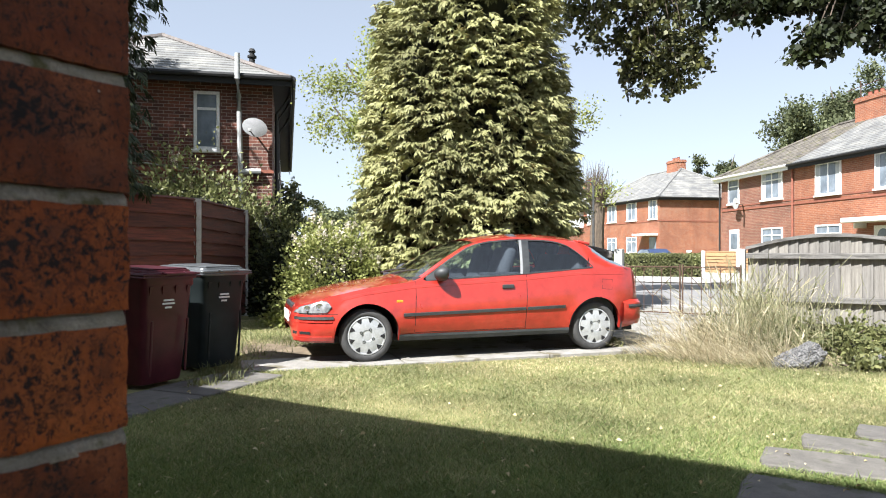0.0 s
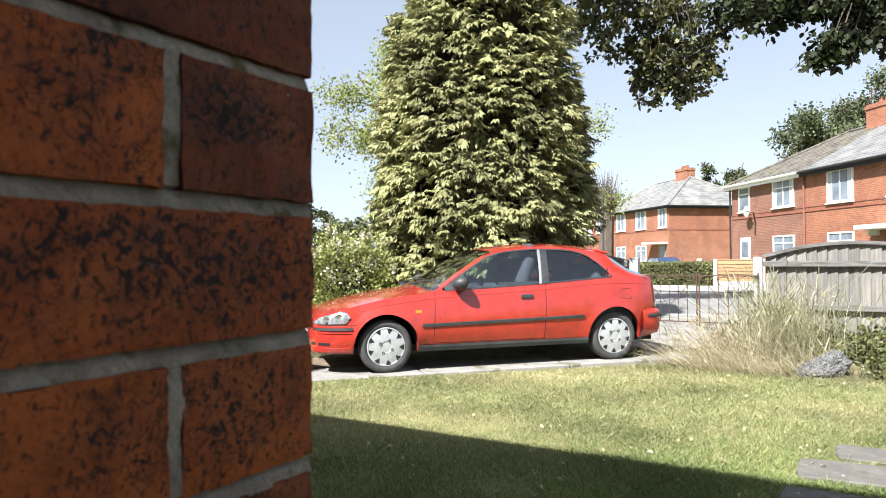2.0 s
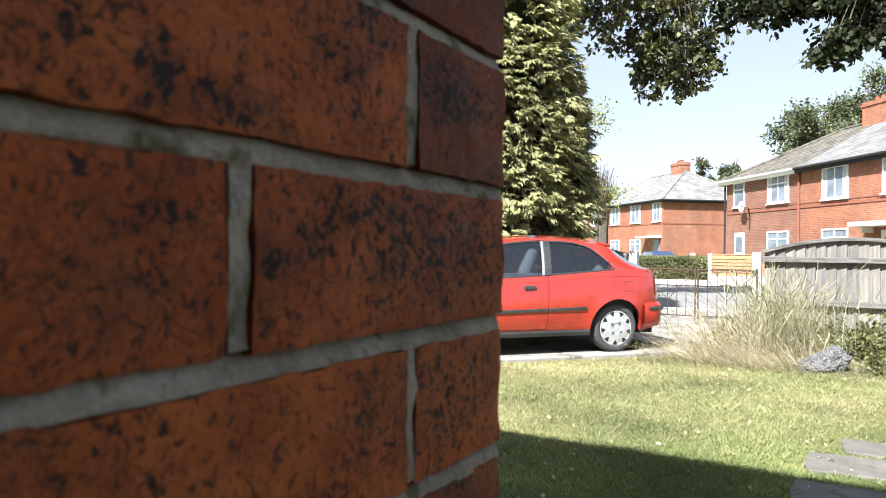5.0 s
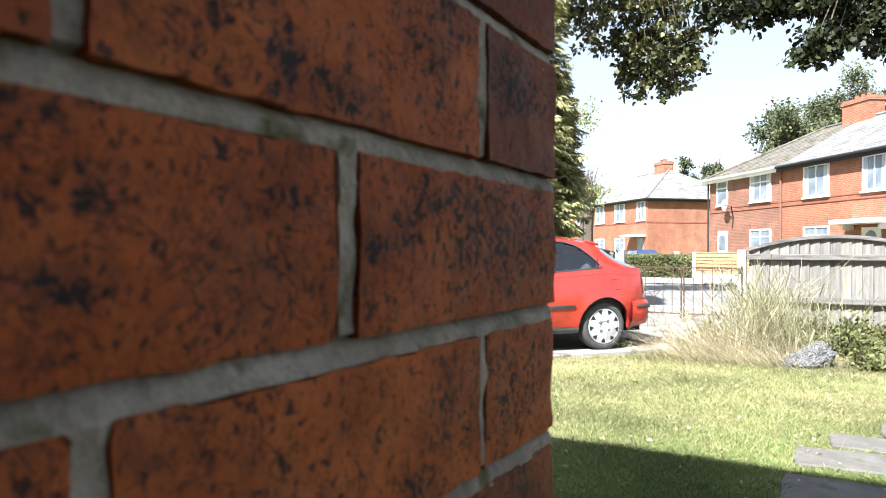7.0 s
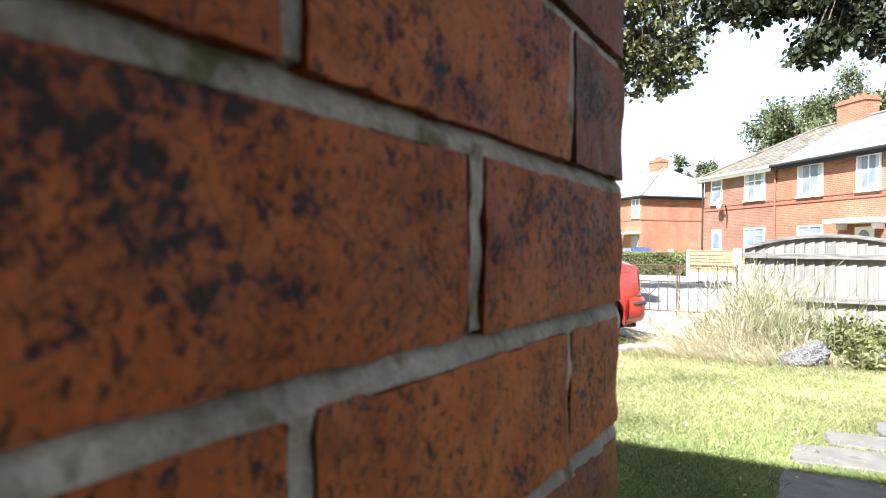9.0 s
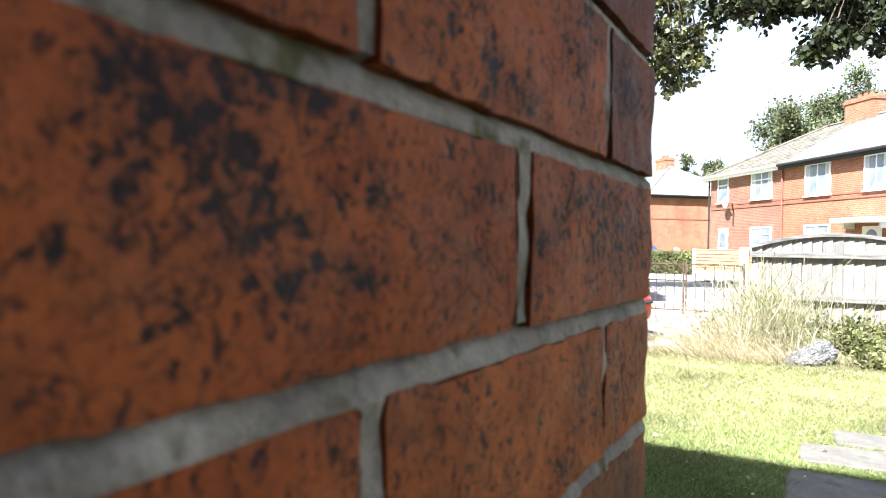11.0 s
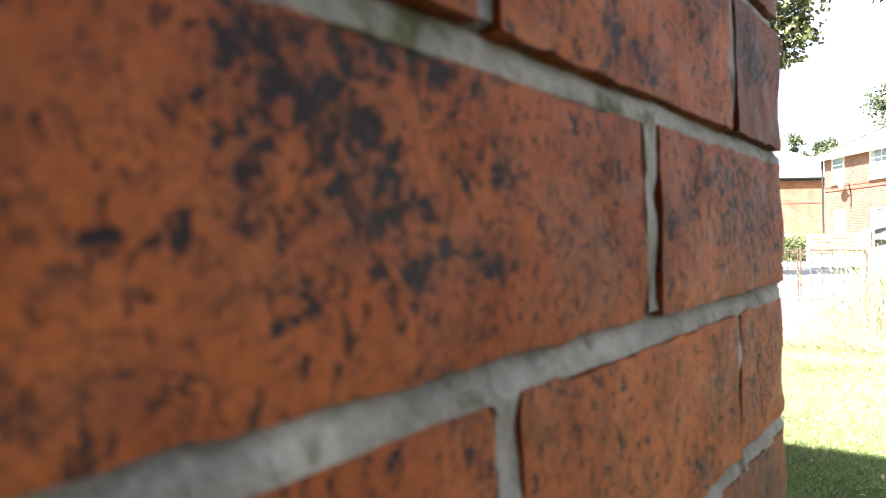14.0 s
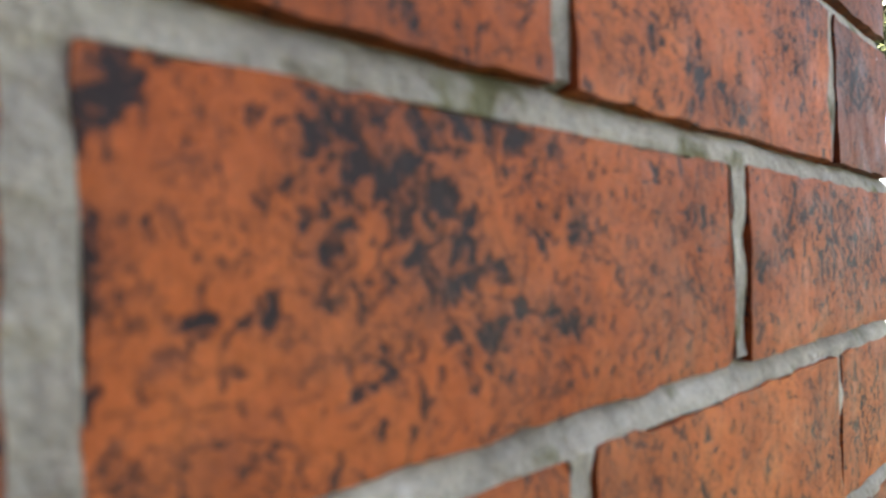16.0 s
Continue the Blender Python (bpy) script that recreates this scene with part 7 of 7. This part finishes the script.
def weeds():
    spots = [(2.85, 8.35, 0.22, 0.8), (3.15, 8.0, 0.28, 0.9), (3.4, 7.75, 0.28, 0.9), (3.5, 8.4, 0.3, 1.0), (3.0, 7.5, 0.22, 0.75), (3.95, 8.6, 0.3, 1.2), (4.3, 9.2, 0.3, 1.35), (4.6, 9.8, 0.25, 1.35), (3.4, 7.2, 0.2, 0.65)]
    stems_patch("dry_grass", spots, 1350, 0.25, 0.72, M_STRAW, "tall bleached dry grass leaning over the lawn edge", (-0.55, -0.2), 0.0031, 4)
    stems_patch("dry_grass", [(2.45, 7.75, 0.16, 0.8), (2.7, 7.4, 0.18, 0.9), (2.95, 7.2, 0.18, 0.8), (3.2, 6.95, 0.16, 0.7)], 620, 0.25, 0.6, M_STRAW, "flattened straw-coloured grass at the drive's edge", (-1.3, -0.3), 0.0026, 6, False)
    stems_patch("tall_grass", spots[5:8] + [(3.15, 7.7, 0.2, 1.15), (3.45, 7.9, 0.22, 1.3), (3.75, 7.7, 0.2, 1.0), (3.7, 8.2, 0.25, 1.25), (4.1, 8.3, 0.3, 1.0), (4.9, 9.0, 0.3, 1.0)], 850, 0.3, 0.85, M_SEDGE, "tall green grass gone to seed", (-0.08, 0), 0.0027, 9, True, 0.26)
    stems_patch("low_grass", [(2.2, 7.35, 0.25, 1.0), (2.75, 7.0, 0.25, 1.0), (3.3, 6.75, 0.25, 1.1), (3.9, 6.75, 0.25, 1.0), (4.5, 6.9, 0.25, 1.0)], 700, 0.05, 0.16, M_SEDGE, "tufts of longer grass at the lawn's edge", (-0.3, -0.3), 0.003, 19, False, 0.6)
    for k, (x, y, s, n) in enumerate(((4.25, 8.7, 0.42, 900), (4.9, 8.5, 0.5, 1100), (5.5, 8.1, 0.45, 1000), (4.5, 7.7, 0.35, 800), (5.1, 7.4, 0.35, 800), (3.5, 8.9, 0.35, 600), (4.4, 9.6, 0.4, 800), (5.8, 7.3, 0.4, 800), (1.95, 8.15, 0.14, 260), (4.05, 6.75, 0.2, 320), (4.45, 6.7, 0.22, 380), (3.55, 8.0, 0.3, 420))):
        shrub("bramble", (x, y, -0.01), (s, s * 0.8, s * (0.9 if k != 6 else 1.6)), M_WEED, "low tangled green bramble by the fence", n, 0.06, 0, True, LEAF, 0.35, "weeds", 0.1, 60 + k, False)
    # soil under the weeds
    bm = bmesh.new()
    ring = [bm.verts.new((4.1 + 2.3 * math.cos(a) * (1 + 0.15 * math.sin(3 * a)), 8.3 + 1.5 * math.sin(a) * (1 + 0.1 * math.cos(4 * a)), -0.006)) for a in np.linspace(0, 2 * math.pi, 33)[:-1]]
    bm.faces.new(ring)
    tagged(link("soil_bed", bm, M_SOIL), "bare dry soil under the weeds", "soil", kind="structure")
    # trodden earth between the bins and the drive
    bm = bmesh.new()
    earth = pose(-1.33, 6.78, 0.0, 0, -0.44, 16.9)
    ring = [bm.verts.new((0.15 + 0.9 * math.cos(a) * (1 + 0.12 * math.sin(5 * a)), 1.72 + 1.05 * math.sin(a) * (1 + 0.1 * math.cos(4 * a)), -0.004)) for a in np.linspace(0, 2 * math.pi, 41)[:-1]]
    bm.faces.new(ring)
    ob = link("soil_bed", bm, M_SOIL)
    ob.matrix_world = earth
    tagged(ob, "trodden brown earth beside the concrete drive", "soil", kind="structure")
    edge = [(-2.0, 6.62, 0.10, 1.0), (-2.15, 6.45, 0.08, 1.0), (-2.3, 7.3, 0.14, 1.2), (-2.05, 7.7, 0.16, 1.0), (-2.45, 8.2, 0.16, 1.5), (-1.75, 8.5, 0.15, 1.0), (-2.2, 8.9, 0.2, 1.6), (-2.05, 5.9, 0.06, 0.9), (-1.9, 6.15, 0.06, 0.9)]
    stems_patch("rough_grass", edge, 1100, 0.05, 0.17, M_WEED, "rough green grass and weeds round the bins", (0.05, -0.1), 0.0035, 23, False, 0.6)


def rocks():
    for k, (x, y, sx, sy, sz, lab) in enumerate(((3.62, 6.98, 0.31, 0.16, 0.125, "pitted grey rockery stone among the weeds"), (4.25, 7.05, 0.10, 0.09, 0.06, "small mossy grey stone among the weeds"), (4.6, 7.1, 0.13, 0.1, 0.08, "small mossy grey stone among the weeds"))):
        bm = bmesh.new()
        bmesh.ops.create_icosphere(bm, subdivisions=5, radius=1)
        for v in bm.verts:
            d = 1 + 0.25 * noise.noise(v.co * 1.6 + Vector((k * 5, 0, 0))) + 0.09 * noise.noise(v.co * 4.5) + 0.08 * noise.noise(v.co * 13) - 0.07 * abs(noise.noise(v.co * 17))
            v.co = Vector((v.co.x * sx * d, v.co.y * sy * d, v.co.z * sz * d + sz * 0.75))
        ob = link("rock", bm, M_ROCK)
        ob.matrix_world = pose(x, y, -0.02, 0, -20 if k == 0 else 5, 15)
        tagged(ob, lab, "rock", "rockery stones")


big_cypress()
dark_fir((-8.9, 12.2, 0), 10.5, 2.6, 12, "tall dark green conifer beside the brick house")
dark_fir((-5.5, 9.0, 0), 8.5, 1.42, 13, "dark green drooping conifer behind the stained fence")
overhanging_trees()
shrub("shrub", (-1.65, 10.9, 0), (1.03, 0.8, 1.8), M_HEDGE, "light green flowering privet shrub beside the drive", 26000, 0.056, 170, True, LEAF, 0.66, "shrub", 0.15, 2, True, 95)
shrub("shrub", (-0.75, 11.4, 0), (0.8, 0.7, 1.75), M_HEDGE, "light green flowering privet shrub beside the drive", 13000, 0.056, 70, True, LEAF, 0.66, "shrub", 0.15, 5, True, 95)
# near-black leaves put the shade of this corner into the colour
shrub("shrub", (-2.75, 12.6, 0), (0.7, 0.6, 1.5), M_LIME_SHADE, "green shrub with shade of the fence put into its colour", 4500, 0.08, 0, True, LEAF, 0.6, "shrub", 0.15, 7)
shrub("shrub", (-4.9, 13.7, 0), (1.75, 0.9, 3.25), M_OLIVE, "olive-green shrub growing above the fence", 22000, 0.09, 20, True, LEAF, 0.55, "shrub", 0.1, 9)
shrub("shrub", (-3.45, 13.5, 0), (0.8, 0.6, 2.5), M_OLIVE, "olive-green shrub growing above the fence", 8000, 0.08, 0, True, LEAF, 0.55, "shrub", 0.1, 10)
broad_tree((-0.4, 15.8, 0), 7.4, (3.4, 1.8, 2.5), M_AIRY, "light airy green tree behind the cypress", 30000, 0.07, 0.16, 3, 0.3, 0.4, 0.8)
broad_tree((28.2, 48, 0), 13.5, (5.5, 4.5, 4.0), M_FAR, "dark green tree behind the far roofs", 30000, 0.24, 0.4, 21, 0.4)
broad_tree((34, 52, 0), 15.0, (6.0, 4.5, 4.5), M_FAR, "dark green tree behind the far roofs", 30000, 0.24, 0.4, 22, 0.4)
broad_tree((31.2, 80, 0), 12.6, (3.0, 2.6, 2.6), M_FAR, "green tree beyond the far house", 12000, 0.28, 0.4, 23, 0.4)
broad_tree((-12.5, 80, 0), 7.8, (4.2, 3.5, 3.0), M_FAR, "distant round green tree", 6000, 0.45, 0.3, 24, 0.3)
broad_tree((-7.75, 34, 0), 4.6, (1.0, 1.0, 1.7), M_FAR, "green tree beside the brick house", 4000, 0.2, 0.15, 25, 0.3)
broad_tree((9.5, 95, 0), 6.5, (7, 3.5, 2.5), M_FAR, "distant low green tree", 6000, 0.5, 0.3, 26, 0.3)
pollard()
street_lamp()
blue_car()
far_hedge()
lawn()
weeds()
rocks()
lay_bricks(wall_near)
